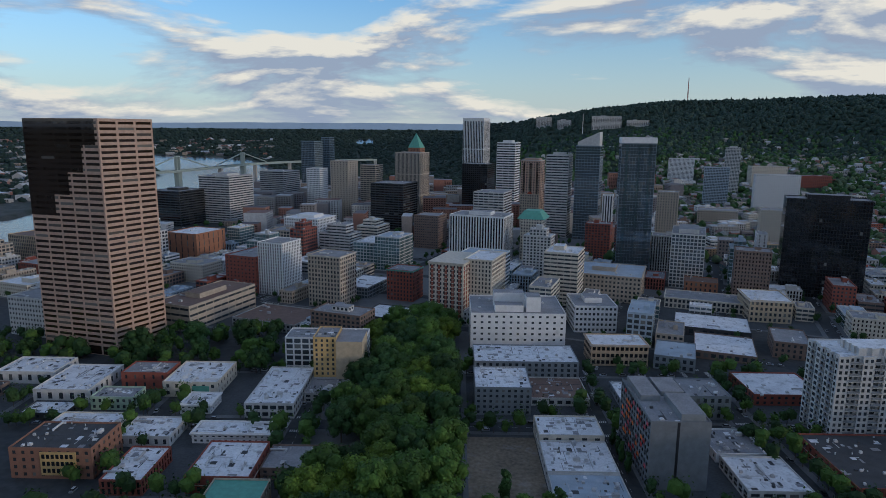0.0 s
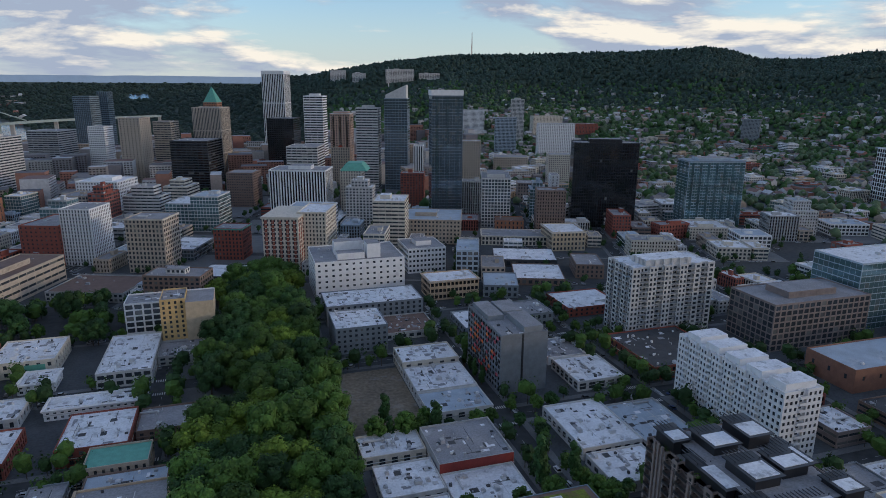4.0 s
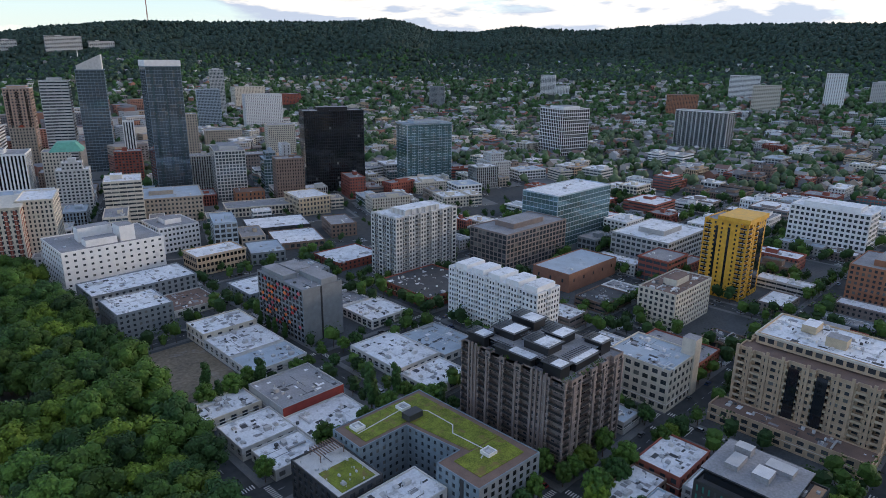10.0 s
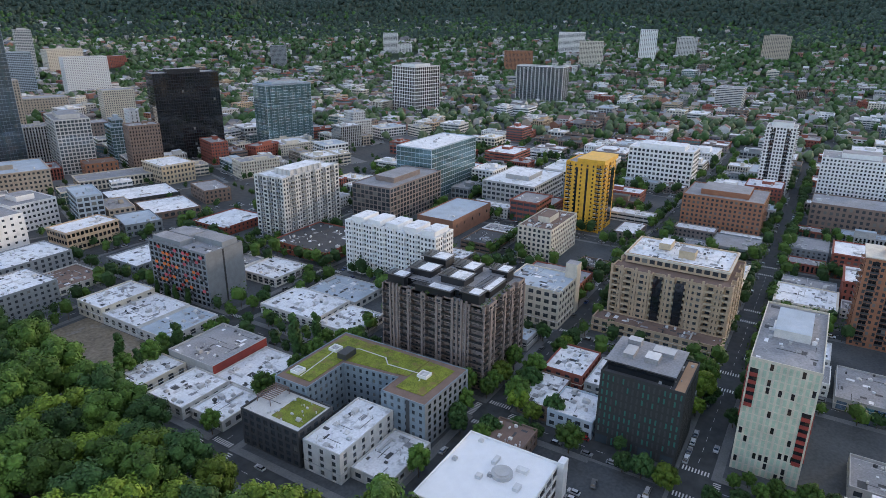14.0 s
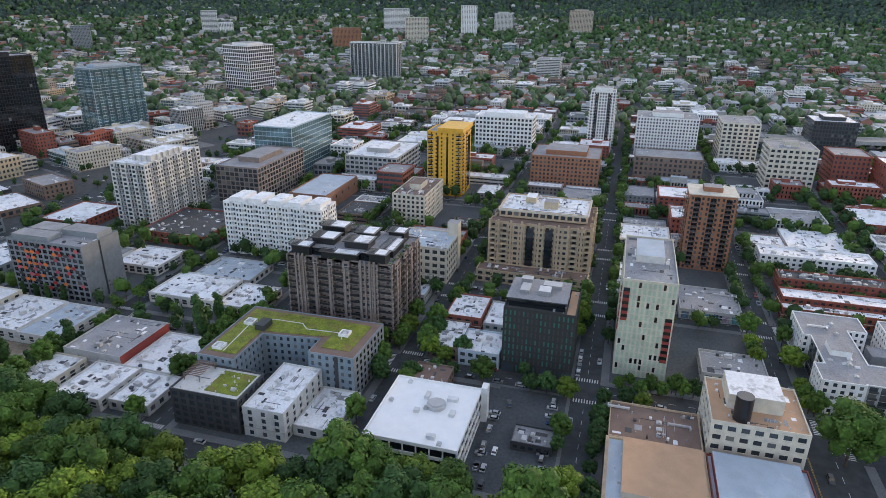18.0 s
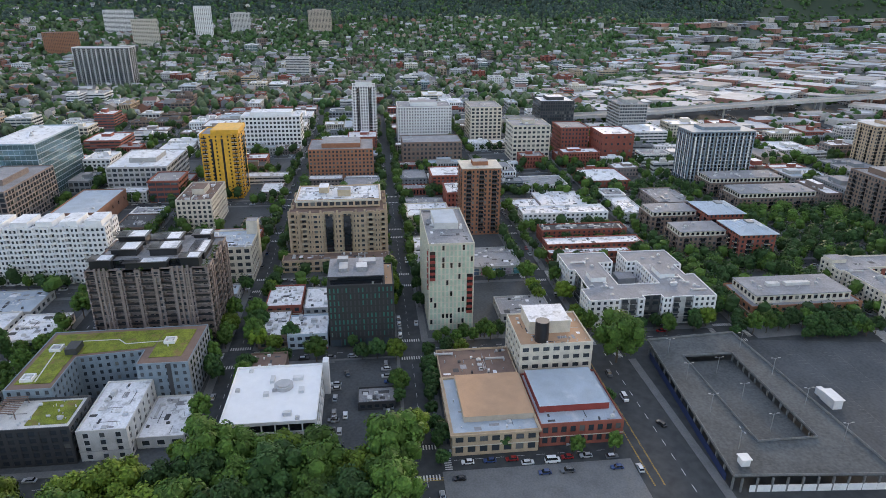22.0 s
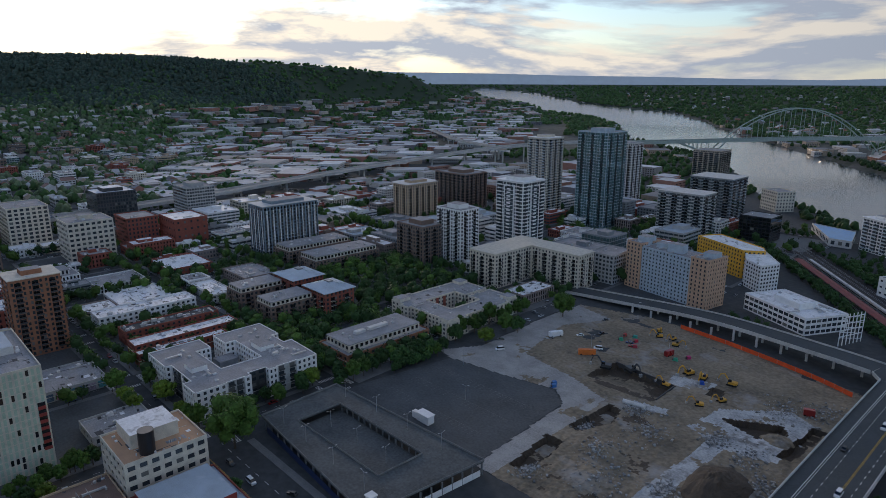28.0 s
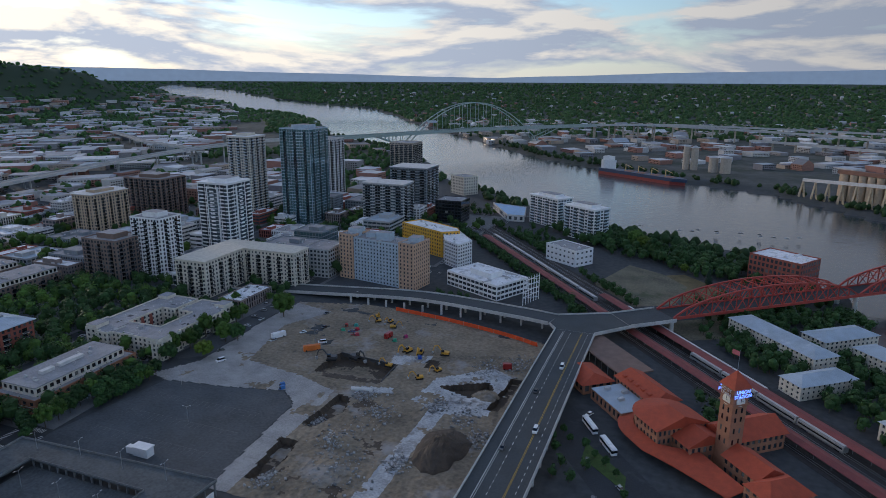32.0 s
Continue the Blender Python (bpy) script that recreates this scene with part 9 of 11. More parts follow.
coach(-157, -258, 121); coach(-167, -243, 121)
coach(40, -298, 60, "white box trailer on the gravel lot", 9, PAINTS[0], "trailer")
coach(10, -288, 40, "orange and blue container truck", 10, material("container_orange", (.6, .16, .03), .6), "trailer")
coach(-24, -322, 80, "red container on the site", 6, PAINTS[4], "container")
coach(-105, -305, 20, "dark red skip by the viaduct", 5, PAINTS[4], "container")

# viaducts
ROADGREY = material('worn_grey_road', (.058, .066, .070), .9, var=.2, scale=.1, fine=1.2)
via = thing("viaduct", "concrete viaduct carrying a street over the tracks", "viaduct")
b = Build(); deck(b, smooth_line([(-125, 60, .25), (-127, -60, .3), (-128.5, -130, 3.5), (-131.5, -200, 7.4), (-133, -300, 8.6), (-134, -352, 9.2)], 8), 24, 1.4); part("deck", b, (CONCRETE, ROADGREY), via)
b = Build(); deck(b, smooth_line([(-118, -368, 9.2), (-90, -374, 8.8), (-20, -385, 7.2), (60, -382, 3.2), (130, -376, .3)], 8), 17, 1.3); part("deck", b, (CONCRETE, ROADGREY), via)
b = Build(); deck(b, [(-158, -382, 9.45), (-170, -391, 9.6), (-184, -402, 9.8)], 24, 1.3); part("deck", b, (CONCRETE, ROADGREY), via)
crossing = [(-122, -352), (-117, -359.6), (-119.5, -376.4), (-151, -391.6), (-165.2, -372.4), (-146, -352)]
b = Build(); b.prism(ccw(crossing), 8.0, 9.26, 0, 1); part("crossing_slab", b, (CONCRETE, ROADGREY), via)
for i, j in ((0, 1), (2, 3), (4, 5)):
    p, q = crossing[i], crossing[j]
    b = Build(); b.beam((*p, 9.6), (*q, 9.6), .4, 1.2); part("parapet", b, CONCRETE, via)
cm = Build(); cm.block(-.6, -.6, 0, .6, .6, 8); pier = cm.mesh("pier", CONCRETE)
for y in range(-345, -180, 14):
    for x in (-142, -133, -124):
        part("pier", pier, None, via, at=pose(x, y, 0) @ Matrix.Diagonal((1, 1, .72 if y > -215 else .86, 1)))
for x in range(-110, 40, 14):
    for yy in (-5, 5):
        part("pier", pier, None, via, at=pose(x, -378 + yy, 0) @ Matrix.Diagonal((1, 1, .88 if x < -30 else .6, 1)))
# lane paint on the viaduct
b = Build()
cl = smooth_line([(-127, -60, .3), (-128.5, -130, 3.5), (-131.5, -200, 7.4), (-133, -300, 8.6), (-134, -350, 9.2)], 10)
for i, (p, q) in enumerate(zip(cl, cl[1:])):
    for off, wdt in ((6.6, .28), (5.8, .18)):
        b.beam(p + Vector((off, 0, .03)), q + Vector((off, 0, .03)), wdt, .02)
    for off in (1.8, -8.2):
        for t in (0, .5):
            a = p.lerp(q, t); c = p.lerp(q, t + .2)
            b.beam(a + Vector((off, 0, .03)), c + Vector((off, 0, .03)), .25, .02)
tagged(part("lane_marking", b, PAINT_W), "white lane lines on the viaduct", "road marking", kind="structure")
b = Build()
for p, q in zip(cl, cl[1:]):
    for off in (-4.9, -4.4):
        b.beam(p + Vector((off, 0, .03)), q + Vector((off, 0, .03)), .16, .02)
tagged(part("lane_marking", b, PAINT_Y), "double yellow centre line on the viaduct", "road marking", kind="structure")

# railway: bed, rails, platform canopies, trains
TA, TB = Vector((-.60, .80, 0)), Vector((-.80, -.60, 0))      # along the tracks; across, away from the station
TO = Vector((-168, -392, 0))


def rail(a, b_, z=0.0):
    return TO + TA * a + TB * b_ + Vector((0, 0, z))


flat("track_bed", "dark ballast of the railway yard", "railway", [tuple(rail(a, c)[:2]) for a, c in ((-330, -16), (230, -16), (230, 22), (-330, 22))], .09, material("ballast", (.05, .046, .045), 1.0, var=.3, scale=.5))
for k, off in enumerate((-12, -7, 1, 6, 13, 18)):
    b = Build()
    for g in (-.72, .72):
        b.beam(rail(-325, off + g, .2), rail(225, off + g, .2), .08, .16)
    tagged(part("railway_track", b, STEEL), "pair of steel rails on ballast", "railway track")
CANOPY = material("maroon_canopy", (.20, .05, .045), .7, var=.25, scale=.2)
for off, a0, a1 in ((-9.5, -260, 190), (9.5, -60, 210)):
    c = thing("platform_canopy", "long maroon platform canopy beside the tracks", "platform canopy")
    b = Build()
    p0, p1 = rail(a0, off), rail(a1, off)
    for s in (-1, 1):
        b.face([tuple(p0 + Vector((0, 0, 4.9))), tuple(p1 + Vector((0, 0, 4.9))), tuple(p1 + TB * 3.6 * s + Vector((0, 0, 4.2))), tuple(p0 + TB * 3.6 * s + Vector((0, 0, 4.2)))])
        b.face([tuple(p0 + Vector((0, 0, 4.7))), tuple(p1 + Vector((0, 0, 4.7))), tuple(p1 + TB * 3.6 * s + Vector((0, 0, 4.0))), tuple(p0 + TB * 3.6 * s + Vector((0, 0, 4.0)))])
    part("roof", b, CANOPY, c)
    pm = Build(); pm.tube((0, 0, 0), (0, 0, 4.6), .12, .12, 6); pm = pm.mesh("post", STEEL)
    for i in range(int((a1 - a0) / 9)):
        p = rail(a0 + 4 + i * 9, off)
        part("post", pm, None, c, at=pose(p.x, p.y, .1))


def train(off, a0, n, label, mat):
    ang = math.degrees(math.atan2(TA.y, TA.x))
    for i in range(n):
        p = rail(a0 + i * 26, off)
        th = thing("railway_carriage", label, "railway carriage", "train " + label.split()[0], at=pose(p.x, p.y, .28, 0, 0, ang))
        b = Build(); b.prism([(-12.6, -1.5), (12.6, -1.5), (12.6, 1.5), (-12.6, 1.5)], .7, 3.4); b.prism([(-12.5, -1.2), (12.5, -1.2), (12.5, 1.2), (-12.5, 1.2)], 3.4, 4.0); part("body", b, mat, th)
        b = Build(); b.prism([(-11.8, -1.53), (11.8, -1.53), (11.8, 1.53), (-11.8, 1.53)], 2.0, 2.8); part("window_band", b, GLASS_DARK, th)
        for sx in (-9, 9):
            b = Build(); b.block(sx - 1.4, -1.1, 0, sx + 1.4, 1.1, .7); part("bogie", b, TYRE, th)


train(1, -250, 8, "silver ribbed passenger carriage on the tracks", STEEL)
train(13, -20, 5, "pale grey passenger carriage on the tracks", PALE)
train(6, 60, 4, "silver carriage standing at the platform", STEEL)

# station
SA, SB, SO = Vector((-.62, .785, 0)), Vector((-.785, -.62, 0)), Vector((-195, -262, 0))


def st(a, b_, z=0.0):
    v = SO + SA * a + SB * b_
    return (v.x, v.y, z)


def st_rect(a0, b0, a1, b1):
    return [st(a, c)[:2] for a, c in ((a0, b0), (a1, b0), (a1, b1), (a0, b1))]


station = thing("railway_station", "old brick railway station with red tiled roofs", "railway station")


def st_walls(poly, z0, z1, fh, bw, mat=ORANGE_BRICK):
    poly = ccw(poly)
    TAKEN.append((sum(p[0] for p in poly) / len(poly), sum(p[1] for p in poly) / len(poly), max(math.dist(p, poly[0]) for p in poly) / 2, poly))
    wb, panes = Build(), Build()
    facade(wb, {}, panes, station, poly, z0, z1, fh, bw, .55, .6, "grid", GLASS, FRAME, False, (), 2, 0.0, .3)
    part("wall", wb, mat, station)
    tagged(part("window_glass", panes, GLASS, station), kind="stuff")


def gable_roof(a0, b0, a1, b1, z, rise, hip=0.0, over=1.2, along="a", name="roof"):
    b = Build()
    a0, b0, a1, b1 = a0 - over, b0 - over, a1 + over, b1 + over
    if along == "a":
        m = (b0 + b1) / 2
        r0, r1 = (a0 + hip, m), (a1 - hip, m)
    else:
        m = (a0 + a1) / 2
        r0, r1 = (m, b0 + hip), (m, b1 - hip)
    c = [st(a0, b0, z), st(a1, b0, z), st(a1, b1, z), st(a0, b1, z)]
    p, q = st(*r0, z + rise), st(*r1, z + rise)
    k = len(b.v)
    b.v.extend(c + [p, q])
    F = ((0, 1, 5, 4), (2, 3, 4, 5), (1, 2, 5), (3, 0, 4)) if along == "a" else ((1, 2, 5, 4), (3, 0, 4, 5), (0, 1, 4), (2, 3, 5))
    for f in F + ((3, 2, 1, 0),):
        b.f.append(tuple(k + i for i in f)); b.m.append(0)
    part(name, b, TILE_RED, station)


# rounded main hall: its apse end points back towards the viaduct
half = []
for i in range(13):
    t = math.pi / 2 + math.pi * i / 12
    half.append((-5 + 13 * math.cos(t), -4 + 13 * math.sin(t)))
hall = [(8, 9)] + half + [(8, -17)]
st_walls([st(a, c)[:2] for a, c in hall], 0.1, 11.6, 3.6, 2.4)
b = Build()
outer = [st((a - 2) * 1.06 + 2, -4 + (c + 4) * 1.07, 11.5) for a, c in hall]
ridge_p, ridge_q = st(-3, -4, 16.6), st(8.5, -4, 16.6)
b.v.extend(outer + [ridge_p, ridge_q]); n = len(outer)
for i in range(1, n - 2):
    b.f.append((i, i + 1, n)); b.m.append(0)
b.f += [(0, 1, n, n + 1), (n - 2, n - 1, n + 1, n), (n - 1, 0, n + 1)]; b.m += [0] * 3
part("roof", b, TILE_RED, station)
b = Build()                                               # low skirt roof round the apse and the front
arc = [math.pi * .62 + math.pi * .88 * i / 14 for i in range(15)]
ring0 = [st(-5 + 13.2 * math.cos(t), -4 + 13.2 * math.sin(t), 5.8) for t in arc] + [st(8, -17, 5.8), st(20, -4, 6.2), st(46, -4, 6.0)]
ring1 = [st(-5 + 20 * math.cos(t), -4 + 20 * math.sin(t), 4.2) for t in arc] + [st(8, -24, 4.2), st(22, -19, 4.2), st(46, -13, 4.2)]
for i in range(len(ring0) - 1):
    b.face([ring0[i], ring0[i + 1], ring1[i + 1], ring1[i]])
    b.face([tuple(Vector(p) - Vector((0, 0, .35))) for p in (ring0[i], ring1[i], ring1[i + 1], ring0[i + 1])])
part("entrance_canopy", b, TILE_RED, station)
st_walls(st_rect(-50, 0, -19, 15), .1, 8.0, 3.6, 3.0); gable_roof(-50, 0, -19, 15, 7.9, 4.5, 2)
st_walls(st_rect(-46, -17, -19, -.2), .1, 5.5, 5, 4); b = Build(); b.prism(ccw(st_rect(-46, -17, -19, -.2)), 5.5, 5.8); part("flat_roof", b, ROOF_BLUE, station)
for i in range(4):
    x, y, _ = st(-42 + i * 6, -10 + (i % 2) * 6); part("rooftop_unit", unit_mesh(0), None, station, at=pose(x, y, 5.804, 0, 0, 38))
st_walls(st_rect(8.2, -9, 19.2, 9), .1, 8.6, 3.6, 3.0); gable_roof(9.0, -9, 18.2, 9, 8.5, 4.6, 0)
st_walls(st_rect(26.8, 1, 46, 14), .1, 8.6, 3.6, 3.0); gable_roof(27.6, 1, 45, 14, 8.5, 4.0, 0)
st_walls(st_rect(60.3, 0, 98, 12), .1, 6.5, 3.6, 3.0); gable_roof(60.3, 0, 98, 12, 6.4, 5, 4)
st_walls(st_rect(46.2, -6, 60, 13), .1, 9.5, 3.6, 3.0); gable_roof(47.2, -6, 59, 13, 9.4, 4.5, 6, along="b")
st_walls(st_rect(4, 9.3, 20, 40), .1, 8.0, 3.6, 3.0); gable_roof(4, 9.3, 20, 40, 7.9, 5, 0, along="b")
st_walls(st_rect(-72, -19, -50.3, -2), .1, 5.6, 5, 4); gable_roof(-72, -19, -50.3, -2, 5.5, 4, 5)
b = Build(); b.prism(ccw(st_rect(-104, 4, -52, 24)), 6.2, 7.0); part("train_shed_roof", b, ROOF_BROWN, station)
for i in range(8):
    b = Build(); x, y, _ = st(-100 + i * 6.5, 6); b.tube((x, y, 0), (x, y, 6.2), .25, .25, 8); part("shed_post", b, STEEL, station)
for i in range(5):
    a = -47 + i * 5.2
    b = Build(); q = [st(a, 1.2)[:2], st(a + 2.4, 1.2)[:2], st(a + 2.4, 4.6)[:2], st(a, 4.6)[:2]]; b.prism(ccw(q), 8, 10.2)
    part("dormer", b, TILE_RED, station)
# clock tower
tower = thing("clock_tower", "tall brick clock tower with a pyramid roof and lit sign", "clock tower")
ta0, tb0, ta1, tb1 = 19.5, 3.0, 26.5, 10.0
tb_ = Build(); tb_.prism(ccw(st_rect(ta0, tb0, ta1, tb1)), .1, 29.5); part("shaft", tb_, ORANGE_BRICK, tower)
tb_ = Build(); tb_.prism(ccw(st_rect(ta0 - .5, tb0 - .5, ta1 + .5, tb1 + .5)), 29.5, 30.2); tb_.prism(ccw(st_rect(ta0 - .15, tb0 - .15, ta1 + .15, tb1 + .15)), 30.2, 36.5); tb_.prism(ccw(st_rect(ta0 - .7, tb0 - .7, ta1 + .7, tb1 + .7)), 36.5, 37.1); part("belfry", tb_, ORANGE_BRICK, tower)
tb_ = Build()
q = [st(a, c, 37.1) for a, c in ((ta0 - 1, tb0 - 1), (ta1 + 1, tb0 - 1), (ta1 + 1, tb1 + 1), (ta0 - 1, tb1 + 1))]
tip = st((ta0 + ta1) / 2, (tb0 + tb1) / 2, 43.5)
for i in range(4):
    tb_.face([q[i], q[(i + 1) % 4], tip])
tb_.face(q[::-1]); part("roof", tb_, TILE_RED, tower)
tb_ = Build(); tb_.tube(tip, (tip[0], tip[1], 52), .1, .05, 6); part("flagpole", tb_, STEEL, tower)
tb_ = Build(); f0 = Vector((tip[0], tip[1], 49.5)); tb_.box(tuple(f0), tuple(SA * -4 + Vector((0, 0, -.4))), (.02, .02, 0), (0, 0, 2)); part("flag", tb_, material("flag_cloth", (.35, .10, .12), .9), tower)
sign_blue = bpy.data.materials.new("blue_neon"); sign_blue.use_nodes = True
sb_ = sign_blue.node_tree.nodes["Principled BSDF"]; sb_.inputs["Base Color"].default_value = (.1, .15, .7, 1); sb_.inputs["Emission Color"].default_value = (.12, .22, 1, 1); sb_.inputs["Emission Strength"].default_value = 2.2
CLOCK = material("clock_face", (.75, .72, .6), .5)
CX, CY = (ta0 + ta1) / 2, (tb0 + tb1) / 2
for nrm, mid, lines in ((SA * -1, (ta0 - .2, CY), ("UNION", "STATION")), (SA, (ta1 + .2, CY), ("UNION", "STATION")), (SB * -1, (CX, tb0 - .2), ("GO BY", "TRAIN")), (SB, (CX, tb1 + .2), ("GO BY", "TRAIN"))):
    c = Vector(st(*mid, 31.2))
    fb = Build()
    side = nrm.cross(Vector((0, 0, 1)))
    fb.tube(c - nrm * .05, c + nrm * .18, 2.1, 2.1, 28); dial = part("clock_face", fb, CLOCK, tower)
    hb_ = Build(); hb_.beam(c + nrm * .24, c + nrm * .24 + Vector((0, 0, 1.6)), .16, .04); part("clock_hand", hb_, BLACK, dial); hb_ = Build(); hb_.beam(c + nrm * .24, c + nrm * .24 - side * 1.1 + Vector((0, 0, .3)), .2, .04); part("clock_hand", hb_, BLACK, dial)
    board = Build(); o = Vector(st(*mid, 35.2)) + nrm * .9
    for i, word in enumerate(lines):
        cu = bpy.data.curves.new("sign_text", "FONT"); cu.body, cu.size, cu.extrude, cu.align_x = word, 2.0, .06, "CENTER"
        tx = new("sign_lettering", cu); cu.materials.append(sign_blue if "UNION" in lines else PALE)
        right = nrm.cross(Vector((0, 0, 1))) * -1
        m = Matrix((right, Vector((0, 0, 1)), nrm)).transposed().to_4x4()
        m.translation = o + Vector((0, 0, -.5 - 1.9 * i + .6))
        tx.matrix_basis = m; tx.parent = tower
    wb_ = Build()
    for zz in (-.6, 4.1):
        wb_.beam(Vector(st(*mid, 33.9 + zz * .2)) + nrm * .4 - side * 3.6, Vector(st(*mid, 33.9 + zz * .2)) + nrm * .4 + side * 3.6, .1, .1)
    part("sign_frame", wb_, BLACK, tower)
for (a, c, nrm) in ((ta1, CY, SA), (CX, tb0, SB * -1)):
    for z in (12, 17, 22, 26):
        for s in (-1.4, 1.4):
            p = Vector(st(a, c, z)) + nrm.cross(Vector((0, 0, 1))) * s
            wb_ = Build(); d = nrm.cross(Vector((0, 0, 1))) * .45
            wb_.box(tuple(p - d - nrm * .02), tuple(d * 2), tuple(nrm * .05), (0, 0, 2.2)); part("window", wb_, GLASS_DARK, tower)

# pavements and lanes round the parking deck
flat("pavement", "concrete pavement beside the parking deck", "pavement", [(-29, -97), (60, -97.5), (60, -101), (-29, -100.4)], .15, SIDEWALK)
flat("pavement", "concrete pavement along the avenue by the terrace", "pavement", [(72, -168), (84, -168), (84, -232), (76, -232)], .15, SIDEWALK)
flat("pavement", "concrete pavement along the avenue by the court", "pavement", [(81, -246), (85, -246), (85, -356), (81, -356)], .15, SIDEWALK)
lm = Build()
for i in range(12):
    lm.block(-24 + i * 8, -88.6, .012, -20.5 + i * 8, -88.4, .022)
for i in range(9):
    lm.block(62 + i * 1.1, -96, .012, 62.5 + i * 1.1, -92.6, .022)
tagged(part("lane_marking", lm, PAINT_W), "white lane dashes beside the parking deck", "road marking", kind="structure")
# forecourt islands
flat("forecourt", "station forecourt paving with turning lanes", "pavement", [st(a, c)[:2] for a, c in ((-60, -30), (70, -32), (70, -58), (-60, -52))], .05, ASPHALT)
flat("traffic_island", "kerbed planted traffic island", "traffic island", [st(a, c)[:2] for a, c in ((-10, -40), (18, -38), (26, -44), (0, -48))], .2, GRASS)
for a, c in ((-30, -50), (-20, -46), (-12, -47), (30, -47), (38, -45), (48, -46), (-56, -44), (-6, -43), (2, -43), (9, -42), (17, -42), (-40, -47), (-48, -47)):
    x, y, _ = st(a, c); plant("street2", x, y, .55, .2)

# red truss bridge over the river
bridge = thing("truss_bridge", "red oxide steel truss bridge over the river", "bridge")
BP, BQ = Vector((-184, -402, 9.8)), Vector((-470, -620, 13))
BD = (BQ - BP).normalized(); BS = Vector((-BD.y, BD.x, 0)).normalized() * 9
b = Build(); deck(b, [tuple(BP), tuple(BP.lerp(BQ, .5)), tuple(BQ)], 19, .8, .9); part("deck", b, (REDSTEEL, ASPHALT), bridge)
total = (BQ - BP).length
spans = ((0, .42, 15), (.42, .84, 15), (.84, 1.0, 11))
for t0, t1, hmax in spans:
    n = 16 if t1 - t0 > .3 else 7
    for s in (-1, 1):
        tops, bots = [], []
        for i in range(n + 1):
            p = BP.lerp(BQ, t0 + (t1 - t0) * i / n) + BS * s
            hh = hmax * math.sin(math.pi * min(max(i / n, .0), 1.0)) ** .55
            bots.append(p); tops.append(p + Vector((0, 0, max(hh, .6))))
        for i in range(n):
            b = Build(); b.beam(tops[i], tops[i + 1], 1.1, 1.0); part("top_chord", b, REDSTEEL, bridge)
            if i:
                b = Build(); b.beam(bots[i], tops[i], .75, .75); part("post", b, REDSTEEL, bridge)
            if i and i < n - 1:
                b = Build(); b.beam(*((bots[i], tops[i + 1]) if i < n / 2 else (tops[i], bots[i + 1])), .55, .55); part("diagonal", b, REDSTEEL, bridge)
                b = Build(); b.beam(*((tops[i], bots[i + 1]) if i < n / 2 else (bots[i], tops[i + 1])), .4, .4); part("diagonal", b, REDSTEEL, bridge)
        b = Build(); b.beam(bots[0] + Vector((0, 0, .4)), bots[-1] + Vector((0, 0, .4)), .8, 1.2); part("bottom_chord", b, REDSTEEL, bridge)
    b = Build()
    for i in range(2, n - 1):
        p = BP.lerp(BQ, t0 + (t1 - t0) * i / n)
        hh = hmax * math.sin(math.pi * i / n) ** .55
        b.beam(p + BS + Vector((0, 0, hh)), p - BS + Vector((0, 0, hh)), .5, .5)
        q = BP.lerp(BQ, t0 + (t1 - t0) * (i + 1) / n); hq = hmax * max(math.sin(math.pi * (i + 1) / n), .05) ** .55
        b.beam(p + BS + Vector((0, 0, hh)), q - BS + Vector((0, 0, hq)), .22, .22)
    part("top_bracing", b, REDSTEEL, bridge)
for t in (.0, .42, .84):
    p = BP.lerp(BQ, t)
    b = Build()
    for s in (-1, 1):
        b.tube(tuple(p + BS * s * .8 - Vector((0, 0, p.z + 8))), tuple(p + BS * s * .8 - Vector((0, 0, 1))), 1.8, 1.5, 12)
    part("pier", b, CONCRETE, bridge)

# freeway and the great arch bridge
FREEROAD = material("grooved_concrete_roadway", (.30, .29, .27), .9, var=.25, scale=.05, fine=.6, stain=((.16, .16, .155), .02, .5, .6))
free = thing("freeway_viaduct", "pale concrete elevated freeway on piers", "viaduct")
main = smooth_line([(600, -120, 12), (615, -300, 15), (645, -460, 18), (672, -620, 21), (690, -790, 25), (660, -930, 33), (600, -1040, 40), (486, -1142, 44)], 6)
ramp = smooth_line([(640, -930, 30), (720, -1010, 24), (860, -1080, 20), (989, -1138, 20), (1120, -1230, 18), (1327, -1373, 12)], 6)
low = smooth_line([(628, -120, 8), (645, -300, 10), (680, -470, 12), (712, -640, 14), (735, -830, 18), (705, -990, 28), (620, -1080, 38), (510, -1150, 43)], 6)
for line, wdt in ((main, 17), (ramp, 11), (low, 15)):
    b = Build(); deck(b, [tuple(p) for p in line], wdt + 4, 2.6, 1.3); part("deck", b, (CONCRETE, FREEROAD), free)
    for p in line[::3]:
        b = Build(); b.block(p.x - 1, p.y - 1, 0, p.x + 1, p.y + 1, p.z - 2); b.block(p.x - 5, p.y - 1.1, p.z - 3.4, p.x + 5, p.y + 1.1, p.z - 1.9); part("pier", b, CONCRETE, free)
arch = thing("arch_bridge", "long pale steel arch bridge over the river", "bridge")
W, E = Vector((440, -1205, 45)), Vector((120, -1640, 47))
b = Build(); deck(b, [(486, -1142, 44), tuple(W), tuple(W.lerp(E, .5) + Vector((0, 0, 3))), tuple(E), (46, -1740, 46)], 22, 5.0, 1.6); part("deck", b, (GREENSTEEL, ASPHALT), arch)
W, E = W.lerp(E, .15), W.lerp(E, .85)
ad = (E - W).normalized(); as_ = Vector((-ad.y, ad.x, 0)).normalized() * 10
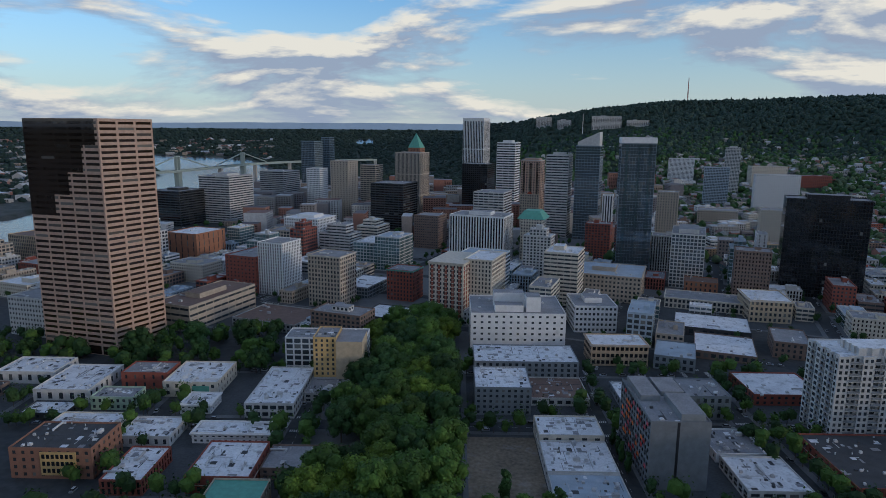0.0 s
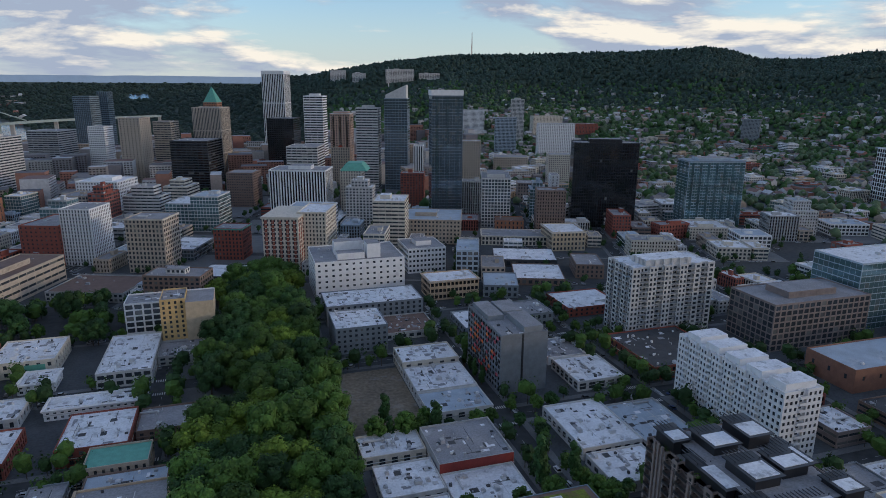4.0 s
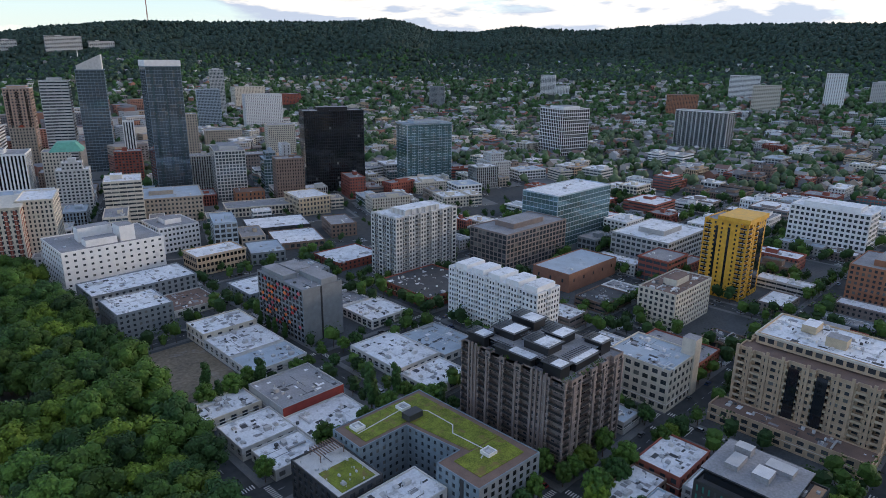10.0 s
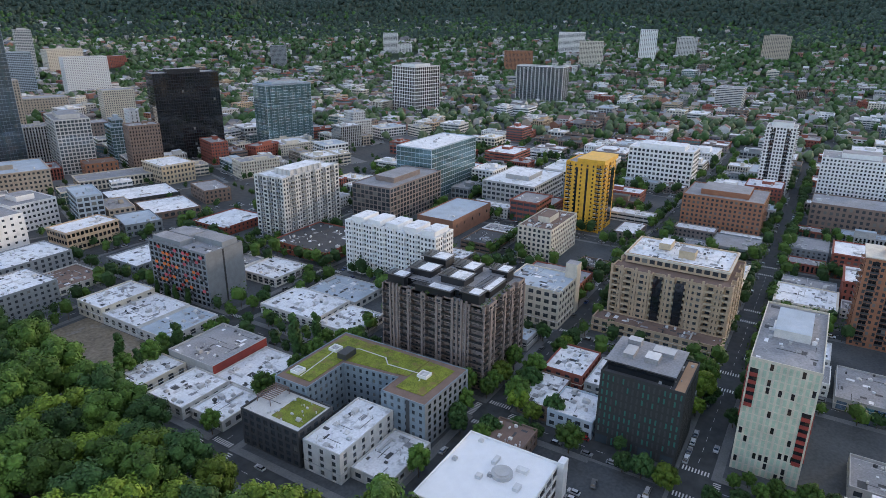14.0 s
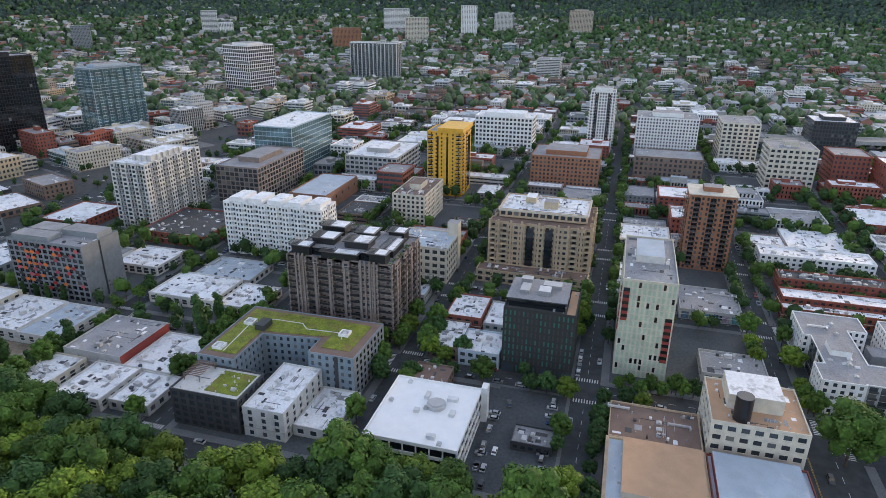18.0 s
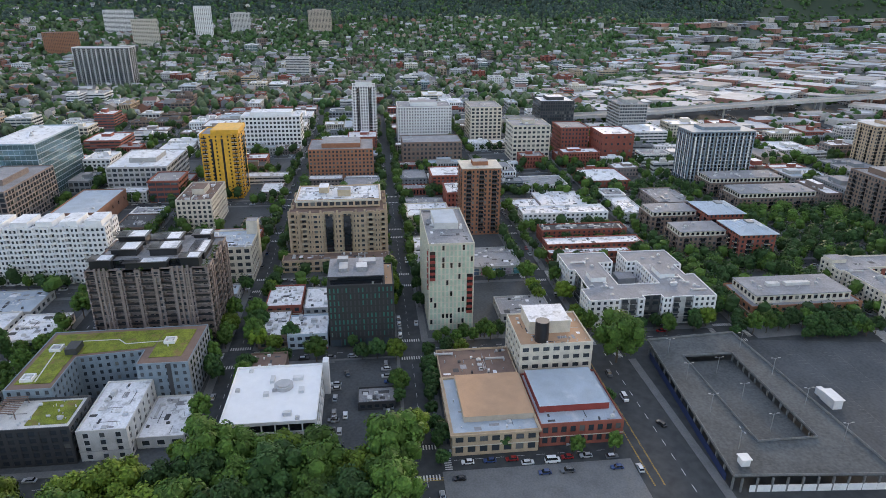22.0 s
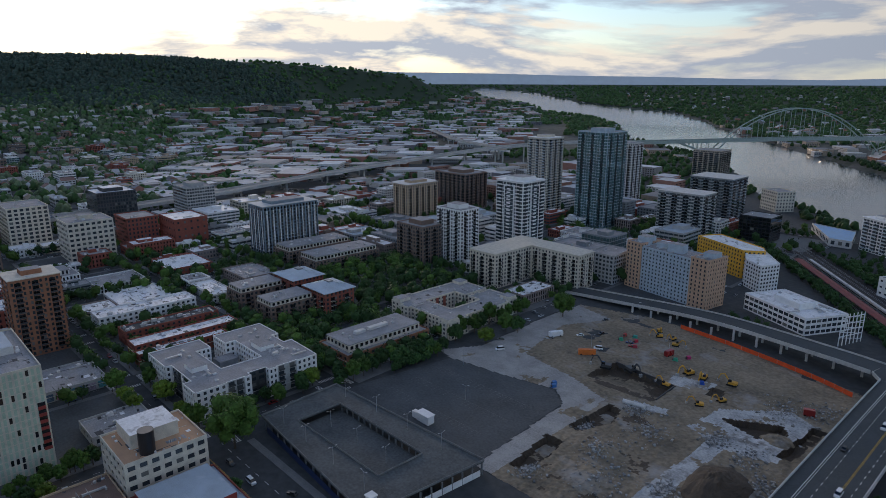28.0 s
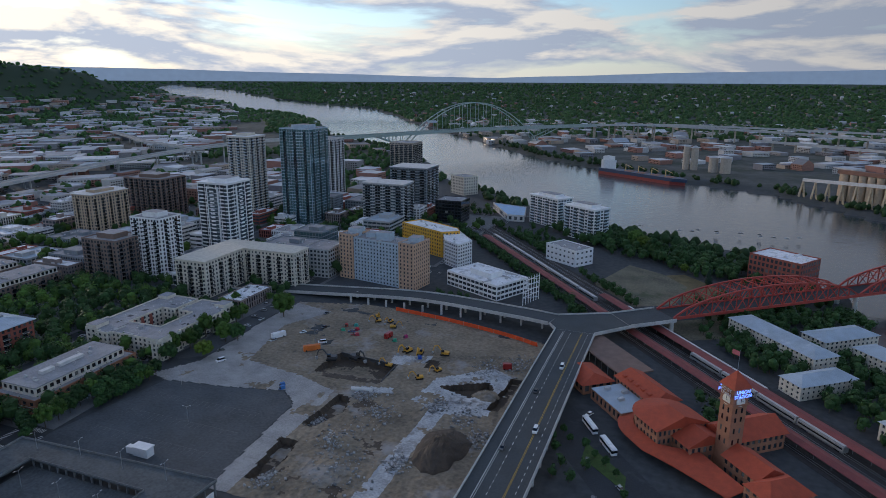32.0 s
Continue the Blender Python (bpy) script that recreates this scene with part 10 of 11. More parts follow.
for s in (-1, 1):
    b = Build(); h = Build()
    prev = None
    for i in range(33):
        t = i / 32
        p = W.lerp(E, .02 + .96 * t) + as_ * s
        z = 20 + 88 * (1 - (2 * t - 1) ** 2)
        c = Vector((p.x, p.y, z))
        if prev: b.beam(prev, c, 1.7, 2.0)
        prev = c
        dz = p.z
        if i % 2 == 0 and abs(z - dz) > 4: h.beam(Vector((p.x, p.y, min(z, dz))), Vector((p.x, p.y, max(z, dz))), .8, .8)
    for q, sgn in ((W, -1), (E, 1)):
        base = q + as_ * s
        for j in range(8):
            p0, p1 = base + ad * sgn * -10 * j * -1 * .9, base + ad * sgn * 10 * (j + 1) * .9
            b.beam(Vector((p0.x, p0.y, 20 + j * 3.0)), Vector((p1.x, p1.y, 20 + (j + 1) * 3.0)), 2.0, 2.0)
        for j in range(1, 8):
            p0 = base + ad * sgn * 10 * j * .9
            h.beam(Vector((p0.x, p0.y, 20 + j * 3.0)), Vector((p0.x, p0.y, 44)), .8, .8)
        b.beam(Vector((base.x, base.y, -5)), Vector((base.x, base.y, 22)), 4, 5)
    part("arch_rib", b, GREENSTEEL, arch); part("hanger_set", h, GREENSTEEL, arch)
east = thing("freeway_viaduct", "long concrete freeway viaduct across the far bank", "viaduct")
for line, wdt in ((smooth_line([(46, -1740, 46), (-80, -1850, 42), (-250, -1880, 36), (-450, -1820, 32), (-640, -1700, 28), (-900, -1500, 22)], 7), 20), (smooth_line([(46, -1760, 44), (-120, -1960, 38), (-350, -2050, 30), (-700, -1980, 26), (-1100, -1750, 22)], 7), 16), (smooth_line([(-330, -1700, 22), (-500, -1600, 20), (-760, -1400, 18), (-980, -1250, 14)], 7), 14)):
    b = Build(); deck(b, [tuple(p) for p in line], wdt, 3.0, 1.4); part("deck", b, (CONCRETE, FREEROAD), east)
    for p in line[::2]:
        b = Build(); b.block(p.x - 2, p.y - 2, -2, p.x + 2, p.y + 2, p.z - 2.2); part("pier", b, TANSTONE, east)
# second bridge far upstream
sb2 = thing("suspension_bridge", "distant bridge with low towers over the river", "bridge")
line = smooth_line([(-760, 1180, 56), (-613, 1424, 60), (-545, 1663, 62), (-435, 1850, 62), (-250, 2050, 60)], 5)
b = Build(); deck(b, [tuple(p) for p in line], 18, 4.0); part("deck", b, (GREENSTEEL, ASPHALT), sb2)
for x, y in ((-613, 1424), (-545, 1663)):
    b = Build(); b.block(x - 5, y - 9, -8, x + 5, y + 9, 58); b.block(x - 3, y - 9, 58, x + 3, y - 6, 92); b.block(x - 3, y + 6, 58, x + 3, y + 9, 92); part("tower", b, GREENSTEEL, sb2)
    for s_ in (-1, 1):
        b = Build(); b.beam((x, y, 91), (x + 34 * s_, y + 92 * s_, 64), 2.2, 2.2); part("truss_arm", b, GREENSTEEL, sb2)
for p in line[2::3]:
    b = Build(); b.block(p.x - 4, p.y - 4, -8, p.x + 4, p.y + 4, p.z - 4); part("pier", b, CONCRETE, sb2)

# ship, silos and the grain terminal
ship = thing("cargo_ship", "bulk carrier with a red and blue hull at its berth", "ship")
sa, sq = Vector((-50, -1170, 0)), Vector((-190, -1068, 0))
sd = (sq - sa).normalized(); sn = Vector((-sd.y, sd.x, 0))


def ship_poly(w, l0, l1):
    L = (sq - sa).length
    return ccw([tuple((sa + sd * L * t + sn * w * s)[:2]) for t, s in ((l0, -1), (l1 - .12, -1), (l1, -.1), (l1, .1), (l1 - .12, 1), (l0, 1))])


b = Build(); b.prism(ship_poly(11, 0, 1), -5, 1.2); part("lower_hull", b, REDPAINT, ship)
b = Build(); b.prism(ship_poly(11.3, 0, 1.02), 1.2, 6.5); part("hull", b, material("navy_hull", (.03, .05, .10), .5), ship)
b = Build(); b.prism(ship_poly(9, .02, .17), 6.5, 22); b.prism(ship_poly(7, .04, .15), 22, 28); b.prism(ship_poly(10.5, .05, .15), 17, 19.5); part("superstructure", b, WHITE, ship)
b = Build(); c = sa + sd * 16; b.tube((c.x, c.y, 20), (c.x, c.y, 26), 2, 1.7, 10); part("funnel", b, REDPAINT, ship)
for t in (.3, .46, .62, .78):
    c = sa + sd * (sq - sa).length * t
    b = Build(); b.tube((c.x, c.y, 5), (c.x, c.y, 18), .8, .5, 8); b.beam((c.x, c.y, 17), tuple(c + sd * 14 + Vector((0, 0, 13))), .7, .7); part("deck_crane", b, YELLOW, ship)
    b = Build(); q = c + sd * 9; b.prism(ccw([tuple((q + sd * u * 7 + sn * v * 7)[:2]) for u, v in ((-1, -1), (1, -1), (1, 1), (-1, 1))]), 5, 7); part("hatch", b, TERRACOTTA, ship)
for x, y, r, h in ((-189, -1249, 6, 42), (-203, -1245, 6.5, 41), (-235, -1227, 8, 26), (-255, -1219, 9, 27)):
    s = thing("silo", "pale concrete storage silo by the river", "silo", "riverside silos")
    b = Build(); b.tube((x, y, -1), (x, y, h), r, r, 20); part("shell", b, TANSTONE, s)
    b = Build(); b.tube((x, y, h), (x, y, h + 3), r, r * .35, 20); part("cap", b, STEEL, s)
grain = thing("grain_elevator", "sunlit grain elevator with silo rows and a head house", "grain elevator")
for i in range(9):
    for j in range(2):
        x, y = -392 - i * 9, -985 + i * 6.5 - j * 10
        b = Build(); b.tube((x, y, -1), (x, y, 36), 5, 5, 14); part("silo", b, BUFF, grain)
b = Build(); b.block(-472, -978, 0, -443, -942, 62); b.block(-466, -970, 62, -450, -950, 72); part("head_house", b, BUFF, grain)
b = Build(); b.beam((-385, -992, 39), (-462, -938, 39), 8, 5); part("gallery", b, TERRACOTTA, grain)
conv = thing("conveyor", "ship-loading conveyor gallery on timber trestles", "conveyor")
b = Build(); b.beam((-345, -1000, 24), (-450, -880, 34), 4, 4); part("gallery", b, PALE, conv)
for i in range(9):
    p = Vector((-345, -1000, 24)).lerp(Vector((-450, -880, 34)), i / 8)
    b = Build()
    for s in (-4, 4):
        b.beam((p.x + s, p.y + s, -6), (p.x, p.y, p.z), 1.5, 1.5); b.beam((p.x + s, p.y - s, -6), (p.x, p.y, p.z), 1.5, 1.5); b.beam((p.x + s, p.y + s, 2), (p.x + s * .6, p.y - s * .6, 12), .9, .9)
    b.beam((p.x - 3, p.y - 3, 8), (p.x + 3, p.y + 3, 8), .6, .6)
    part("trestle", b, SAND, conv)

# housing beside the tracks
for cx, cy, w, d, h, rz in ((-249, -386, 17, 66, 11, 37), (-283, -402, 17, 40, 11, -53), (-262, -338, 14, 36, 8, -53), (-310, -362, 16, 60, 11, 37), (-300, -300, 16, 40, 9, -53)):
    poly = turned(cx, cy, w, d, rz)
    th = building("apartment_building", "cream clapboard housing with a grey hipped roof", "apartment building", poly, h, CREAM, ROOF_BLUE, fh=3, bw=3.2, ww=.4, wh=.5, units=0, parapet=.2)
    q = ccw(inset(ccw(poly), -.8)); c = [Vector(p) for p in q]
    b = Build()
    e0 = 0 if (c[1] - c[0]).length > (c[2] - c[1]).length else 1
    A, B_, C, D_ = (c[(e0 + i) % 4] for i in range(4))
    m0, m1 = (A + D_) / 2, (B_ + C) / 2
    ax = (m1 - m0).normalized() * (A - D_).length * .5
    r0, r1 = m0 + ax, m1 - ax
    z0, z1 = h - .1, h + 3.2
    P = lambda v, z: (v.x, v.y, z)
    b.face([P(A, z0), P(B_, z0), P(r1, z1), P(r0, z1)]); b.face([P(C, z0), P(D_, z0), P(r0, z1), P(r1, z1)]); b.face([P(B_, z0), P(C, z0), P(r1, z1)]); b.face([P(D_, z0), P(A, z0), P(r0, z1)])
    part("hipped_roof", b, ROOF_BLUE, th)
# white exhibition hall with an open steel frame
hall2 = building("office_building", "white low hall with an open steel frame and roof garden", "office building", turned(-52, -440, 54, 34, -28), 12, WHITE, ROOF_WHITE, fh=3.5, bw=4.4, ww=.8, wh=.55, units=9, penthouse=.4)
b = Build()
for i in range(7):
    p = Vector((-95 + i * 1.2, -430 + i * 3.2, 0)); b.beam(tuple(p), (p.x, p.y, 20), .5, .5)
for z in (6, 10, 14, 18):
    b.beam((-95, -430, z), (-88, -411, z), .4, .4)
for i in range(5):
    b.beam((-95, -430, 2 + 3.5 * i), (-88, -411, 5.5 + 3.5 * i), .3, .3)
part("steel_frame", b, WHITE, hall2)

# ---- road markings ----
b, by = Build(), Build()
for sy in STREETS:
    for x in np.arange(-140, 320, 7.5):
        if min(abs(x - a) for a in AVENUES) > 9 and -170 < sy < 330 and not open_land(x, sy):
            b.block(x, sy - .07, .012, x + 3, sy + .07, .02)
for ax in AVENUES:
    for y in np.arange(-170, 400, 7.5):
        if min(abs(y - s) for s in STREETS) > 9 and -140 < ax < 320 and not open_land(ax, y):
            b.block(ax - .07, y, .012, ax + .07, y + 3, .02)
for ax in AVENUES:
    for sy in STREETS:
        if not (-140 < ax < 320 and -170 < sy < 400) or open_land(ax, sy):
            continue
        for i in range(9):
            t = -4.4 + i * 1.1
            for s in (-8, 8):
                b.block(ax + t - .25, sy + s - 1.3, .012, ax + t + .25, sy + s + 1.3, .02)
                b.block(ax + s - 1.3, sy + t - .25, .012, ax + s + 1.3, sy + t + .25, .02)
tagged(part("lane_marking", b, PAINT_W), "white dashed lane lines and crosswalk bars", "road marking", kind="structure")
for off in (-1.9, -1.6, 1.6, 1.9):
    by.block(-20, -77.6 + off, .012, 66, -77.5 + off, .02)
    by.block(-9 + off * .3, -60, .012, -8.9 + off * .3, 60, .02)
tagged(part("lane_marking", by, PAINT_Y), "yellow centre lines on the street", "road marking", kind="structure")
# dirt lot by the park
flat("waste_ground", "dry grassy waste ground beside the tracks", "waste ground", [(-170, -520), (-190, -470), (-232, -400), (-262, -425), (-225, -500), (-195, -535)], .05, material("dry_grass", (.13, .105, .05), 1.0, var=.4, scale=.1))
flat("vacant_lot", "fenced bare earth lot by the park", "lot", R(8, 232, 42.6, 306), .2, DIRT)
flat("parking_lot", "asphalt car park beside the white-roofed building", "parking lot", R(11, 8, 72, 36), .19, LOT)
# ---- far neighbourhoods: houses, sheds and woods ----
nr = np.random.default_rng(4)
for line in (main, ramp, low):
    TAKEN.extend((p.x, p.y, 20.0, [(p.x - 1, p.y - 1), (p.x + 1, p.y - 1), (p.x, p.y + 1)]) for p in line)


def leafy(points, leaf, label, z=0.0, per=28):
    """Mid-distance trees as clouds of leaf clumps on short trunks, joined."""
    rng = random.Random(77)
    b = Build()
    for x, y, r in points:
        h = r * rng.uniform(2.0, 2.7)
        b.tube((x, y, z), (x, y, h * .5), .18, .12, 4, 1)
        lobes = [(x + rng.uniform(-.4, .4) * r, y + rng.uniform(-.4, .4) * r, z + h * t, r * q) for t, q in ((.45, .75), (.62, .8), (.8, .55), (.55, .7))]
        for lx, ly, lz, lr in lobes[:2]:
            core_ball(b, lx, ly, lz, lr * .92, rng)
        leaf_cloud(b, lobes, per * 2, .62, rng)
    return tagged(part("trees", b, (leaf, BARK)), label, "trees", kind="stuff")


half_n = len(MID) // 2
leafy(MID[::2], LEAF, "green street trees along the further kerbs")
leafy(MID[1::2], LEAF_DARK, "dark green street trees along the further kerbs")
rb = random.Random(17)
BANK = []
for _ in range(900):
    t = rb.random()
    x, y = -60 - 190 * t + rb.uniform(-22, 22), -672 + 190 * t * .72 + rb.uniform(-26, 26)
    if not in_river(np.array([x, x - 22, x - 22, x + 15, x - 10]), np.array([y, y, y - 22, y - 22, y - 30])).any() and free_of_buildings(x, y, 3) and len(BANK) < 260:
        BANK.append((x, y, rb.uniform(3, 6.2)))
for _ in range(700):
    x, y = rb.uniform(-345, -205), rb.uniform(-470, -270)
    if free_of_buildings(x, y, 2) and abs((Vector((x, y, 0)) - TO).dot(TB) - 3) > 24 and len(BANK) < 520 and not in_river(np.array([x]), np.array([y]))[0]:
        BANK.append((x, y, rb.uniform(2.6, 4.8)))
for _ in range(320):                                   # beside the viaduct hall and the tracks
    a = rb.uniform(-330, -30); p = rail(a, rb.choice((-19, 25)) - rb.uniform(0, 8) * rb.choice((1, 1, .4)))
    if free_of_buildings(p.x, p.y, 2) and not -17 < (p - TO).dot(TB) < 22: BANK.append((p.x, p.y, rb.uniform(1.8, 3.8)))
for _ in range(160):                                   # round the yards by the river
    x, y = rb.choice(((rb.gauss(-25, 22), rb.gauss(-600, 16)), (rb.gauss(-175, 30), rb.gauss(-592, 22)), (rb.gauss(-70, 14), rb.gauss(-575, 14)), (rb.gauss(60, 26), rb.gauss(-590, 14))))
    if free_of_buildings(x, y, 3) and abs((Vector((x, y, 0)) - TO).dot(TB) - 3) > 22 and not in_river(np.array([x, x - 12, x]), np.array([y, y - 12, y - 12])).any(): BANK.append((x, y, rb.uniform(2.6, 5)))
BANK += [(x, y, rb.uniform(2.2, 3.4)) for x, y in ((-29, -406), (-35, -405), (-41, -405), (-23, -410), (-47, -404), (-150, -222), (-155, -212), (-160, -223), (-146, -234), (-148, -214), (-143, -240))]
for _ in range(420):
    x, y = rb.uniform(84, 330), rb.uniform(-430, -160)
    if free_of_buildings(x, y, 1.5): BANK.append((x, y, rb.uniform(2.8, 5)))
leafy(GROVE[::3], LEAF, "green trees of the park blocks", per=60)
leafy([p for i, p in enumerate(GROVE) if i % 3], LEAF_DARK, "dark green grove of the park blocks", per=60)
leafy(BANK, LEAF_DARK, "dark green trees by the river and the housing")
DOWN = []
for i in range(-8, 12):
    for j in range(0, 12):
        for k in range(9):
            for u, v in ((i * PITCH + 8, j * PITCH + 10 + k * 7.5), (i * PITCH + 10 + k * 7.5, j * PITCH + 8), (i * PITCH - 8, j * PITCH + 10 + k * 7.5)):
                x, y = dt(u, v)
                if y > 405 and rb.random() < .28 and math.hypot(x, y) < 900 and free_of_buildings(x, y, .6):
                    DOWN.append((x, y, rb.uniform(2.4, 4)))
leafy(DOWN, LEAF_DARK, "dark green street trees of downtown", per=26)


def scatter(n, r0, r1, a0, a1, power=1.0):
    r = r0 + (r1 - r0) * nr.random(n) ** power
    a = np.radians(a0 + (a1 - a0) * nr.random(n))
    return HUB[0] + r * np.sin(a), HUB[1] + r * np.cos(a), r


def clear(x, y):
    ok = ~in_river(x, y) & ~in_river(x + 12, y) & ~in_river(x - 12, y) & ~in_river(x, y + 12) & ~in_river(x, y - 12)
    for cx, cy, r, poly in TAKEN:
        ok &= np.hypot(x - cx, y - cy) > r + 4
    return ok


def houses(x, y, w, d, h, roof_h, ang, mats, name, label):
    """Small buildings, walls and roof, joined: a flat or gabled box each."""
    z = land(x, y)
    b = Build()
    for i in range(len(x)):
        c, s = math.cos(ang[i]), math.sin(ang[i])
        ww, dd = w[i] / 2, d[i] / 2
        pts = [(x[i] + u * ww * c - v * dd * s, y[i] + u * ww * s + v * dd * c) for u, v in ((-1, -1), (1, -1), (1, 1), (-1, 1))]
        k = len(b.v)
        z0, z1 = z[i] - 3, z[i] + h[i]
        b.v.extend([(*p, z0) for p in pts] + [(*p, z1) for p in pts])
        for f in ((0, 1, 5, 4), (1, 2, 6, 5), (2, 3, 7, 6), (3, 0, 4, 7)):
            b.f.append(tuple(k + j for j in f)); b.m.append(0)
        if roof_h[i] < .5:
            b.f.append((k + 4, k + 5, k + 6, k + 7)); b.m.append(1)
        else:
            m0 = ((pts[0][0] + pts[3][0]) / 2, (pts[0][1] + pts[3][1]) / 2, z1 + roof_h[i])
            m1 = ((pts[1][0] + pts[2][0]) / 2, (pts[1][1] + pts[2][1]) / 2, z1 + roof_h[i])
            b.v.extend([m0, m1])
            for f, m in (((4, 5, 9, 8), 1), ((6, 7, 8, 9), 1), ((5, 6, 9), 0), ((7, 4, 8), 0)):
                b.f.append(tuple(k + j for j in f)); b.m.append(m)
        n_w = max(1, int(w[i] / 4))
        if h[i] > 5:                         # window bands on the two long sides
            for side in (-1, 1):
                for fl in range(int(h[i] / 3.4)):
                    for q in range(n_w):
                        u0, u1 = -1 + 2 * (q + .22) / n_w, -1 + 2 * (q + .78) / n_w
                        off = side * (dd + .06)
                        za, zb = z[i] + fl * 3.4 + 1.0, z[i] + fl * 3.4 + 2.5
                        P = [(x[i] + u * ww * c - off * s, y[i] + u * ww * s + off * c) for u in (u0, u1)]
                        b.face([(*P[0], za), (*P[1], za), (*P[1], zb), (*P[0], zb)], 2)
    o = part(name, b, mats)
    return tagged(o, label, name.replace("_", " "), kind="stuff")


FAR_WALL = material("far_house_walls", (0.34, 0.30, 0.26), .9)
FAR_ROOF = material("far_house_roofs", (0.19, 0.185, 0.19), .9)
SHED_ROOF = material("far_shed_roofs", (0.36, 0.37, 0.39), .8, var=.2, scale=.05)
SHED_WALL = material("far_shed_walls", (0.42, 0.40, 0.37), .9)


def varied(m, colours):
    """Gives each loose piece one of a few colours, then the material's own grain over it."""
    n, l = m.node_tree.nodes, m.node_tree.links
    ramp_ = n.new("ShaderNodeValToRGB")
    ramp_.color_ramp.interpolation = "CONSTANT"
    while len(ramp_.color_ramp.elements) < len(colours):
        ramp_.color_ramp.elements.new(.5)
    for i, c in enumerate(colours):
        ramp_.color_ramp.elements[i].position, ramp_.color_ramp.elements[i].color = i / len(colours), (*c, 1)
    geo = [x for x in n if x.bl_idname == "ShaderNodeNewGeometry"][0]
    l.new(geo.outputs["Random Per Island"], ramp_.inputs[0])
    v = [x for x in n if x.bl_idname == "ShaderNodeVectorMath"][0]
    l.new(ramp_.outputs[0], v.inputs[0])
    return m


# far roof and wall colours are raised, with distance haze mixed in
ROOFS = [(.26, .26, .28), (.17, .165, .17), (.50, .51, .52), (.22, .14, .12), (.31, .29, .27), (.13, .13, .145), (.42, .43, .45), (.20, .19, .185)]
WALLS = [(.34, .17, .13), (.52, .49, .45), (.28, .26, .25), (.58, .57, .56), (.40, .32, .25), (.30, .16, .12), (.46, .45, .44), (.21, .20, .21)]
varied(FAR_ROOF, ROOFS); varied(SHED_ROOF, [(.46, .47, .49), (.30, .305, .32), (.60, .61, .62), (.20, .20, .21), (.50, .50, .50), (.36, .40, .44)])
varied(FAR_WALL, WALLS); varied(SHED_WALL, WALLS)


def field(n, r0, r1, a0, a1, size, height, gable, mats, name, label, power=1.0, grid=0.0, top_z=260):
    x, y, r = scatter(n, r0, r1, a0, a1, power)
    ok = clear(x, y) & (land(x, y) < top_z)
    x, y = x[ok], y[ok]
    k = len(x)
    ang = np.full(k, grid) + nr.choice([0, math.pi / 2], k)
    w, d = nr.uniform(size[0], size[1], k), nr.uniform(size[0] * .7, size[1] * .8, k)
    h = nr.uniform(height[0], height[1], k)
    rh = np.where(nr.random(k) < gable, d * .3, 0)
    houses(x, y, w, d, h, rh, ang, mats, name, label)


def singles(n, r0, r1, a0, a1, size, height):
    """Mid-sized blocks of the far neighbourhoods, each a thing of its own."""
    x, y, r = scatter(n, r0, r1, a0, a1)
    ok = clear(x, y)
    kinds = [("red brick", BRICK, ROOF_GREY), ("cream stucco", CREAM, ROOF_WHITE), ("brown brick", BROWN, ROOF_DARK), ("pale concrete", PALE, ROOF_WHITE), ("buff brick", BUFF, ROOF_GREY), ("white painted", WHITE, ROOF_GREY), ("grey stucco", MIDGREY, ROOF_BLUE)]
    for i in np.nonzero(ok)[0]:
        lab, wall, roof = kinds[int(nr.integers(len(kinds)))]
        w, d, h = nr.uniform(*size), nr.uniform(size[0] * .7, size[1] * .8), nr.uniform(*height)
        fh, bw, ww, wh, pane = FACADES[int(nr.integers(len(FACADES)))]
        h += float(land(x[i], y[i]))
        far_block("apartment_building", f"{lab} apartment block with a flat roof", "apartment building", turned(x[i], y[i], w, d, 0), h, wall, roof, pane, fh, bw + .6, ww, wh, "far apartment blocks", rf)


HOUSE = (FAR_WALL, FAR_ROOF, GLASS_DARK)
SHED = (SHED_WALL, SHED_ROOF, GLASS_DARK)
field(2500, 880, 2150, 18, 114, (9, 20), (6, 11), .45, HOUSE, "houses", "many small houses and flats among trees", .85, top_z=85)
singles(250, 700, 1750, 20, 112, (18, 42), (9, 18))
field(620, 1450, 2260, 10, 84, (9, 16), (6, 10), .7, (material("hill_house_walls", (.42, .41, .39), .9, island=.6), FAR_ROOF, GLASS_DARK), "hillside_houses", "pale houses scattered over the wooded hillside", 1.0, top_z=135)
field(1100, 1000, 4500, 112, 143, (25, 75), (7, 13), 0, SHED, "industrial_sheds", "long flat-roofed industrial sheds with pale roofs", .9, radians(40), 75)
field(260, 620, 1150, 105, 132, (20, 45), (5, 10), 0, SHED, "industrial_blocks", "flat-roofed brick and concrete blocks by the freeway", .9)
field(90, 720, 1150, 132, 158, (22, 46), (8, 20), 0, SHED, "riverside_blocks", "mid-rise riverside blocks with pale roofs", .9)
field(420, 1300, 2600, 153, 200, (18, 50), (6, 12), .1, SHED, "riverside_sheds", "warehouses and yards on the far river bank", .8, radians(40))
field(480, 1900, 4200, 150, 215, (10, 24), (6, 12), .5, HOUSE, "east_side_houses", "houses among trees beyond the river", .8, top_z=110)
field(900, 1000, 4000, -45, -14, (14, 45), (6, 13), .1, SHED, "east_side_blocks", "low blocks and sheds across the river", .8)
field(260, 900, 1700, -14, 22, (20, 45), (12, 40), 0, HOUSE, "south_blocks", "pale mid-rise blocks at the far side of downtown")


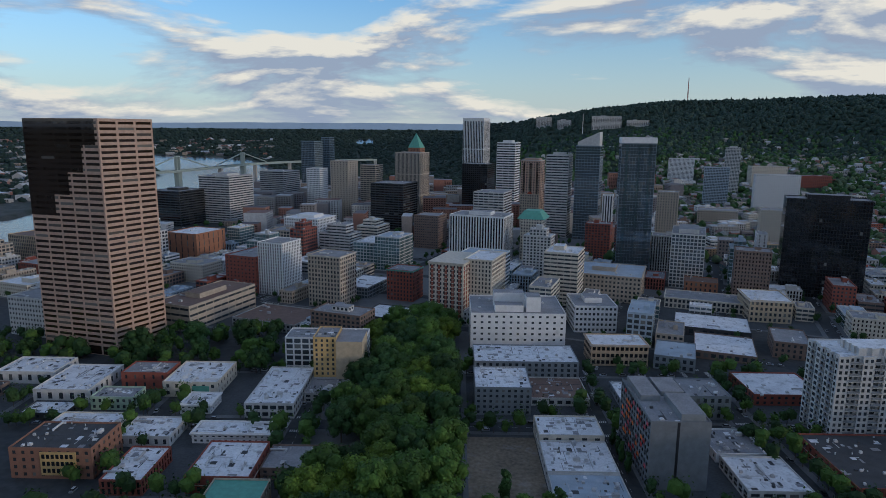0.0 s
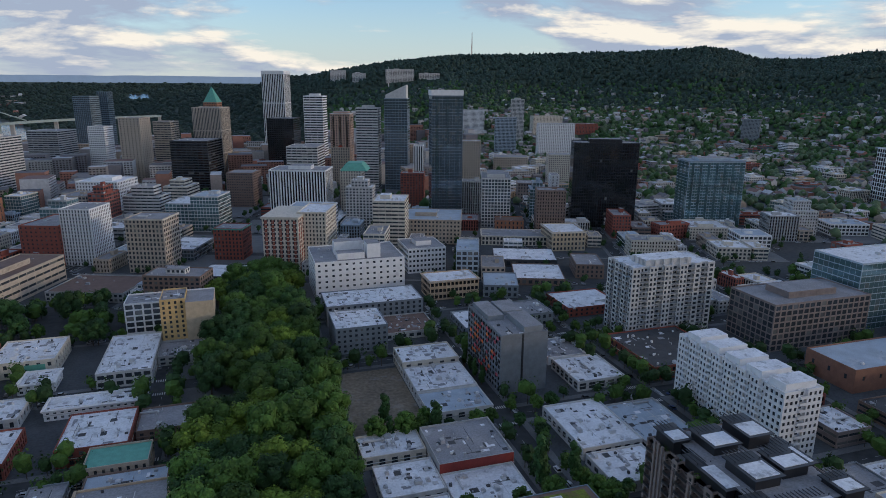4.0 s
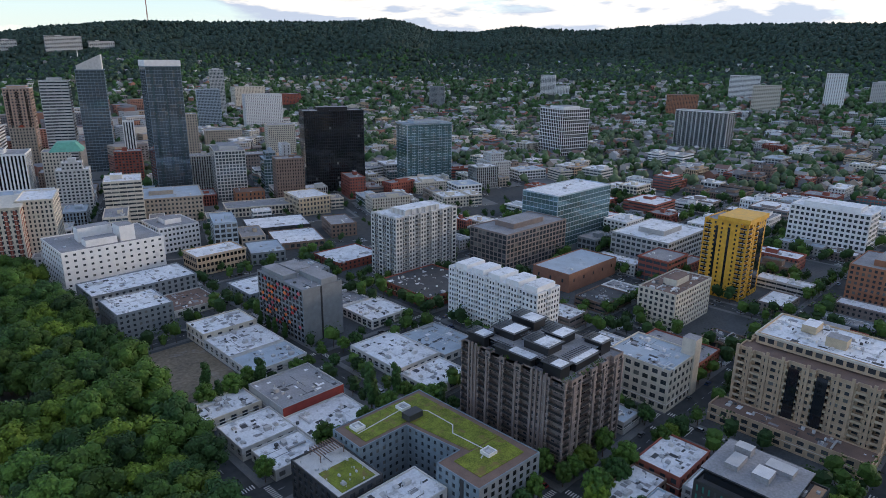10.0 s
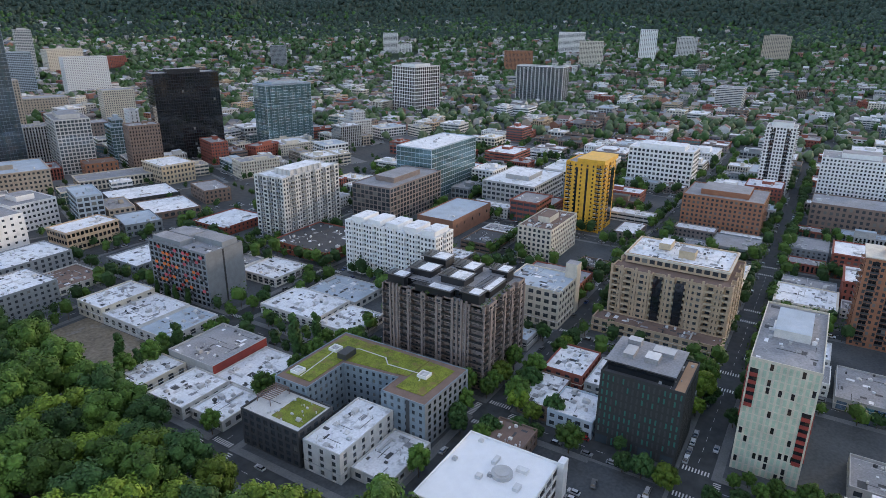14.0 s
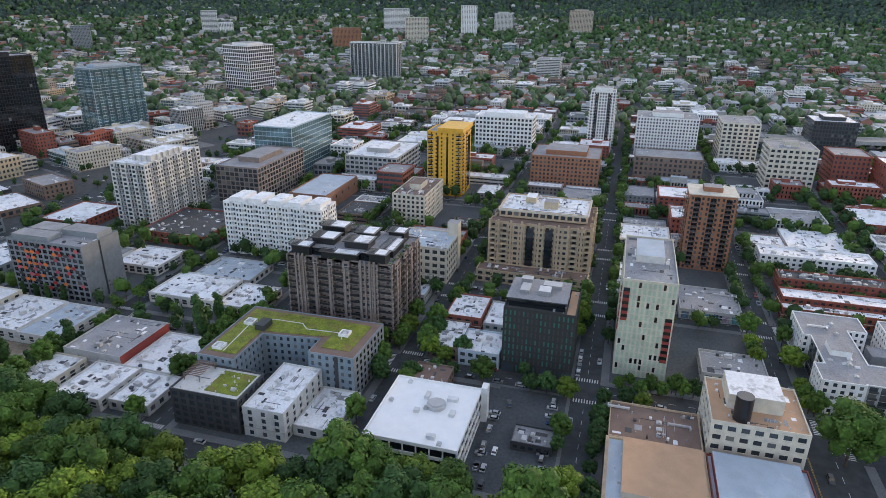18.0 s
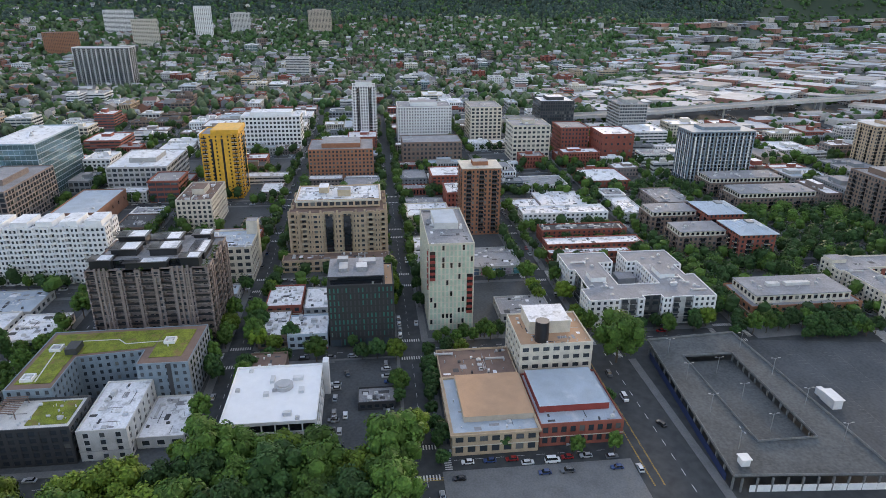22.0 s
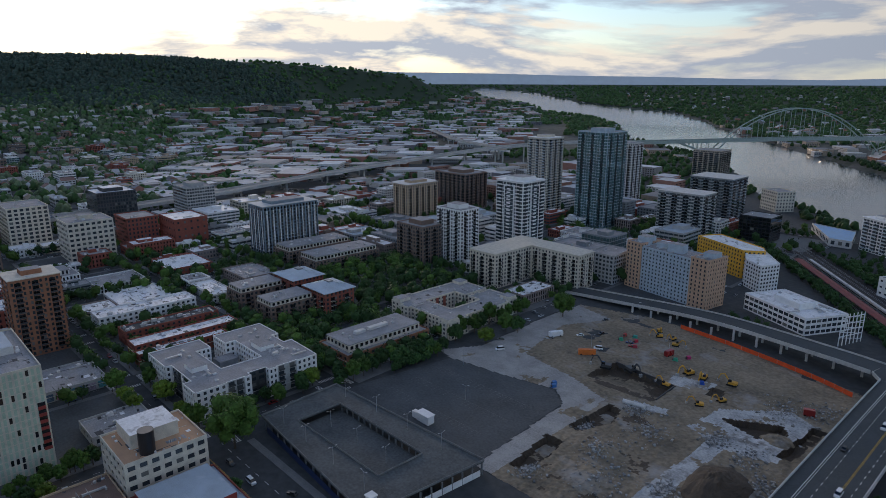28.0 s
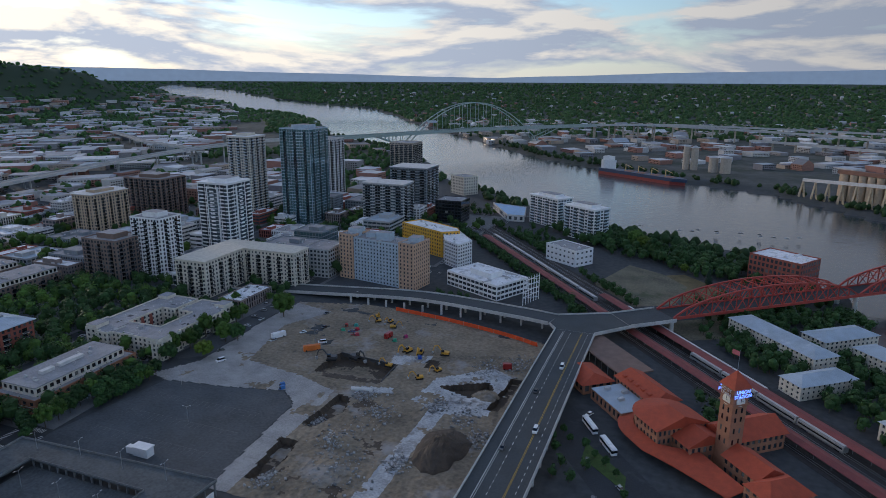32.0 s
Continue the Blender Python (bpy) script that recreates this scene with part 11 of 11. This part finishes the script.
def woods(n, r0, r1, a0, a1, leaf, label, size=(4.5, 9), tall=(1.0, 1.5), power=1.0, cone=0.0, zmin=-1.0, rough=.55, low=False, bank=0.0):
    """Distant trees: uneven crowns of a few irregular facets each, joined."""
    x, y, r = scatter(n, r0, r1, a0, a1, power)
    z = land(x, y)
    ok = clear(x, y) & (z >= zmin)
    if bank:
        ok &= bank_distance(x, y) < bank
    x, y, z = x[ok], y[ok], z[ok]
    k = len(x)
    s = nr.uniform(*size, k)
    tl = nr.uniform(*tall, k)
    pointed = nr.random(k) < cone
    rings = ((.1, .9), (.7, .8)) if low else ((.15, .7), (.5, 1.0), (.85, .55))
    n_s, nrg = 5, len(rings)
    V = np.zeros((k, nrg * n_s + 1, 3))
    th0 = nr.random(k) * 6.28
    for ri, (hh, rr) in enumerate(rings):
        rad = np.where(pointed, [1.0, .62, .22][ri], rr)
        for j in range(n_s):
            a = th0 + j * 2 * math.pi / n_s + ri * .5
            q = s * .55 * rad * nr.uniform(1 - rough * .55, 1 + rough * .45, k)
            V[:, ri * n_s + j, 0] = x + np.cos(a) * q
            V[:, ri * n_s + j, 1] = y + np.sin(a) * q
            V[:, ri * n_s + j, 2] = z + s * tl * np.where(pointed, 1.5, 1.0) * (hh + nr.uniform(-.12, .12, k) * rough)
    V[:, -1] = np.stack([x, y, z + s * tl * np.where(pointed, 1.75, 1.02)], axis=1)
    F = []
    for ri in range(nrg - 1):
        for j in range(n_s):
            F.append((ri * n_s + j, ri * n_s + (j + 1) % n_s, (ri + 1) * n_s + (j + 1) % n_s, (ri + 1) * n_s + j))
    T = [((nrg - 1) * n_s + j, (nrg - 1) * n_s + (j + 1) % n_s, nrg * n_s) for j in range(n_s)]
    base = (np.arange(k) * (nrg * n_s + 1))[:, None, None]
    faces = (np.array(F)[None] + base).reshape(-1, 4).tolist() + (np.array(T)[None] + base).reshape(-1, 3).tolist()
    me = bpy.data.meshes.new("woods")
    me.from_pydata(V.reshape(-1, 3).tolist(), [], faces)
    me.materials.append(leaf)
    me.polygons.foreach_set('use_smooth', [True] * len(me.polygons))
    return tagged(new("woods", me), label, "woods", kind="stuff")


# the street trees that stand further off, kerb by kerb
woods(6500, 780, 2150, 18, 115, LEAF_FAR, "dense street and garden trees of the far neighbourhoods", (8, 14), (.8, 1.1), .85)
woods(3300, 800, 2150, 18, 114, LEAF_DARK, "dark garden trees of the far neighbourhoods", (8, 14), (.8, 1.2), .8)
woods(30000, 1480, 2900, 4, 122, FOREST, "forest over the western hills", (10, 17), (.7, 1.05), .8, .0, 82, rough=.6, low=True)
woods(7000, 1380, 2300, 8, 118, LEAF_DARK, "trees between the hillside houses", (9, 15), (.7, 1.0), .9, .0, 4, rough=.6, low=True)
woods(4500, 1380, 2250, 10, 116, LEAF_FAR, "haze-paled trees between the hillside houses", (8, 13), (.7, 1.0), .9, .0, 4, rough=.6, low=True)
woods(2600, 2560, 2860, 4, 121, CONIFER, "conifers along the hill crest", (7, 12), (.8, 1.1), 1.0, .45)
woods(3500, 2500, 4700, 118, 150, LEAF_DARK, "woods along the far river", (13, 22), (.5, .75), low=True)
woods(11000, 1900, 4650, 146, 215, LEAF_DARK, "woods beyond the river", (13, 24), (.55, .8), .8, low=True)
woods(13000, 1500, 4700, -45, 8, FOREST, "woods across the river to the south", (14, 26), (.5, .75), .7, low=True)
woods(16000, 520, 2100, 112, 215, LEAF_DARK, "trees along both river banks", (6, 11), (.9, 1.2), 1.0, 0.0, -1.0, bank=42)
woods(420, 700, 1150, 105, 150, LEAF_DARK, "trees by the freeway and the riverside", (7, 11), (.9, 1.2))
woods(2200, 900, 3200, 108, 143, LEAF_DARK, "trees among the sheds", (8, 13), (.8, 1.1))
woods(900, 760, 1500, 138, 160, LEAF_DARK, "trees on the river flats", (8, 13), (.8, 1.1))
woods(500, 880, 1300, -20, 24, LEAF_DARK, "street trees of downtown", (6, 9), (1.0, 1.2))
